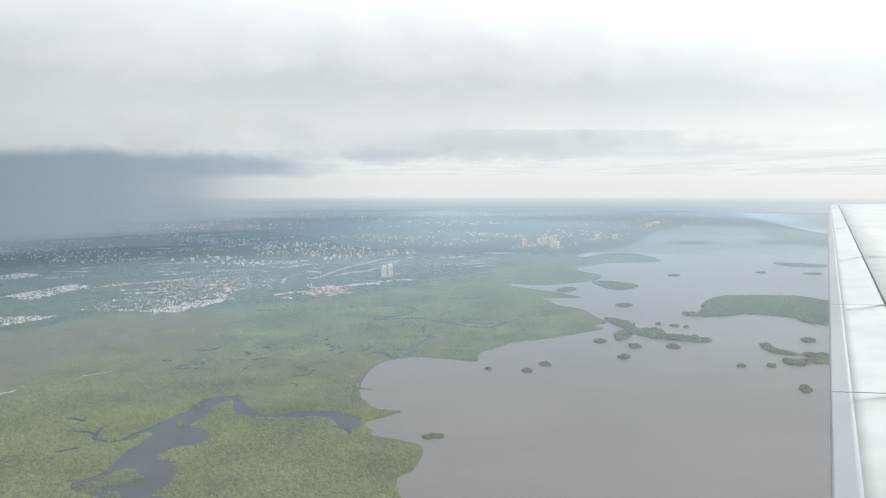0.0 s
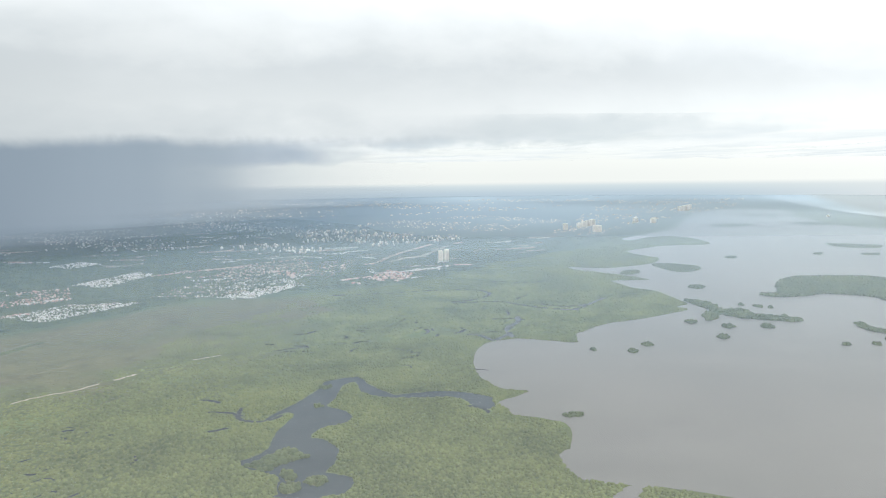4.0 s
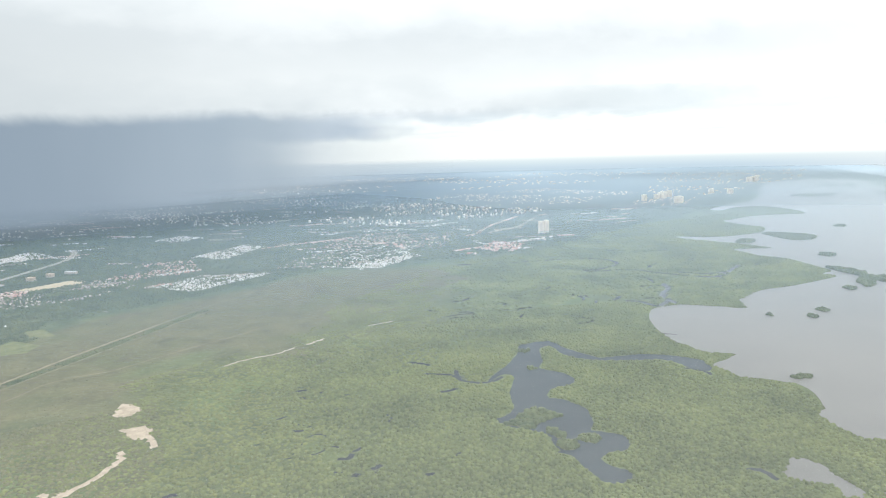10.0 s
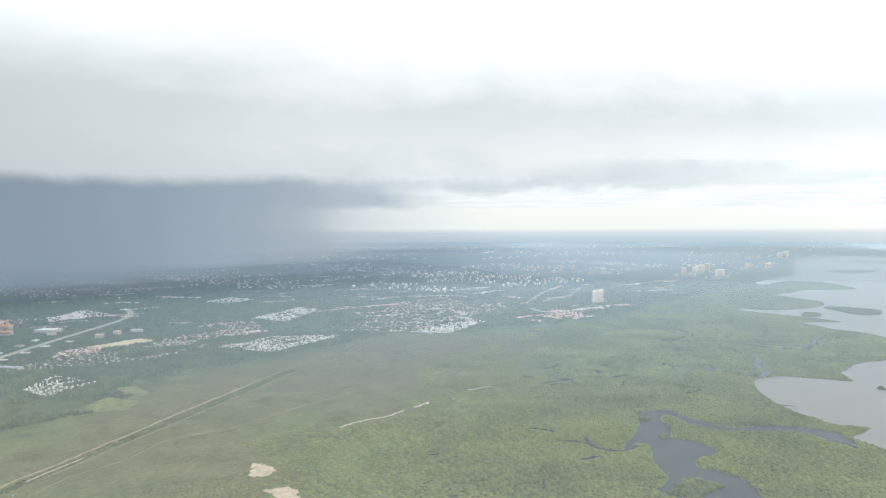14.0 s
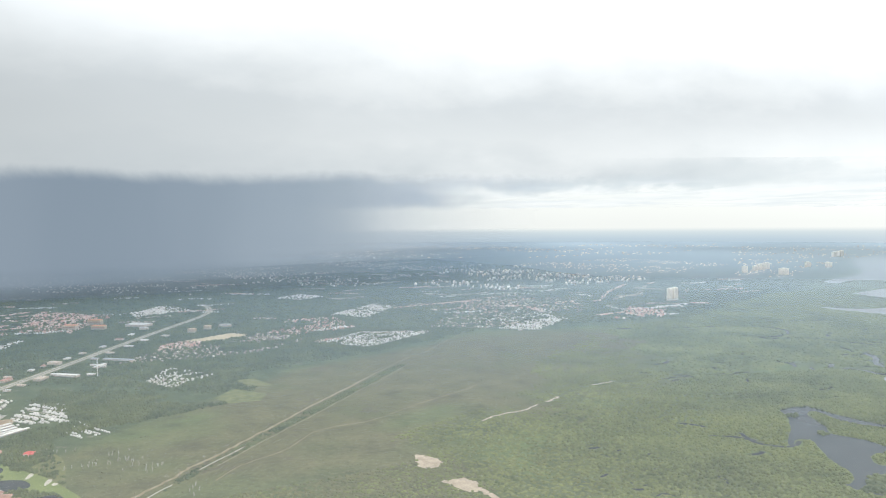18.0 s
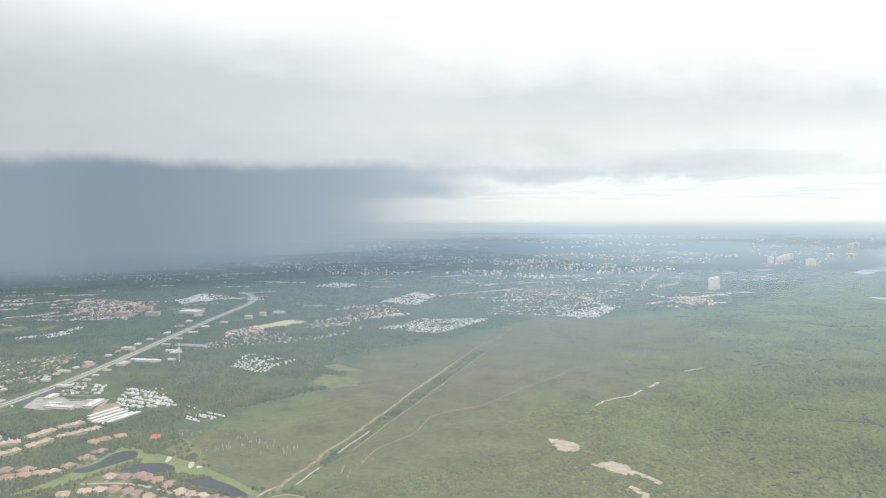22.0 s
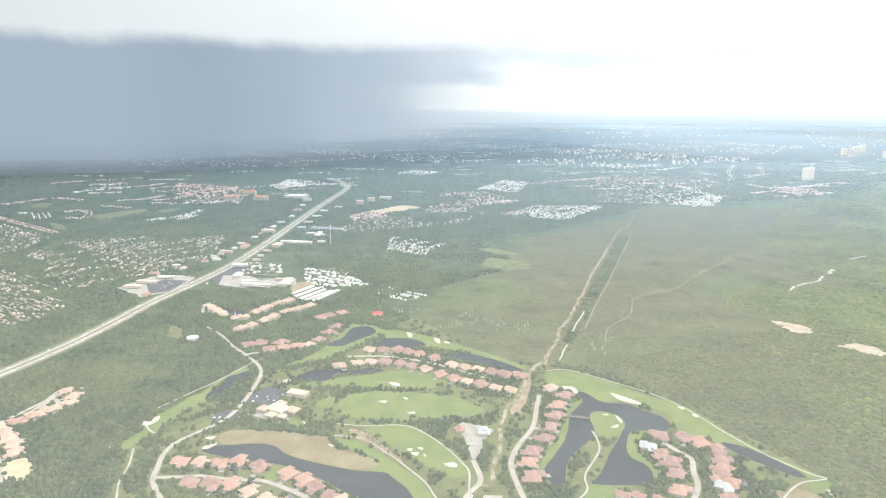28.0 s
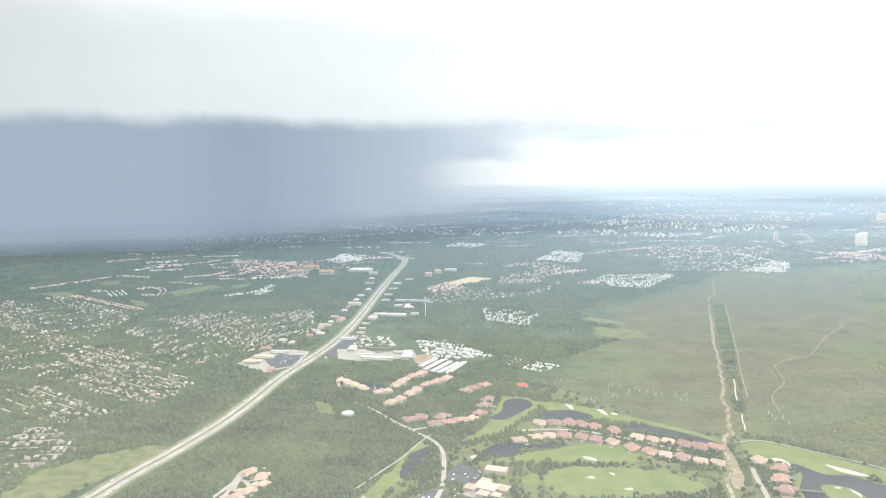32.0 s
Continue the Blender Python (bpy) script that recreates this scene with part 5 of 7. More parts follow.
def moved(me, x, y, turn=0.0):
    me.transform(pose(x, y, 0, 0, 0, turn))
    return me


def house_kind(roof, label, pool=False):
    """A single-storey stucco house with a hipped main roof, a garage wing, a patio roof and a drive."""
    ob = tagged(new("house", box("house", -1.65, 1.65, -1.05, 1.05, 0, 0.75, M_STUCCO)), label, "house", "houses of the golf estate")
    part("roof", hip("roof", 3.3, 2.1, 0.75, 0.8, roof), ob)
    part("garage_wing", moved(box("garage_wing", -0.7, 0.7, -0.7, 0.7, 0, 0.7, M_STUCCO), 0.85, -1.45), ob)
    part("garage_roof", moved(hip("garage_roof", 1.7, 1.45, 0.7, 0.55, roof), 0.85, -1.35, 90), ob)
    part("bay_wing", moved(box("bay_wing", -0.65, 0.65, -0.5, 0.5, 0, 0.68, M_STUCCO), -0.9, 1.2), ob)
    part("bay_roof", moved(hip("bay_roof", 1.4, 1.2, 0.68, 0.5, roof), -0.9, 1.1, 90), ob)
    part("garage_door", box("garage_door", 0.35, 1.35, -2.18, -2.155, 0.02, 0.5, M_WHITE), ob, "white panelled garage door")
    part("drive", box("drive", 0.3, 1.4, -3.3, -2.19, 0.10, 0.19, M_CONCRETE), ob, "pale paved drive")
    part("patio", box("patio", -0.1, 1.5, 1.06, 1.9, 0.05, 0.14, M_CONCRETE), ob, "paved patio")
    for u in (-1.3, -0.85):
        part("window", box("window", u - 0.16, u + 0.16, -1.085, -1.055, 0.25, 0.58, M_PANE), ob)
    part("entry", box("entry", -0.6, 0.0, -1.35, -1.06, 0.0, 0.8, M_STUCCO), ob)
    if pool:
        part("pool", box("pool", -1.5, -0.2, 1.95, 2.7, 0.05, 0.12, M_POND), ob, "small dark swimming pool")
        part("screen_cage", moved(hip("screen_cage", 1.9, 1.3, 0.55, 0.12, M_SCREEN, 0.02), -0.85, 2.3), ob, "dark screened pool cage")
        for a in (-1.75, 0.05):
            part("cage_post", box("cage_post", a - 0.04, a + 0.04, 2.86, 2.94, 0, 0.55, M_SCREEN), ob)
    for item in [ob] + list(ob.children):
        item.data.transform(Matrix.Diagonal((1.26, 1.26, 1.18, 1)))
    return ob


KINDS = [house_kind(M_TILE, "stucco house with a terracotta tiled hip roof"), house_kind(M_TILE_PALE, "stucco house with a pale clay tiled hip roof"),
         house_kind(M_TILE_DEEP, "stucco house with a dark rose tiled hip roof"), house_kind(M_TILE, "terracotta-roofed stucco house with a screened pool", True)]
GREY_HOUSE = house_kind(M_GREY_ROOF, "stucco house with a pale grey roof")
RED_HOUSE = house_kind(M_RED, "pavilion with a bright red metal roof")
rng_home = random.Random(5)
FIRST = {}


def put_home(kind, x, y, turn, size=1.0):
    if id(kind) not in FIRST:
        FIRST[id(kind)] = True
        kind.matrix_basis = pose(x, y, 0, 0, 0, turn) @ Matrix.Scale(size, 4)
    else:
        copy_thing(kind, pose(x, y, 0, 0, 0, turn) @ Matrix.Scale(size, 4))
    CLEAR.append([(x - 2.0, y - 2.1), (x + 2.0, y - 2.1), (x + 2.0, y + 2.1), (x - 2.0, y + 2.1)])


def home_row(spots, turn=0.0, pale=0.4, size=1.0):
    for i, (x, y) in enumerate(spots):
        ahead = spots[i + 1] if i + 1 < len(spots) and math.dist(spots[i + 1], (x, y)) < 9 else spots[i - 1]
        along = math.degrees(math.atan2(ahead[1] - y, ahead[0] - x))
        flip = 180 if rng_home.random() < 0.3 else 0
        put_home(KINDS[1] if rng_home.random() < pale else rng_home.choice((KINDS[0], KINDS[2], KINDS[2], KINDS[3])), x, y, along + turn + flip + rng_home.uniform(-8, 8), size * rng_home.uniform(0.93, 1.07))


home_row([(-519.6, 157.2), (-514.0, 157.2), (-509.1, 157.4), (-504.2, 158.6), (-497.9, 156.9), (-512.4, 147.3), (-506.8, 147.5), (-501.9, 147.8), (-496.3, 145.1), (-490.9, 142.4), (-486.8, 140.7), (-483.1, 136.8), (-478.4, 134.9), (-489.4, 154.3), (-484.2, 151.6), (-480.8, 148.9), (-476.1, 144.9), (-472.6, 143.4), (-467.4, 139.9), (-462.8, 137.8)], 0, 0.25, 1.0)
home_row([(-486.5, 245.2), (-481.1, 245.5), (-475.6, 245.9), (-471.6, 244.3), (-466.7, 242.7), (-460.2, 239.0), (-453.4, 233.1), (-448.6, 231.2), (-443.9, 229.8), (-439.0, 227.4), (-434.4, 226.1), (-429.1, 225.4), (-494.2, 228.0), (-488.2, 231.1), (-483.5, 233.0), (-478.3, 233.3), (-472.4, 232.6), (-467.7, 230.1), (-462.6, 228.2), (-456.8, 223.8), (-451.7, 220.5), (-447.1, 218.3), (-442.2, 216.6), (-437.3, 214.0), (-432.4, 212.9)], 0, 0.35, 1.0)
home_row([(-419.2, 215.5), (-414.5, 209.7), (-417.4, 202.1), (-418.7, 194.6), (-420.7, 186.9), (-422.8, 179.6), (-426.5, 171.8), (-427.8, 165.8), (-427.0, 158.6), (-390.2, 184.9), (-383.1, 184.5), (-379.2, 181.9), (-376.0, 177.7), (-391.7, 173.9), (-389.9, 169.9), (-390.1, 164.0), (-391.2, 156.1), (-376.4, 172.2), (-377.4, 167.6), (-378.9, 163.7), (-377.9, 160.4), (-379.8, 153.1), (-377.9, 149.2)], 0, 0.12, 1.04)
home_row([(-412.2, 142.9), (-408.6, 142.4), (-404.9, 141.9), (-400.9, 142.6), (-397.0, 143.0), (-393.5, 143.6), (-387.3, 141.5), (-382.8, 140.8), (-405.4, 152.8), (-401.6, 153.0), (-396.8, 151.4)], 0, 0.1, 0.74)
home_row([(-534.5, 245.5), (-530.7, 248.3), (-523.2, 249.4), (-525.2, 241.8), (-520.0, 243.9), (-515.7, 246.6), (-511.9, 248.8), (-509.4, 254.8), (-507.8, 263.8), (-505.9, 271.2), (-513.0, 286.4), (-508.1, 290.9), (-516.2, 283.0)], 0, 0.1)
home_row([(-577.5, 195.9), (-572.7, 192.8), (-570.6, 188.0), (-573.4, 183.4), (-575.9, 179.0), (-578.3, 174.4), (-581.0, 170.0), (-577.3, 167.6), (-573.2, 164.3), (-569.8, 161.1), (-566.2, 157.2), (-584.5, 157.4), (-586.0, 152.5), (-587.0, 147.4), (-578.6, 157.3), (-575.7, 154.0), (-572.1, 150.6)], 0, 0.6, 1.05)
for gx_, gy_ in [(-394.4, 178.1), (-379.6, 159.2), (-379.5, 143.2)]:
    put_home(GREY_HOUSE, gx_, gy_, rng_home.uniform(-20, 20))
put_home(RED_HOUSE, -492.0, 291.0, 20)


def block(a, b=None):
    """A long row of terraced villas: wall, roof and a porch for each bay."""
    (x0, y0), (x1, y1) = a if b is None else (a, b)
    L = math.dist((x0, y0), (x1, y1)) * 0.95
    ob = tagged(new("villa_terrace", box("villa_terrace", -L / 2, L / 2, -1.5, 1.5, 0, 1.2, M_STUCCO)), "long two-storey villa terrace with a clay tiled roof", "house", "villa terraces")
    bays = max(2, round(L / 3.0))
    for i in range(bays):
        u = -L / 2 + (i + 0.5) * L / bays
        step = 0.45 if i % 2 else -0.25
        part("wing", box("wing", u - L / bays * 0.36, u + L / bays * 0.36, step - 1.85, step + 1.85, 0, 1.05, M_STUCCO), ob)
        part("roof", moved(hip("roof", 3.9, L / bays * 0.72, 1.2 + 0.01 * (i % 2), 0.8, M_TILE_PALE), u, step, 90), ob)
        part("patio", box("patio", u - 0.7, u + 0.7, step - 2.6, step - 1.86, 0.1, 0.18, M_CONCRETE), ob, "pale paved patio")
    ob.matrix_basis = pose((x0 + x1) / 2, (y0 + y1) / 2, 0, 0, 0, math.degrees(math.atan2(y1 - y0, x1 - x0)))
    CLEAR.append([((x0 + x1) / 2 + dx, (y0 + y1) / 2 + dy) for dx, dy in ((-5, -5), (5, -5), (5, 5), (-5, 5))])


block([(-574.6, 295.5), (-558.4, 280.4)])
block([(-554.9, 276.6), (-547.7, 281.0)])
block([(-548.1, 284.3), (-543.8, 298.3)])
block([(-543.6, 299.2), (-536.6, 309.8)])
block([(-547.1, 261.5), (-540.7, 271.3)])
block([(-540.3, 272.9), (-536.1, 285.0)])
block([(-535.7, 286.7), (-523.7, 302.2)])


def shed(ends):
    """A storage shed: wall, shallow white metal roof and roller doors."""
    (x0, y0), (x1, y1) = ends
    L = math.dist((x0, y0), (x1, y1))
    ob = tagged(new("storage_shed", box("storage_shed", -L / 2, L / 2, -1.1, 1.1, 0, 0.7, M_STUCCO)), "long low storage shed with a white metal roof", "shed", "storage sheds")
    part("roof", mesh_from("roof", [(-L / 2, -1.3, 0.7), (L / 2, -1.3, 0.7), (L / 2, 0, 0.95), (-L / 2, 0, 0.95), (-L / 2, 1.3, 0.7), (L / 2, 1.3, 0.7)], [(0, 1, 2, 3), (3, 2, 5, 4)], M_WHITE), ob)
    for i in range(int(L / 2.4)):
        u = -L / 2 + 1.2 + 2.4 * i
        part("roller_door", box("roller_door", u - 0.6, u + 0.6, -1.13, -1.10, 0, 0.5, M_GREY_ROOF), ob)
    ob.matrix_basis = pose((x0 + x1) / 2, (y0 + y1) / 2, 0, 0, 0, math.degrees(math.atan2(y1 - y0, x1 - x0)))
    CLEAR.append([((x0 + x1) / 2 + dx, (y0 + y1) / 2 + dy) for dx, dy in ((-7, -10), (7, -10), (7, 10), (-7, 10))])


shed([(-537.8, 314.6), (-530.6, 332.7)])
shed([(-534.3, 310.9), (-526.7, 329.7)])
shed([(-530.9, 309.2), (-522.7, 327.8)])
shed([(-527.1, 307.6), (-519.6, 329.1)])
shed([(-540.6, 319.4), (-534.5, 335.7)])
HIGHWAY_LINE = spline(HIGHWAY, 12, False)
ROOFS = [(M_WHITE, "white flat-roofed commercial building beside the highway"), (M_TAN, "tan flat-roofed commercial building"),
         (M_DARKROOF, "grey flat-roofed commercial building"), (M_TILE, "commercial building with terracotta tiled roofs")]


def shop(x, y, L, W, H, kind):
    """A low commercial building: walls, parapet roof, canopy and roof plant."""
    roof, label = ROOFS[kind]
    if min(math.dist((x, y), p) for p in HIGHWAY_LINE) < 4.6 + W / 2:
        return
    ob = tagged(new("shop", box("shop", -L / 2, L / 2, -W / 2, W / 2, 0, H, M_STUCCO)), label, "building", "shops along the highway")
    if kind == 3:
        for i in range(2):
            part("roof", moved(hip("roof", L * 0.48, W, H, 0.9, roof), (i - 0.5) * L * 0.5, 0), ob)
    else:
        cap = part("roof", box("roof", -L / 2 - 0.1, L / 2 + 0.1, -W / 2 - 0.1, W / 2 + 0.1, H, H + 0.12, roof), ob)
        for i in range(max(1, int(L / 5))):
            u = -L / 2 + 2 + 5 * i
            part("roof_plant", box("roof_plant", u - 0.3, u + 0.3, -0.3, 0.3, H + 0.12, H + 0.45, M_STEEL), cap)
    part("canopy", box("canopy", -L * 0.4, L * 0.4, -W / 2 - 0.9, -W / 2 - 0.01, H * 0.55, H * 0.62, roof), ob)
    ob.matrix_basis = pose(x, y, 0, 0, 0, rng_home.choice((2, 92, -6)) if L < 15 else -8)
    CLEAR.append([(x + dx * (L / 2 + 2), y + dy * (W / 2 + 4)) for dx, dy in ((-1, -1), (1, -1), (1, 1), (-1, 1))])


shop(-609.6, 388.4, 5, 2.5, 1.4, 0)
shop(-589.7, 375.5, 9, 3, 1.4, 0)
shop(-582.0, 352.5, 9, 3.5, 1.5, 0)
shop(-564.5, 332.7, 16, 3, 1.6, 0)
shop(-550.4, 340.3, 14, 4, 1.6, 0)
shop(-575.9, 446.2, 18, 4, 1.5, 0)
shop(-570.9, 476.9, 14, 3, 1.5, 0)
shop(-587.7, 436.0, 10, 5, 1.5, 1)
shop(-570.6, 501.7, 26, 3, 1.2, 2)
shop(-611.1, 484.9, 9, 5, 2, 1)
shop(-648.6, 675.7, 22, 14, 2.5, 0)
shop(-708.8, 653.9, 14, 6, 4, 3)
shop(-703.3, 688.1, 14, 6, 4.5, 3)
shop(-677.9, 652.6, 14, 5, 4, 3)
shop(-574.7, 638.3, 7, 5, 3.5, 1)
shop(-567.7, 658.2, 6, 5, 3.5, 1)
shop(-556.6, 675.4, 12, 4, 2.5, 0)
shop(-602.5, 331.3, 10, 4, 1.8, 3)
shop(-606.7, 322.5, 8, 3, 1.8, 1)
shop(-613.1, 411.6, 8, 3, 1.4, 1)
shop(-607.7, 429.2, 9, 4, 1.5, 3)
shop(-631.0, 652.7, 8, 4, 2.2, 0)
shop(-623.9, 333.0, 11, 3, 1.4, 1)
shop(-619.1, 343.8, 9, 2.5, 1.4, 0)
shop(-626.5, 324.1, 9, 4, 1.2, 1)
shop(-611.9, 310.1, 4, 2.5, 1.2, 3)
for sx_, sy_, L_, W_, k_ in [(-578.0, 482.1, 8, 3, 0), (-568.4, 476.7, 6, 3, 0), (-586.8, 450.1, 9, 3.4, 0), (-561.8, 451.7, 7, 3, 0), (-586.0, 392.0, 6, 3, 1), (-587.5, 403.5, 5, 3, 0),
                             (-588.5, 418.0, 7, 3, 1), (-615.1, 384.2, 5, 3, 3), (-614.5, 397.0, 6, 2.6, 0), (-614.2, 405.5, 5, 3, 1), (-612.6, 423.1, 6, 3, 0), (-614.5, 440.0, 7, 3, 1),
                             (-613.5, 462.3, 6, 4, 0), (-614.1, 476.0, 5, 3, 3), (-614.5, 505.0, 8, 4, 0), (-615.5, 526.6, 7, 4, 1), (-616.0, 556.0, 9, 4, 0), (-592.0, 505.0, 8, 4, 2),
                             (-594.0, 530.0, 9, 4, 1), (-595.0, 560.0, 10, 4, 0), (-597.0, 590.0, 9, 5, 0), (-622.0, 592.0, 10, 5, 3), (-626.0, 620.0, 9, 5, 0), (-590.0, 615.0, 9, 5, 1),
                             (-620.0, 366.0, 7, 3, 1), (-627.0, 372.0, 6, 2.6, 0), (-630.0, 352.0, 8, 3, 3), (-572.0, 341.0, 9, 3, 0), (-556.0, 347.0, 7, 3, 1)]:
    shop(sx_, sy_, L_ * 0.75, W_ * 0.75, 0.95, k_)
shop(-440.5, 182.2, 4.6, 2.6, 1.0, 2)
shop(-447.3, 182.9, 3, 1.6, 0.8, 3)
shop(-438.4, 144.4, 4.5, 2.2, 0.9, 2)


def estate(name, outline, along, across, turn, length, width, height, material, label, seed, keep=0.9, single=False, streets=True, clump=26, gaps=0.30):
    """Rows of homes on a street grid inside an outline."""
    xs, ys = [p[0] for p in outline], [p[1] for p in outline]
    cx, cy = sum(xs) / len(xs), sum(ys) / len(ys)
    reach = max(max(xs) - min(xs), max(ys) - min(ys))
    rng = np.random.default_rng(seed)
    wild = 0.2 if keep > 0.85 or single else 0.5
    gu, gv = np.meshgrid(np.arange(-reach, reach, along), np.arange(-reach, reach, across))
    gv = gv + np.where((np.round(gv / across) % 2) == 0, across * 0.18, -across * 0.18)
    gv = gv + np.round(np.sin(gu / 31.0 + seed)) * across * 0.8
    gu, gv = gu.ravel() + rng.uniform(-wild, wild, gu.size) * along, gv.ravel() + rng.uniform(-wild / 2, wild / 2, gv.size) * across
    bend = np.sin(gu / 23.0 + seed) * across * 0.35
    t = radians(turn)
    px, py = cx + gu * math.cos(t) - (gv + bend) * math.sin(t), cy + gu * math.sin(t) + (gv + bend) * math.cos(t)
    ok = inside(px, py, outline) & (rng.random(px.size) < keep) & (patchy(px, py, clump, seed * 1.7) > (0.0 if keep > 0.85 or single else gaps))
    for c in CLEAR_ROAD:
        ok &= ~inside(px, py, c)
    px, py = px[ok], py[ok]
    angle = np.full(len(px), t) + rng.normal(0, 0.12, len(px)) + np.where(rng.random(len(px)) < 0.3, np.pi / 2, 0)
    HOME_SPOTS.append(np.stack([px, py], -1))
    if streets:
        co, faces = [], []
        for v in np.arange(-reach, reach, across):
            k = round(v / across)
            if k % 2:
                continue
            us = np.arange(-reach, reach, 4.0)
            vs = v - across * 0.5 + np.sin(us / 23.0 + seed) * across * 0.35 + np.round(np.sin(us / 31.0 + seed)) * across * 0.8
            sx, sy = cx + us * math.cos(t) - vs * math.sin(t), cy + us * math.sin(t) + vs * math.cos(t)
            keep_ = inside(sx, sy, outline) & (patchy(sx, sy, 17, seed) > 0.45)
            HOME_SPOTS.append(np.stack([sx[keep_], sy[keep_]], -1))
            HOME_SPOTS.append(np.stack([sx[keep_] + 2.2 * math.cos(t), sy[keep_] + 2.2 * math.sin(t)], -1))
            for a in range(len(us) - 1):
                if keep_[a] and keep_[a + 1]:
                    m = len(co)
                    for q in (a, a + 1):
                        for w in (-0.38, 0.38):
                            co.append((sx[q] - w * math.sin(t), sy[q] + w * math.cos(t), 0.1))
                    faces.append((m, m + 2, m + 3, m + 1))
        if faces:
            tagged(new("road_streets", big_mesh("road_streets", np.array(co), np.array(faces), M_STREET, False)), "pale suburban streets between rows of homes", "road", "", "structure")
    if single:
        me = homes_mesh("home", np.zeros(1), np.zeros(1), np.zeros(1), length, width, height, material, seed)
        for x, y, a in zip(px, py, angle):
            ob = tagged(new(name, me), label, "house", "homes of the trailer park")
            ob.matrix_basis = pose(x, y, 0, 0, 0, math.degrees(a))
        return
    tagged(new(name, homes_mesh(name, px, py, angle, length, width, height, material, seed)), label, "houses", "", "stuff")


CLEAR_ROAD = [c for c in CLEAR if len(c) == 4]
WHITE_LABEL = "dense rows of white-roofed mobile homes"
estate("mobile_home", [(-551.1, 377.1), (-529.7, 373.8), (-506.7, 341.3), (-537.5, 331.1)], 2.2, 3.0, -20, 1.5, 0.8, 0.55, M_WHITE, "white mobile home under trees", 21, 0.75, True)
estate("mobile_home", [(-500.9, 341.5), (-473.5, 325.7), (-482.3, 311.6), (-500.7, 322.4)], 2.2, 3.0, -25, 1.5, 0.8, 0.55, M_WHITE, "white mobile home under trees", 22, 0.8, True)
estate("mobile_homes", [(-470, 766), (-438, 872), (-406, 848), (-422, 747)], 2.3, 2.9, -15, 1.4, 0.8, 0.7, M_WHITE_HOMES, WHITE_LABEL, 23, 0.84, clump=7, gaps=0.22)
estate("mobile_homes", [(-434.9, 587.4), (-407.8, 645.6), (-340.0, 650.2), (-386.8, 563.2)], 2.2, 2.8, -22, 1.35, 0.8, 0.65, M_WHITE_HOMES, WHITE_LABEL, 24, 0.84, clump=7, gaps=0.24)
estate("mobile_homes", [(-518.3, 477.2), (-475.5, 455.5), (-486.0, 415.7), (-512.0, 432.0)], 2.1, 3, -20, 1.3, 0.71, 0.6, M_WHITE_HOMES, WHITE_LABEL, 25, 0.8, clump=6, gaps=0.3)
estate("mobile_homes", [(-717, 774), (-691, 810), (-664, 779), (-688, 741)], 2.5, 3.3, -20, 1.75, 1.05, 0.9, M_WHITE_HOMES, WHITE_LABEL, 26, 0.84, clump=7, gaps=0.22)
estate("mobile_homes", [(-706, 779), (-710, 847), (-656, 809), (-674, 760)], 2.5, 3.3, -20, 1.75, 1.05, 0.9, M_WHITE_HOMES, WHITE_LABEL, 27, 0.84, clump=7, gaps=0.22)
estate("mobile_homes", [(-588, 934), (-571, 989), (-526, 959), (-550, 914)], 2.7, 3.7, -20, 1.75, 1.05, 0.9, M_WHITE_HOMES, WHITE_LABEL, 28, 0.8, clump=7, gaps=0.26)
MIXED = "small suburban homes with pale and brown roofs among trees"
WEST = [
    ([(-721.8, 272.1), (-709.5, 281.3), (-658.9, 252.8), (-652.6, 246.3), (-669.4, 232.6), (-689.6, 240.9), (-704.3, 250.2)], -31, 0.75),
    ([(-740.6, 303.2), (-736.5, 356.1), (-689.4, 338.8), (-657.0, 312.3), (-635.4, 285.1), (-637.2, 272.6), (-646.7, 257.0), (-663.0, 263.4), (-696.2, 281.9)], -31, 0.8),
    ([(-735.7, 389.2), (-734.8, 428.4), (-700.3, 459.7), (-659.1, 450.3), (-637.0, 472.2), (-616.9, 405.4), (-626.3, 357.2), (-642.5, 340.8), (-653.7, 317.7), (-686.2, 338.9), (-707.3, 371.2)], 88, 0.82),
    ([(-900, 490), (-867.3, 517.7), (-792.2, 468.7), (-758.0, 447.7), (-748.0, 409.7), (-745.4, 369.8), (-764.5, 376.5), (-791.6, 383.2), (-822.8, 398.6)], 20, 0.6),
    ([(-860, 380), (-760, 380), (-742, 360), (-745, 290), (-800, 260), (-880, 300)], 60, 0.6),
]
for i, (zone_, turn_, keep_) in enumerate(WEST):
    estate("homes_west", zone_, 1.8, 3.3, turn_, 1.35, 0.85, 0.55, M_MIXED_HOMES, MIXED, 31 + 7 * i, keep_ * 0.85, clump=8, gaps=0.40)


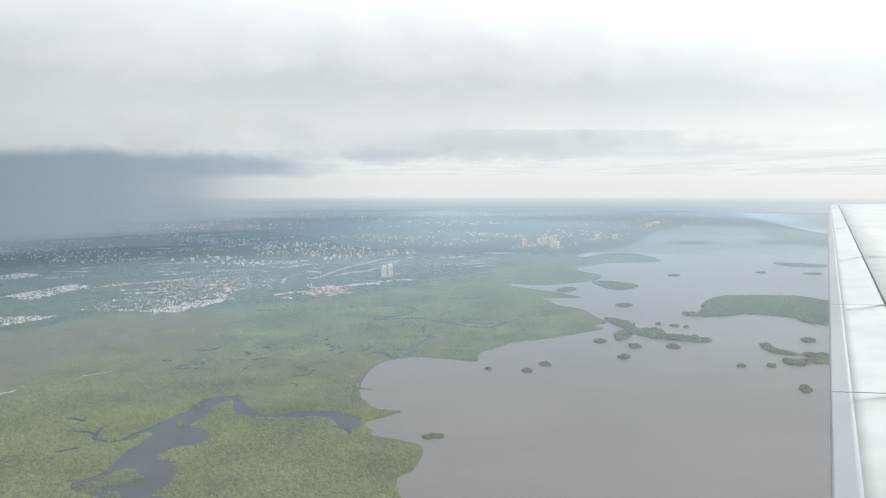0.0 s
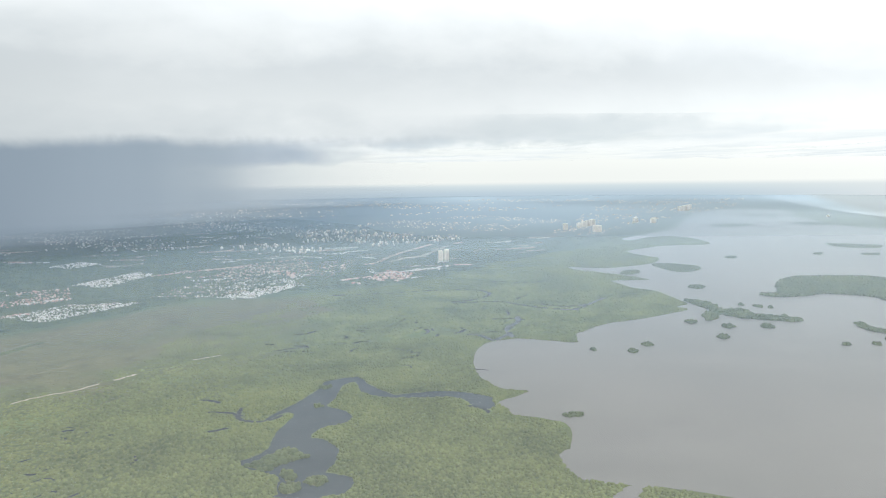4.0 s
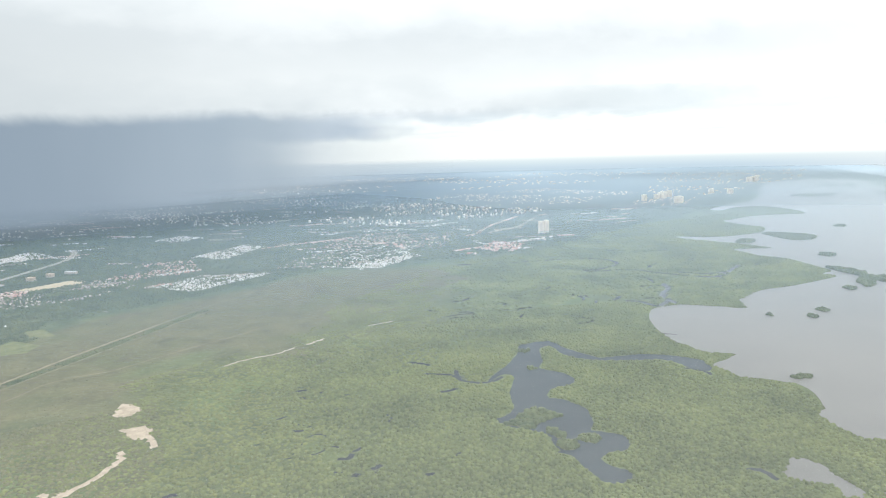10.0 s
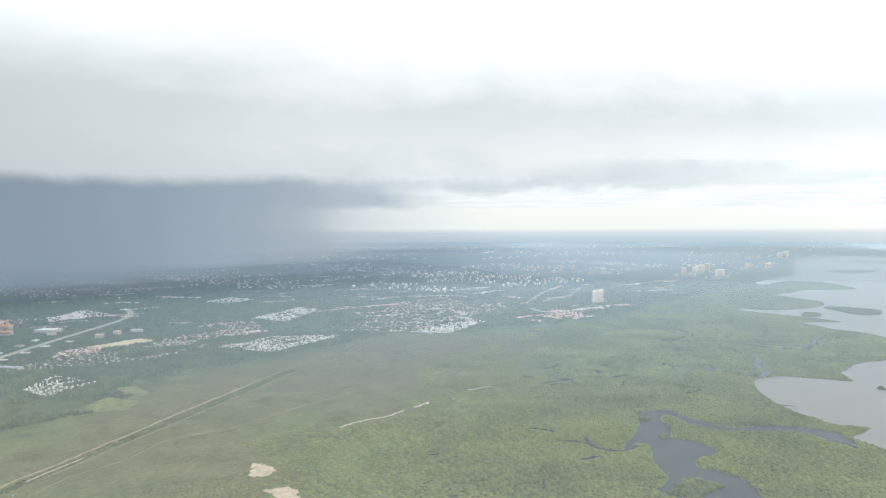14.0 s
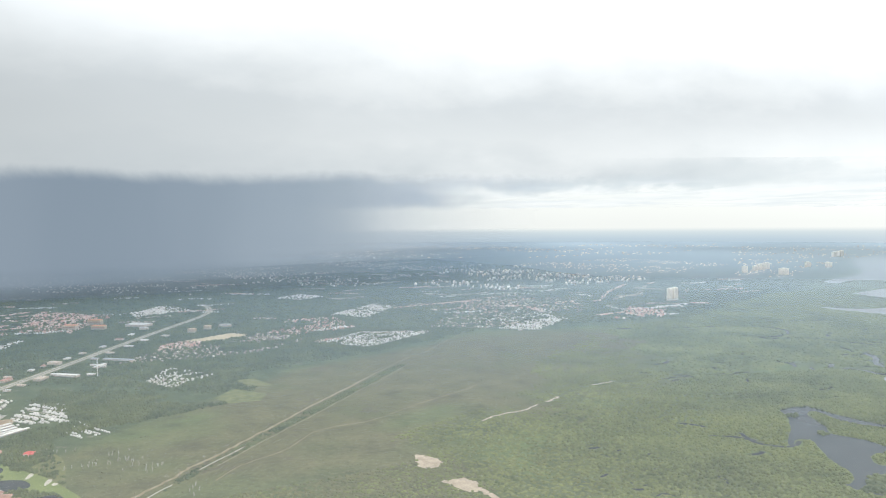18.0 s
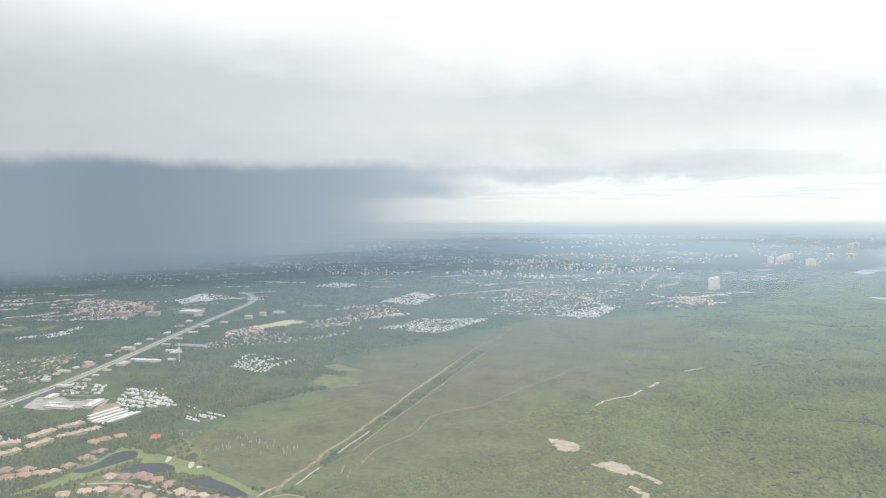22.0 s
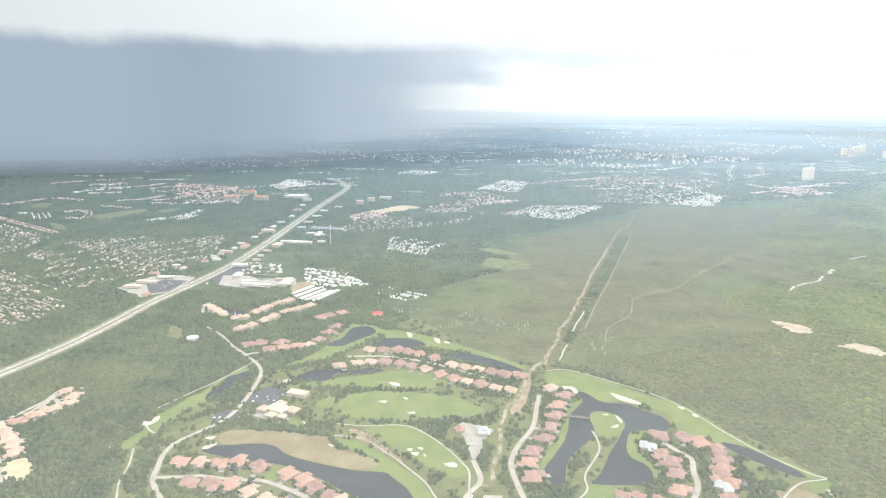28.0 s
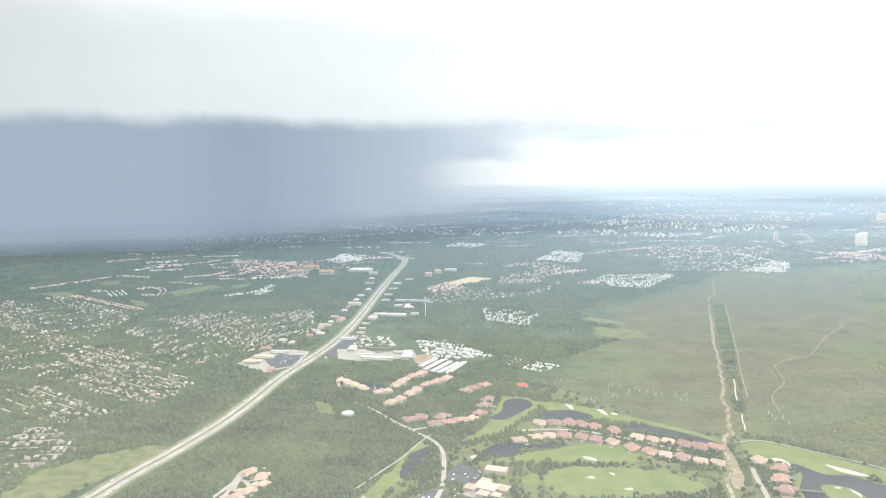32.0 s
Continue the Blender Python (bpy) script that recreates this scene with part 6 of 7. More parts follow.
def home_line(points, material, label, seed, gap=2.3, both=True):
    """Homes along both sides of a curving street."""
    line = [Vector(p) for p in spline(points, 8, False)]
    rng = np.random.default_rng(seed)
    px, py, an, left = [], [], [], 0.0
    for a, b in zip(line, line[1:]):
        d = b - a
        while left < d.length:
            p, n = a + d.normalized() * left, Vector((-d.y, d.x)).normalized()
            for s in ((-1.9, 1.9) if both else (0,)):
                if rng.random() < 0.88:
                    px.append(p.x + n.x * s), py.append(p.y + n.y * s), an.append(math.atan2(d.y, d.x) + rng.normal(0, 0.1))
            left += gap * rng.uniform(0.8, 1.3)
        left -= d.length
    px, py = np.array(px), np.array(py)
    HOME_SPOTS.append(np.stack([px, py], -1))
    tagged(new("homes_row", homes_mesh("homes_row", px, py, np.array(an), 1.9, 1.15, 0.75, material, seed)), label, "houses", "", "stuff")
    ribbon("road_row", points, 0.6, 0.1, M_STREET, "narrow street between two rows of homes", "road")


TILE_ROWS = [[(-920.5, 559.0), (-910.8, 578.0), (-898.3, 608.4), (-885.2, 637.6), (-848.6, 625.9)], [(-854.2, 520.8), (-813.6, 493.6), (-787.5, 477.4), (-763.6, 461.2)], [(-818.3, 555.7), (-813.5, 564.6), (-795.4, 553.5), (-784.2, 529.3), (-788.5, 522.8), (-798.7, 528.5)], [(-831, 726), (-813, 751), (-782, 767)], [(-779.9, 635.5), (-765.1, 652.2), (-763, 702)], [(-778.8, 682.7), (-765, 723), (-738, 747)], [(-972, 760), (-945, 794), (-899, 831)], [(-917, 747), (-889, 779)], [(-874.8, 678.6), (-842.7, 693.1)], [(-755.3, 691.5), (-745, 718), (-740, 753)], [(-892, 724), (-854, 743), (-842, 781)], [(-814.3, 627.6), (-791.7, 646.4), (-789.9, 670.1)]]
for i, row in enumerate(TILE_ROWS):
    home_line(row, M_RED_HOMES, "curving row of homes with terracotta roofs", 210 + i)
WHITE_ROWS = [[(-836.6, 541.1), (-818.0, 518.1)], [(-830.9, 546.3), (-811.9, 523.2)], [(-853.0, 545.1), (-841.2, 542.4)], [(-725.3, 523.3), (-713.2, 536.3), (-707.5, 548.1), (-706.5, 579.3)], [(-702.1, 529.3), (-698.7, 553.4)], [(-878, 813), (-837, 822)]]
for i, row in enumerate(WHITE_ROWS):
    home_line(row, M_WHITE_HOMES, "short row of white-roofed homes", 240 + i, 2.4)


rng_row = random.Random(77)
ROW_KINDS = [(M_RED_HOMES, "distant row of homes with terracotta roofs"), (M_WHITE_HOMES, "distant row of homes with white roofs"), (M_MIXED_HOMES, "distant row of homes with mixed roofs")]
made = 0
while made < 130:
    cx, cy = rng_row.uniform(-1000, 200), rng_row.uniform(580, 1500)
    if nearness(np.array([cx]), np.array([cy]), TOWN)[0] < 20:
        continue
    a, run = radians(rng_row.gauss(20, 25)), rng_row.uniform(18, 60)
    bow = rng_row.uniform(-0.25, 0.25) * run
    row = [(cx + math.cos(a) * run * u - math.sin(a) * bow * (1 - 4 * u * u), cy + math.sin(a) * run * u + math.cos(a) * bow * (1 - 4 * u * u)) for u in (-0.5, -0.2, 0.15, 0.5)]
    kind = rng_row.choice((0, 1, 1, 2, 2))
    home_line(row, ROW_KINDS[kind][0], ROW_KINDS[kind][1], 300 + made, 2.9)
    made += 1


def far_green(outline):
    flat("far_fairway", outline, 0.06, M_ROUGH, "distant golf fairway between the estates", "lawn", "structure", 5, 0.5)
    CLEAR.append(outline)


NORTH_ROWS = [[(-63, 1158), (-118, 1010), (-135, 930), (-150, 905)], [(-36, 1130), (-70, 1010), (-104, 960), (-120, 930)], [(-140, 856), (-125, 820), (-70, 850), (-40, 880)], [(-165, 770), (-135, 790), (-118, 760)], [(-275, 1115), (-240, 1085), (-196, 1110)], [(-299, 988), (-260, 1010), (-222, 992)], [(-405, 830), (-350, 880), (-308, 912)], [(-385, 1000), (-330, 985), (-290, 1025)]]
for i, row in enumerate(NORTH_ROWS):
    home_line(row, (M_RED_HOMES, M_MIXED_HOMES, M_WHITE_HOMES)[i % 3], "curving street of distant homes among trees", 470 + i)
far_green([(-895.5, 534.6), (-876.6, 543.8), (-833.3, 506.8), (-859.6, 509.7)])
far_green([(-795.4, 501.6), (-783.6, 499.4), (-764.3, 476.2), (-772.3, 473.1)])
far_green([(-786.5, 540.5), (-775.5, 566.6), (-761.8, 585.6), (-747.4, 568.0), (-757.0, 542.1), (-765.6, 518.0)])
far_green([(-746.1, 577.3), (-728.9, 591.1), (-725.1, 569.2), (-734.3, 558.3)])
far_green([(-882.4, 599.1), (-867.5, 609.9), (-852.0, 581.0), (-867.1, 576.5)])
estate("homes_south", [(-678.3, 217.6), (-680.2, 237.6), (-644.2, 214.5), (-649.0, 195.5), (-650.8, 183.2)], 1.9, 3.4, 10, 1.45, 0.95, 0.6, M_MIXED_HOMES, MIXED, 33, 0.75, clump=11, gaps=0.34)
estate("homes_strip", [(-594.8, 328.5), (-599.5, 392.8), (-585.8, 393.3), (-566.1, 379.3), (-550.6, 341.7), (-583.3, 329.0)], 2.6, 4.0, 0, 1.6, 0.95, 0.7, M_WHITE_HOMES, "small white shops and homes beside the highway", 34, 0.55)
estate("homes_mid", [(-564.3, 487.4), (-548.8, 599.7), (-498.6, 635.8), (-448.9, 600.0), (-471.5, 539.1), (-531.9, 499.8)], 2.7, 4.4, -18, 1.6, 1.0, 0.7, M_MIXED_HOMES, MIXED, 35, 0.55)
estate("homes_site", [(-567.8, 563.6), (-549.0, 600.0), (-533.8, 563.9), (-559.9, 537.2)], 3.0, 4.5, 15, 2.4, 1.5, 0.9, M_RED_HOMES, "brown-roofed terraces beside a building site", 37, 0.85)
estate("homes_mid_far", [(-511, 722), (-462, 747), (-420.9, 675.6), (-452.6, 617.3), (-498.6, 635.8)], 2.9, 4.7, -18, 1.8, 1.1, 0.8, M_RED_HOMES, "tile-roofed homes in curving streets", 36, 0.5)
RED = "distant estate of homes with terracotta roofs"
estate("homes_red_west", [(-777.5, 632.4), (-828, 784), (-719, 748), (-688.5, 619.6)], 2.9, 6.0, 10, 1.9, 1.1, 0.8, M_RED_HOMES, RED, 41, 0.75)
estate("homes_north", [(-370, 847), (-257, 1004), (-222, 930), (-290, 768)], 3.2, 7.4, 25, 1.9, 1.1, 0.8, M_RED_HOMES, RED, 42, 0.5)
estate("homes_north_white", [(-278.8, 668.6), (-219, 765), (-200, 743), (-239.0, 660.5)], 2.5, 4.0, -10, 1.6, 0.95, 0.7, M_WHITE_HOMES, "white homes at the edge of the marsh", 43, 0.75)
estate("homes_north_mixed", [(-352.8, 670.8), (-285, 933), (-159, 960), (-180, 787), (-273.1, 668.4)], 3.4, 7.4, 15, 1.9, 1.1, 0.8, M_MIXED_HOMES, MIXED, 44, 0.5)
estate("homes_resort", [(-154, 741), (-115, 846), (-79, 807), (-109, 731)], 3.3, 6.7, 35, 2.7, 1.5, 1.2, M_RED_HOMES, "resort homes with red roofs in curving rows", 45, 0.85)
estate("homes_resort_row", [(-251, 830), (-176, 908), (-172, 854), (-226, 798)], 3.7, 8.9, 10, 2.9, 1.5, 1.2, M_RED_HOMES, "resort homes with red roofs in rows", 46, 0.7)
estate("homes_east", [(-279, 719), (-214, 826), (-212, 717), (-257.4, 654.0)], 2.7, 4.8, 20, 1.6, 0.95, 0.7, M_WHITE_HOMES, "white homes at the edge of the marsh", 47, 0.6)
estate("homes_street", [(-272, 828), (-246, 839), (-286.7, 674.3), (-298.3, 674.4)], 2.9, 6.0, 70, 1.6, 0.95, 0.7, M_WHITE_HOMES, "white homes along a straight street", 48, 0.7)
estate("homes_belt", [(-419, 1146), (-194, 1729), (81, 1949), (286, 1666), (-25, 1223), (-259, 1044)], 9.0, 18, 12, 3.4, 1.8, 2.5, M_WHITE_HOMES, "distant suburb roofs showing through trees", 51, 0.6, False, False, 38, 0.45)
estate("homes_belt_sea", [(123, 1210), (312, 1662), (370, 1464), (272, 1295)], 9.0, 18, 40, 3.4, 1.8, 2.5, M_WHITE_HOMES, "distant suburb roofs showing through trees", 52, 0.55, False, False, 38, 0.45)
estate("homes_far_belt", [(-700, 950), (-300, 1300), (100, 2000), (-900, 2000), (-1400, 1100)], 8.5, 17.0, 8, 3.0, 1.7, 1.5, M_WHITE_HOMES, "far suburb roofs showing through trees", 53, 0.5, False, False, 48, 0.5)
estate("homes_farthest", [(100, 2000), (900, 3200), (-1500, 3200), (-900, 2000)], 20.0, 38.0, 8, 6.0, 3.0, 3.0, M_WHITE_HOMES, "farthest suburb roofs showing through trees", 55, 0.5, False, False, 90, 0.5)
estate("homes_coast", [(320, 1420), (620, 1800), (960, 2250), (1300, 2900), (700, 2900), (300, 1700)], 17, 30, 50, 5.5, 2.8, 2.8, M_WHITE_HOMES, "far seaside homes showing through trees", 54, 0.5, False, False, 60, 0.45)


# ---------------------------------------------------------------- towers
def tower(x, y, H, W, D):
    """A condominium tower: shaft, balcony bands, window strips, penthouse and podium."""
    ob = tagged(new("condo_tower", box("condo_tower", -W / 2, W / 2, -D / 2, D / 2, 0, H, M_CONDO)), "tall cream condominium tower standing above the trees", "tower", "condominium towers")
    floors = max(6, int(H / 0.9))
    for i in range(1, floors):
        z = H * i / floors
        part("balcony_band", box("balcony_band", -W * 0.42, W * 0.42, -D / 2 - 0.35, -D / 2 - 0.01, z, z + H / floors * 0.5, M_CONDO), ob)
        part("window_strip", box("window_strip", -W * 0.34, W * 0.34, -D / 2 - 0.06, -D / 2 - 0.005, z + H / floors * 0.62, z + H / floors * 0.88, M_PANE), ob)
    for s in (-1, 1):
        part("wall_fin", box("wall_fin", s * W * 0.46 - W * 0.05, s * W * 0.46 + W * 0.05, -D / 2 - 0.5, D / 2 + 0.3, 0, H + 0.5, M_CONDO), ob)
    part("penthouse", box("penthouse", -W * 0.25, W * 0.25, -D * 0.25, D * 0.25, H, H + 1.2, M_CONDO), ob)
    part("podium", box("podium", -W * 0.9, W * 0.9, -D * 0.9, D * 0.9, 0, 0.9, M_TAN), ob)
    ob.matrix_basis = pose(x, y, 0, 0, 0, 12)


tower(-49, 921, 15.3, 5.4, 6.1)
tower(-41, 926, 16.2, 5.4, 6.2)
tower(216, 1393, 15.1, 8.1, 7.0)
tower(256, 1448, 12.0, 7.2, 7.2)
tower(268, 1462, 14.6, 6.1, 7.3)
tower(281, 1476, 14.7, 8.6, 7.4)
tower(296, 1491, 16.1, 8.7, 7.4)
tower(268, 1337, 14.5, 15.6, 7.8)
tower(414, 1567, 13.0, 9.1, 7.8)
tower(449, 1547, 12.9, 10.3, 7.7)
tower(676, 1997, 16.6, 8.3, 8.3)
tower(699, 2024, 16.8, 8.4, 8.4)
tower(709, 2024, 18.5, 8.4, 8.4)
tower(738, 2082, 17.3, 6.9, 8.7)
tower(914, 1648, 6.9, 4.1, 4.1)


# ---------------------------------------------------------------- clubhouse and small structures
def clubhouse(spots):
    """Clubhouse: a main hall, wings, each with its own hipped roof, and a porte-cochere."""
    (x, y), (x2, y2), *rest = spots
    ob = tagged(new("clubhouse", box("clubhouse", -3.2, 3.2, -2.2, 2.2, 0, 1.4, M_STUCCO)), "large cream clubhouse with pale tiled roofs beside a car park", "building")
    part("roof", hip("roof", 6.4, 4.4, 1.4, 1.1, M_TAN), ob, "bleached pale roof")
    for dx, dy, L, W in ((-4.0, -2.0, 3.4, 3.0), (4.2, 1.8, 3.6, 3.2), (1.0, -4.0, 3.0, 2.6), (-2.2, 3.6, 3.0, 2.4), (4.6, -3.2, 2.4, 2.0)):
        part("wing", moved(box("wing", -L / 2, L / 2, -W / 2, W / 2, 0, 1.1, M_STUCCO), dx, dy), ob)
        part("wing_roof", moved(hip("wing_roof", L, W, 1.1, 0.8, M_TILE_PALE if L > 3.2 else M_TAN), dx, dy), ob)
    part("terrace", box("terrace", -6.4, 6.6, -6.2, -1.8, 0.06, 0.18, M_CONCRETE), ob, "pale paved terrace")
    ob.matrix_basis = pose(x, y, 0, 0, 0, -25)
    CLEAR.append([(x - 7, y - 6), (x + 7, y - 6), (x + 7, y + 6), (x - 7, y + 6)])
    hall = tagged(new("golf_hall", box("golf_hall", -3.4, 3.4, -1.7, 1.7, 0, 1.3, M_STUCCO)), "cream hall with ribbed white roof beside the clubhouse", "building")
    for i in range(7):
        part("roof_bay", moved(hip("roof_bay", 3.6, 0.9, 1.3, 0.35, M_TAN, 0.04), -2.94 + 0.98 * i, 0, 90), hall)
    hall.matrix_basis = pose(x2, y2, 0, 0, 0, -14)
    CLEAR.append([(x2 - 4, y2 - 3), (x2 + 4, y2 - 3), (x2 + 4, y2 + 3), (x2 - 4, y2 + 3)])


clubhouse([(-504.1, 190.1), (-501.6, 202.3), (-503.6, 195.8), (-509.1, 192.0), (-505.3, 184.7)])


def drum(name, radius, z0, z1, material, sides=24, top=1.0):
    v = [(radius * k * math.cos(6.2832 * i / sides), radius * k * math.sin(6.2832 * i / sides), z) for z, k in ((z0, 1), (z1, top)) for i in range(sides)]
    f = [(i, (i + 1) % sides, sides + (i + 1) % sides, sides + i) for i in range(sides)] + [list(range(sides, 2 * sides)), list(range(sides))[::-1]]
    return mesh_from(name, v, f, material)


def tank(x, y):
    ob = tagged(new("water_tank", drum("water_tank", 2.3, 0, 1.5, M_WHITE)), "low round white water tank in the woods", "tank")
    part("tank_roof", drum("tank_roof", 2.4, 1.5, 1.8, M_WHITE, 24, 0.4), ob)
    part("hatch", drum("hatch", 0.3, 1.8, 1.95, M_STEEL, 10), ob)
    ob.matrix_basis = pose(x, y, 0)
    CLEAR.append([(x - 3, y - 3), (x + 3, y - 3), (x + 3, y + 3), (x - 3, y + 3)])


for tx, ty in [(-559.6, 249.7)]:
    tank(tx, ty)


def mast(x, y):
    ob = tagged(new("radio_mast", drum("radio_mast", 0.28, 0, 13, M_WHITE, 10, 0.6)), "tall white radio mast behind the shops", "mast")
    for z in (9.5, 11.5, 12.6):
        part("antenna_ring", drum("antenna_ring", 0.5, z, z + 0.5, M_STEEL, 10), ob)
    part("cabin", box("cabin", 0.8, 2.0, -0.6, 0.6, 0, 0.7, M_CONCRETE), ob)
    ob.matrix_basis = pose(x, y, 0)


for tx, ty in [(-553.7, 445.9)]:
    mast(tx, ty)


def footbridge(a, b):
    """A timber footbridge: deck, two rails and posts."""
    L = math.dist(a, b) + 1.5
    ob = tagged(new("footbridge", box("footbridge", -L / 2, L / 2, -0.4, 0.4, 0.45, 0.55, M_BARK)), "grey timber footbridge crossing the golf pond", "bridge")
    for s in (-0.42, 0.42):
        part("rail", box("rail", -L / 2, L / 2, s - 0.03, s + 0.03, 0.8, 0.86, M_BARK), ob)
        for i in range(int(L) + 1):
            u = -L / 2 + 0.05 + i * (L - 0.1) / int(L)
            part("post", box("post", u - 0.04, u + 0.04, s - 0.04, s + 0.04, 0.05, 0.8, M_BARK), ob)
    ob.matrix_basis = pose((a[0] + b[0]) / 2, (a[1] + b[1]) / 2, 0, 0, 0, math.degrees(math.atan2(b[1] - a[1], b[0] - a[0])))


footbridge(*[(-415.1, 195.2), (-409.4, 194.4)])


def fountain(x, y):
    ob = tagged(new("fountain", drum("fountain", 0.35, 0.10, 0.28, M_STEEL, 12)), "white fountain jet in the villa pond", "fountain")
    part("jet", drum("jet", 0.22, 0.28, 1.6, M_WHITE, 10, 0.25), ob)
    ob.matrix_basis = pose(x, y, 0)


fountain(-556.0, 284.5)


# ---------------------------------------------------------------- islets and vegetation
def islet(outline, material=M_WOOD):
    """A mangrove islet: a low muddy bank under a crown of leaves."""
    ob = flat("mangrove_islet", outline, 0.11, M_BROWN, "low islet covered in green mangroves", "islet", "", 5, 0.4)
    ob["group"] = "islets in the bay"
    xs, ys = [p[0] for p in outline], [p[1] for p in outline]
    size = max(max(xs) - min(xs), max(ys) - min(ys))
    step = 1.2 if size < 20 else 1.7 if size < 70 else 2.6
    px, py = spread(min(xs) - 1, max(xs) + 1, min(ys) - 1, max(ys) + 1, step, int(size * 10))
    ok = nearness(px, py, spline(outline, 3)) > -0.3
    canopy("canopy", px[ok], py[ok], np.full(ok.sum(), step * 0.85), np.full(ok.sum(), 1.5 if size < 70 else 2.0), material, "", seed=int(size * 7), parent=ob)


islet([(201.5, 685.1), (213.3, 694.8), (217.7, 684.3), (206.2, 671.5)])
islet([(222, 858), (242, 862), (270, 830), (251, 797), (230, 794), (222, 827)])
islet([(161, 788), (176, 810), (187, 800), (172, 778), (162, 779)])
islet([(137.6, 523.9), (143.1, 527.7), (145.9, 521.6), (139.1, 516.0)])
islet([(159.0, 505.6), (165.1, 511.0), (168.3, 503.3), (161.0, 498.2)])
islet([(187.6, 502.5), (194.8, 507.8), (196.5, 498.5), (189.2, 495.1)])
islet([(141.2, 473.1), (147.5, 477.8), (149.1, 471.1), (142.8, 465.0)])
islet([(81.8, 455.2), (86.9, 459.5), (88.9, 453.4), (83.8, 449.1)])
islet([(67.2, 438.4), (72.0, 442.4), (73.7, 436.7), (68.9, 432.8)])
islet([(251.6, 632.4), (265.9, 640.7), (274.3, 634.3), (277.5, 652.4), (297.3, 691.0), (321, 723), (350, 737), (400, 735), (426, 714), (430.1, 661.4), (415.1, 589.3), (398.3, 565.1), (357.0, 579.2), (346.8, 592.3), (345.8, 614.0), (312.1, 632.7), (285.4, 622.3), (263.0, 620.4)])
islet([(170.5, 610.7), (183.4, 604.8), (188.0, 586.6), (185.1, 565.0), (201.3, 566.6), (204.3, 541.8), (220.2, 534.7), (229.1, 526.0), (224.0, 516.2), (210.1, 520.8), (185.3, 534.1), (177.0, 551.7), (165.8, 530.8), (156.5, 527.1), (161.7, 547.9), (174.8, 563.1), (173.4, 579.8)])
islet([(261.4, 503.1), (269.4, 506.6), (264.4, 492.0), (274.2, 475.8), (265.5, 472.8), (257.4, 485.1)])
islet([(302.4, 520.9), (312.2, 526.6), (310.8, 516.5), (302.2, 511.0)])
islet([(252.1, 455.7), (260.5, 460.0), (265.4, 449.0), (257.1, 443.4), (251.9, 448.1)])
islet([(275.8, 474.1), (290.8, 476.8), (297.0, 466.6), (279.0, 464.1)])
islet([(267.5, 458.2), (285.0, 463.8), (297.1, 453.8), (276.9, 447.0)])
islet([(214.4, 443.7), (220.0, 446.4), (217.2, 440.7)])
islet([(234.6, 444.3), (240.7, 445.5), (236.9, 439.8)])
islet([(229.4, 394.6), (234.1, 396.7), (232.9, 387.5), (226.4, 383.3)])
islet([(208.0, 585.7), (212.7, 590.5), (211.1, 583.1)])
islet([(218.6, 580.3), (226.9, 582.4), (222.3, 572.8)])
islet([(228.1, 572.5), (232.5, 574.8), (229.2, 567.7)])
islet([(550, 1476), (594, 1505), (650, 1486), (606, 1442), (558, 1445)])
islet([(568, 1065), (591, 1056), (630, 1030), (604, 1001), (565, 1025)])
islet([(478, 944), (493, 950), (482, 932)])
islet([(537, 929), (564, 934), (551, 916)])
islet([(759, 1512), (816, 1509), (807, 1446), (746, 1449)])
islet([(785, 1832), (820, 1806), (792, 1761)])
islet([(825, 1782), (876, 1826), (816, 1716)])
islet([(342, 920), (361, 931), (350, 907)])
islet([(1.4, 321.7), (9.7, 322.9), (10.2, 319.9), (2.8, 318.7)])
islet([(43.7, 443.6), (46.9, 444.9), (45.7, 440.6)])
islet([(-140.5, 270.4), (-136.1, 275.0), (-129.2, 284.9), (-123.5, 285.9), (-121.0, 281.9), (-116.7, 277.9), (-125.9, 271.0), (-131.2, 264.8), (-135.6, 266.7)])
islet([(-124.2, 263.9), (-121.1, 263.8), (-117.1, 257.0), (-120.1, 254.5), (-122.2, 258.3)])
islet([(-121.2, 249.8), (-117.1, 252.8), (-114.6, 250.6), (-115.1, 245.1), (-119.5, 244.3)])
islet([(-113.5, 254.7), (-109.7, 257.2), (-104.8, 256.5), (-105.8, 251.3), (-109.8, 250.9)])
islet([(-125.3, 371.7), (-120.3, 374.7), (-122.3, 370.4)])
islet([(-123.5, 342.4), (-119.8, 341.2), (-122.3, 339.5)])


def free(px, py, margin=0.0, clear=True):
    ok = np.ones(len(px), bool)
    for w in WATERS + (CLEAR if clear else []):
        xs, ys = [p[0] for p in w], [p[1] for p in w]
        box_ = (px > min(xs) - 2) & (px < max(xs) + 2) & (py > min(ys) - 2) & (py < max(ys) + 2) & ok
        if box_.any():
            idx = np.nonzero(box_)[0]
            ok[idx[nearness(px[idx], py[idx], w) > (-0.75 if len(w) > 20 else 0.0)]] = False
    return ok


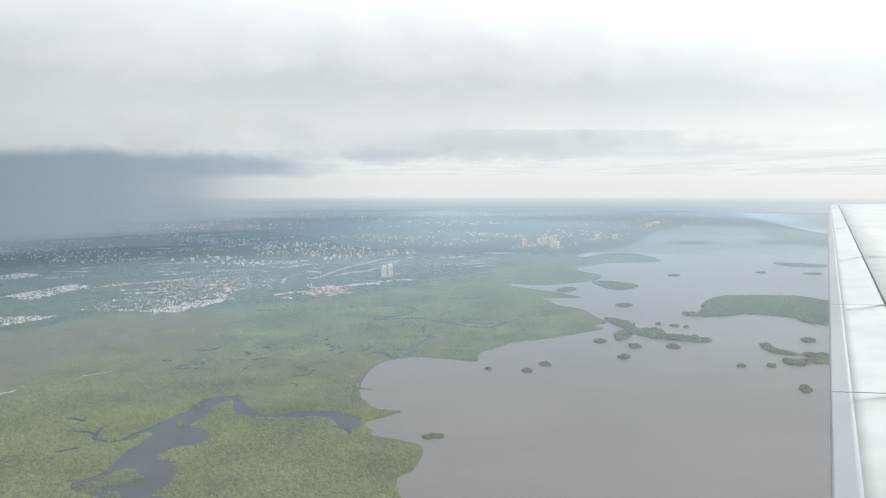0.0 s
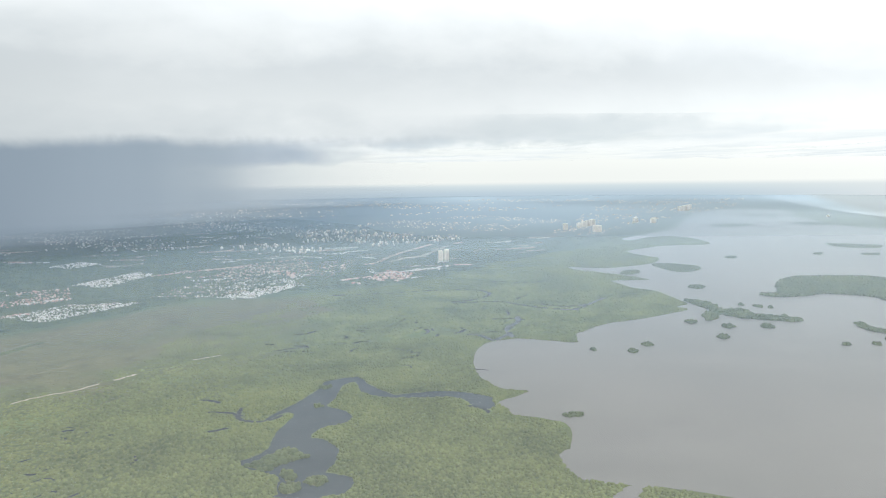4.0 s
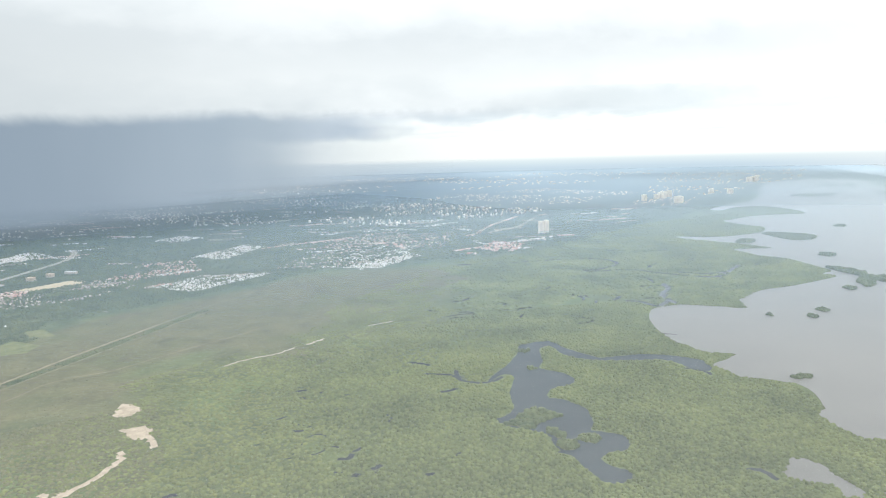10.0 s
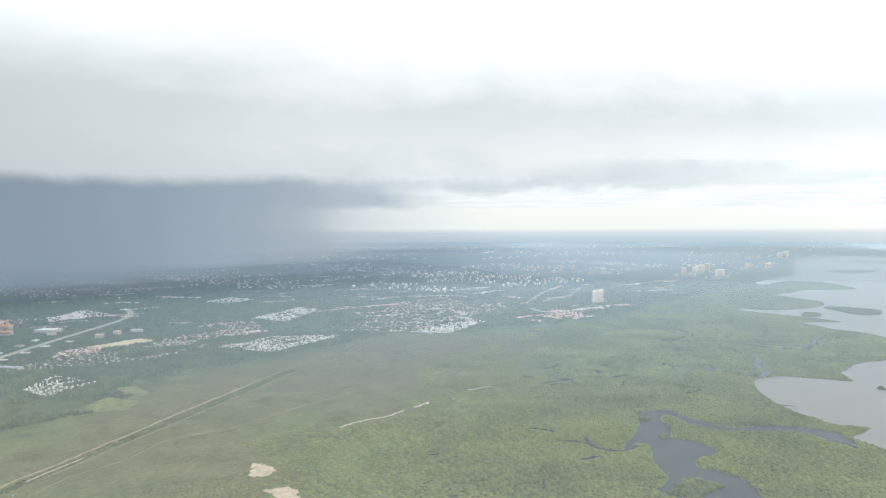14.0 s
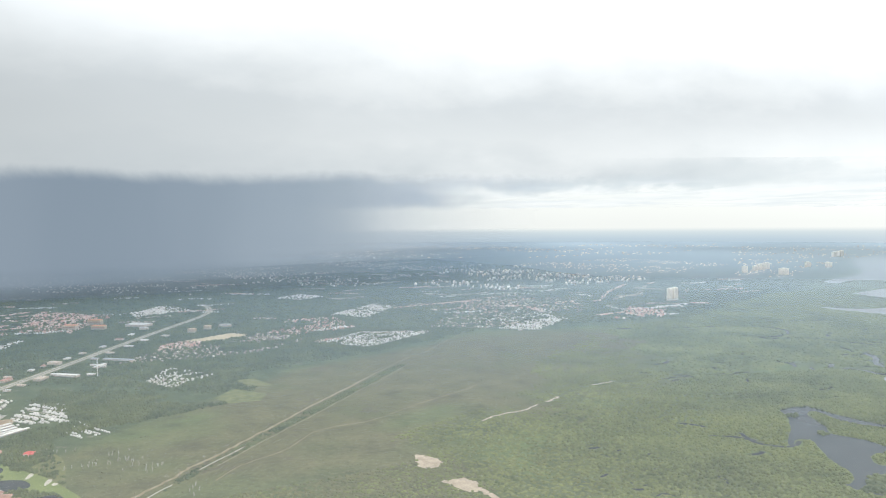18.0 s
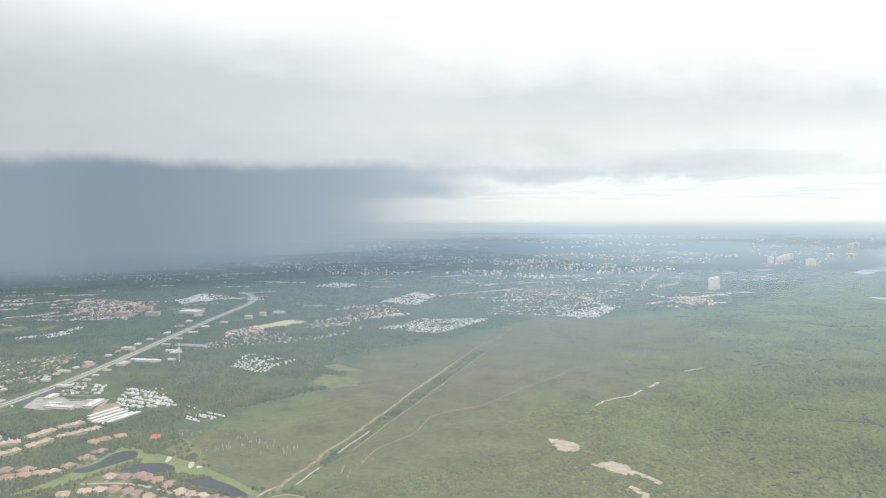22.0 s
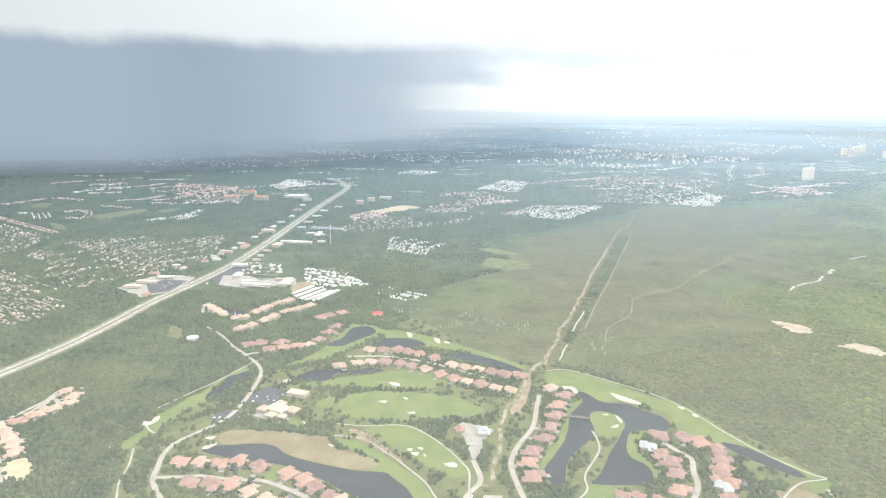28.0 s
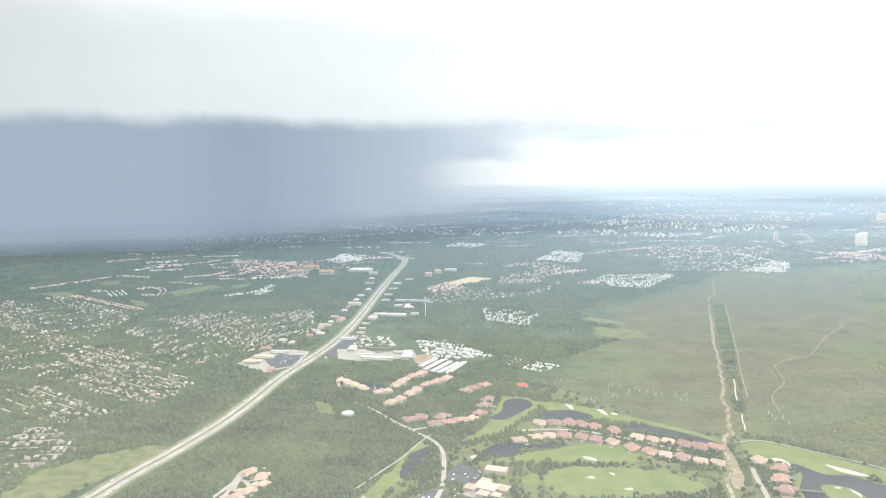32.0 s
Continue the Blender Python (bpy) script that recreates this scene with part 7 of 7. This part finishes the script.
def grow(name, region, step, radius, height, material, label, seed, density=None, clear=True, homes=False, soft=0.0):
    xs, ys = [p[0] for p in region], [p[1] for p in region]
    px, py = spread(min(xs), max(xs), min(ys), max(ys), step, seed)
    ok = inside(px, py, region)
    px, py = px[ok], py[ok]
    if soft:
        edge = nearness(px, py, region) / soft + (patchy(px, py, 7, seed) - 0.5) * 1.3 + (patchy(px, py, 19, seed + 2.0) - 0.5) * 1.6
        ok = np.random.default_rng(seed + 9).random(len(px)) < edge
        px, py = px[ok], py[ok]
    if density is not None:
        ok = np.random.default_rng(seed + 5).random(len(px)) < density(px, py)
        px, py = px[ok], py[ok]
    if homes:
        taken = {(int(a // 1.8), int(b // 1.8)) for spots in HOME_SPOTS for a, b in spots}
        ok = np.array([(int(a // 1.8), int(b // 1.8)) not in taken for a, b in zip(px, py)], bool)
        px, py = px[ok], py[ok]
    ok = free(px, py, 0, clear)
    px, py = px[ok], py[ok]
    canopy(name, px, py, np.full(len(px), radius), np.full(len(px), height), material, label, seed=seed)


grow("mangrove_forest", [(-330, 195), (210, 195), (210, 490), (-60, 490), (-150, 460), (-230, 400), (-290, 300)], 1.35, 0.95, 1.0, M_MANGROVE, "dense low mangrove forest beside the bay", 61,
     lambda x, y: np.clip((x + 300 - 0.25 * (y - 195)) / 130 + (patchy(x, y, 22, 1.5) - 0.5) * 0.9, 0.0, 1.0))
grow("mangrove_far", [(-150, 460), (-60, 490), (210, 490), (300, 800), (300, 1150), (100, 1000), (-100, 760), (-190, 640)], 2.6, 1.8, 0.9, M_MANGROVE, "distant mangrove forest with winding creeks", 62, soft=20.0)
grow("scrub", [(-340, 200), (-215, 195), (-200, 300), (-185, 380), (-150, 460), (-190, 640), (-240, 560), (-270, 400), (-330, 330)], 1.6, 0.95, 0.5, M_SCRUB, "low bright green scrub on the wet flats", 63,
     lambda x, y: 0.45 + 0.5 * patchy(x, y, 11, 3.0), soft=22.0)
grow("marsh_bushes", Z_MARSH, 1.9, 0.62, 0.35, M_BROWN, "scattered dry bushes on the brown marsh", 64,
     lambda x, y: 0.6 * np.clip((patchy(x, y, 9, 4.0) - 0.45) * 4, 0, 1) * np.clip((x + 400 + 0.25 * (y - 300)) / 60, 0.1, 1) + 0.05, soft=16.0)
for i, w in enumerate(Z_WOODS):
    grow("woods", w, 1.3, 0.8, 1.4, M_WOOD, "dense dark green broadleaf woods near the highway", 70 + i, soft=7.0)
in_grounds = lambda x, y: inside(x, y, GROUNDS)
grow("estate_trees", [(-625, 120), (-345, 120), (-352, 165), (-400, 236), (-440, 240), (-480, 290), (-500, 320), (-600, 320)], 1.2, 0.72, 1.15, M_WOOD, "garden trees and hedges round the golf estate", 81,
     lambda x, y: np.where(in_grounds(x, y), 0.9 * (patchy(x, y, 5, 5.0) > 0.44) + 0.14, 0.95))
grow("dry_woods", [(-415, 232), (-300, 300), (-270, 240), (-270, 110), (-345, 110), (-350, 165), (-380, 205)], 1.25, 0.75, 0.55, M_BROWN, "dense dry brown-green woods beside the golf course", 82,
     lambda x, y: 0.5 + 0.45 * patchy(x, y, 9, 6.0))
grow("dry_woods_green", [(-415, 232), (-300, 300), (-270, 240), (-270, 110), (-345, 110), (-350, 165), (-380, 205)], 1.9, 0.7, 0.7, M_SCRUB, "green bushes mixed into the dry woods", 87,
     lambda x, y: 0.04 + 0.4 * (patchy(x, y, 12, 2.0) > 0.55))
grow("town_trees", [(-1000, 180), (-620, 180), (-612, 330), (-600, 420), (-430, 400), (-440, 470), (-340, 590), (-300, 655), (-280, 680), (-1000, 680)],
     2.0, 1.0, 1.25, M_WOOD, "street and garden trees between the suburban homes", 83, lambda x, y: 0.45 + 0.5 * patchy(x, y, 20, 7.0), True, True, 12.0)
grow("north_trees", [(-1150, 680), (-280, 680), (-130, 730), (-60, 770), (40, 900), (150, 1080), (-1150, 1080)],
     4.6, 2.3, 1.6, M_WOOD, "trees between the homes towards the storm", 85, lambda x, y: 0.35 + 0.6 * patchy(x, y, 26, 7.5), True, True)
grow("west_woods", [(-1900, 300), (-1000, 300), (-1000, 680), (-1150, 690), (-1150, 1050), (-1900, 1050)], 8.0, 4.2, 1.8, M_WOOD, "distant woods below the rain", 88,
     lambda x, y: 0.5 + 0.5 * patchy(x, y, 40, 3.5))
grow("far_woods", [(-1300, 1050), (150, 1050), (420, 1420), (640, 1800), (980, 2250), (1300, 2900), (-1600, 2900)], 14.0, 6.5, 0.75, M_WOOD, "far flat woodland stretching to the horizon", 84,
     lambda x, y: 0.4 + 0.6 * patchy(x, y, 60, 8.0))

grow("track_hedge", HEDGE, 1.2, 0.75, 0.7, M_WOOD, "dark uneven hedge growing along the service track", 86, lambda x, y: 0.25 + 0.75 * (patchy(x, y, 4.0, 3.0) > 0.42))


def pole_kind():
    ob = tagged(new("power_pole", drum("power_pole", 0.055, 0, 3.6, M_BARK, 8, 0.6)), "tall timber power pole beside the service track", "pole", "power poles")
    part("crossarm", box("crossarm", -0.5, 0.5, -0.03, 0.03, 3.2, 3.27, M_BARK), ob)
    for s in (-0.42, 0.0, 0.42):
        part("insulator", moved(drum("insulator", 0.03, 3.27, 3.4, M_STEEL, 6), s, 0), ob)
    return ob


pole = pole_kind()
lane_ = [Vector(p) for p in spline(TRAIL[5::2], 4, False)]
for i, p in enumerate(lane_):
    m = pose(p.x + 2.2, p.y, 0, 0, 0, 15)
    if i == 0:
        pole.matrix_basis = m
    else:
        copy_thing(pole, m)


def snag_kind(seed):
    rng = random.Random(seed)
    ob = tagged(new("dead_tree", drum("dead_tree", 0.08, 0, 1.5, M_SNAG, 6, 0.4)), "bleached dead tree standing in the marsh", "tree", "dead trees in the marsh")
    for i in range(4):
        me = drum("branch", 0.04, 0, rng.uniform(0.4, 0.75), M_SNAG, 5, 0.3)
        me.transform(pose(0, 0, rng.uniform(0.5, 1.2), rng.uniform(30, 60), 0, rng.uniform(0, 360)))
        part("branch", me, ob)
    return ob


snags = [snag_kind(1), snag_kind(2)]
rng_snag = random.Random(9)
count = 0
for sx, sy in [(-454.4, 280.4), (-448.6, 284.7), (-443.8, 287.4), (-439.9, 285.2), (-435.9, 281.5), (-461.2, 276.1), (-429.6, 278.0), (-425.9, 274.5), (-453.2, 292.6), (-395.1, 255.6), (-479.5, 295.2)]:
    for i in range(5):
        m = pose(sx + rng_snag.gauss(0, 3.2), sy + rng_snag.gauss(0, 3.2), 0, 0, 0, rng_snag.uniform(0, 360))
        if count < 2:
            snags[count].matrix_basis = m
        else:
            copy_thing(snags[count % 2], m)
        count += 1


def car_kind(material, label):
    ob = tagged(new("car", box("car", -0.5, 0.5, -0.2, 0.2, 0.08, 0.22, material)), label, "car", "cars on the highway")
    part("cabin", mesh_from("cabin", [(-0.32, -0.18, 0.22), (0.25, -0.18, 0.22), (0.25, 0.18, 0.22), (-0.32, 0.18, 0.22), (-0.22, -0.14, 0.34), (0.12, -0.14, 0.34), (0.12, 0.14, 0.34), (-0.22, 0.14, 0.34)],
                            [(4, 5, 6, 7), (0, 1, 5, 4), (1, 2, 6, 5), (2, 3, 7, 6), (3, 0, 4, 7)], M_PANE), ob, "dark glazed cabin")
    for u in (-0.3, 0.3):
        for s in (-0.2, 0.2):
            me = drum("wheel", 0.08, -0.03, 0.03, M_SEAM, 10)
            me.transform(pose(u, s, 0.08, 90, 0, 0))
            part("wheel", me, ob)
    return ob


cars = [car_kind(M_WHITE, "white car driving on the highway"), car_kind(M_SEAM, "dark car driving on the highway"), car_kind(M_STEEL, "silver car driving on the highway")]
rng_car = random.Random(12)
run_ = [Vector(p) for p in spline(HIGHWAY[1:10], 10, False)]
for i in range(70):
    k = rng_car.randrange(len(run_) - 1)
    a, b = run_[k], run_[k + 1]
    p, d = a.lerp(b, rng_car.random()), (b - a).normalized()
    side = rng_car.choice((-2.8, -2.0, -1.2, 0.8, 1.6, 2.4))
    m = pose(p.x - d.y * side, p.y + d.x * side, 0.18, 0, 0, math.degrees(math.atan2(d.y, d.x)) + (180 if side > 0 else 0))
    if i < 3:
        cars[i].matrix_basis = m
    else:
        copy_thing(rng_car.choice(cars), m)
for i, (x0, y0, x1, y1) in enumerate(((-516, 194, -504, 203), (-522, 182, -512, 191), (-614, 322, -603, 338), (-443, 140, -438, 152))):
    for k in range(9):
        copy_thing(rng_car.choice(cars), pose(rng_car.uniform(x0, x1), rng_car.uniform(y0, y1), 0.14, 0, 0, rng_car.choice((0, 90))))


def tree_kind(seed, label):
    """A garden tree: tapered trunk, limbs and a crown of many leaf clumps."""
    rng = np.random.default_rng(seed)
    ob = tagged(new("garden_tree", drum("garden_tree", 0.10, 0, 1.0, M_BARK, 7, 0.6)), label, "tree", "garden trees")
    for i in range(4):
        me = drum("limb", 0.05, 0, 0.8, M_BARK, 5, 0.4)
        me.transform(pose(0, 0, 0.8, 40, 0, 90 * i + 20 * seed))
        part("limb", me, ob)
    n = 16
    a, d = rng.uniform(0, 6.3, n), rng.uniform(0.1, 0.85, n)
    co, faces = crowns(np.cos(a) * d, np.sin(a) * d, rng.uniform(0.25, 0.45, n), rng.uniform(0.3, 0.5, n), seed)
    lift = np.repeat(1.1 + 0.7 * (1 - d) + rng.uniform(-0.15, 0.15, n), PER_CROWN)
    co[:, 2] += lift
    part("crown", big_mesh("crown", co, faces, M_WOOD), ob)
    return ob


trees = [tree_kind(1, "leafy garden tree beside the golf estate houses"), tree_kind(2, "leafy garden tree beside the golf estate houses"), tree_kind(3, "leafy garden tree beside the golf estate houses")]
rng_tree = np.random.default_rng(15)
gx_, gy_ = spread(-545, -350, 128, 300, 7.0, 16)
okt = free(gx_, gy_) & inside(gx_, gy_, GROUNDS) & (rng_tree.random(len(gx_)) < 0.75)
for i, (x, y) in enumerate(zip(gx_[okt][:240], gy_[okt][:240])):
    m = pose(x, y, 0, 0, 0, rng_tree.uniform(0, 360))
    if i < 3:
        trees[i].matrix_basis = m
    else:
        copy_thing(trees[i % 3], m)


def palm_kind():
    """A palm: slender trunk and a head of drooping fronds."""
    ob = tagged(new("palm_tree", drum("palm_tree", 0.06, 0, 1.5, M_BARK, 7, 0.6)), "slender palm tree on the sandy strip", "palm", "palms beside the fairway")
    for i in range(9):
        me = mesh_from("frond", [(0, -0.03, 0), (0, 0.03, 0), (0.3, -0.10, 0.12), (0.3, 0.10, 0.12), (0.62, -0.02, -0.12), (0.62, 0.02, -0.12)], [(0, 2, 3, 1), (2, 4, 5, 3)], M_WOOD)
        me.transform(pose(0, 0, 1.5, 0, -10 + 12 * (i % 3), 40 * i))
        part("frond", me, ob)
    return ob


palm = palm_kind()
for i, (x, y) in enumerate([(-479.0, 180.1), (-477.3, 178.8), (-475.8, 178.2), (-474.1, 176.9), (-472.6, 175.6), (-471.2, 173.6), (-470.0, 173.0), (-468.3, 170.8), (-466.9, 169.3), (-465.4, 167.5), (-464.1, 166.3), (-462.7, 164.9), (-475.9, 176.8), (-472.6, 173.9), (-468.7, 170.2), (-465.5, 166.3)]):
    m = pose(x, y, 0.06, 0, 0, 37 * i)
    if i == 0:
        palm.matrix_basis = m
    else:
        copy_thing(palm, m)


# ---------------------------------------------------------------- the wing beside the first moment of the flight
def wing():
    """The white wing: box, polished leading edge, slat gap, panel seams and tip cap."""
    k = 1 / 4.6
    root, tip = Vector((1.40, 2.45, -1.02)), Vector((6.8, 12.0, 0.76))

    def strip(name, near, c0, c1, drop0, drop1, material, parent, z=0.0):
        """A slab along the span between two chord lines, curved over from front to back."""
        steps, verts, faces = 7, [], []
        for i in range(13):
            u = i / 12
            p = root.lerp(tip, u)
            chord = 1.0 - 0.68 * u
            for j in range(steps):
                c = c0 + (c1 - c0) * j / (steps - 1)
                q = j / (steps - 1)
                verts.append(((p.x + c * chord), p.y - 0.18 * c * chord, p.z + (drop0 + (drop1 - drop0) * q) * chord + z))
        for i in range(12):
            for j in range(steps - 1):
                a = i * steps + j
                faces.append((a, a + 1, a + steps + 1, a + steps))
        me = mesh_from(name, [tuple(k * c for c in v) for v in verts], faces, material, True)
        ob = part(name, me, parent) if parent else new(name, me)
        thick = ob.modifiers.new("thickness", "SOLIDIFY")
        thick.thickness, thick.offset = 0.012, -1
        return ob
    ob = tagged(strip("aircraft_wing", 0, 0.52, 3.4, 0.06, 0.04, M_WING, None), "white aircraft wing with a bare metal leading edge", "wing")
    strip("leading_edge", 0, 0.0, 0.12, -0.14, 0.0, M_METAL, ob)
    strip("slat", 0, 0.121, 0.49, 0.0, 0.06, M_WING, ob)
    strip("slat_gap", 0, 0.485, 0.525, 0.03, 0.03, M_SEAM, ob)
    for u in (0.12, 0.3, 0.5, 0.72):
        p, chord = root.lerp(tip, u), 1.0 - 0.68 * u
        a, b = p + Vector((0.01, 0.0, 0.035)), p + Vector((3.0 * chord, -0.54 * chord, 0.045))
        me = mesh_from("panel_seam", [tuple(k * (q + Vector((0, d, 0.012)))) for q in (a, b) for d in (-0.012, 0.012)], [(0, 1, 3, 2)], M_SEAM)
        part("panel_seam", me, ob)
    t, x, y, z, yaw, pitch, lean = FLIGHT[0]
    ob.matrix_basis = pose(x, y, z, 0, 0, yaw) @ pose(0, 0, 0, pitch)


wing()
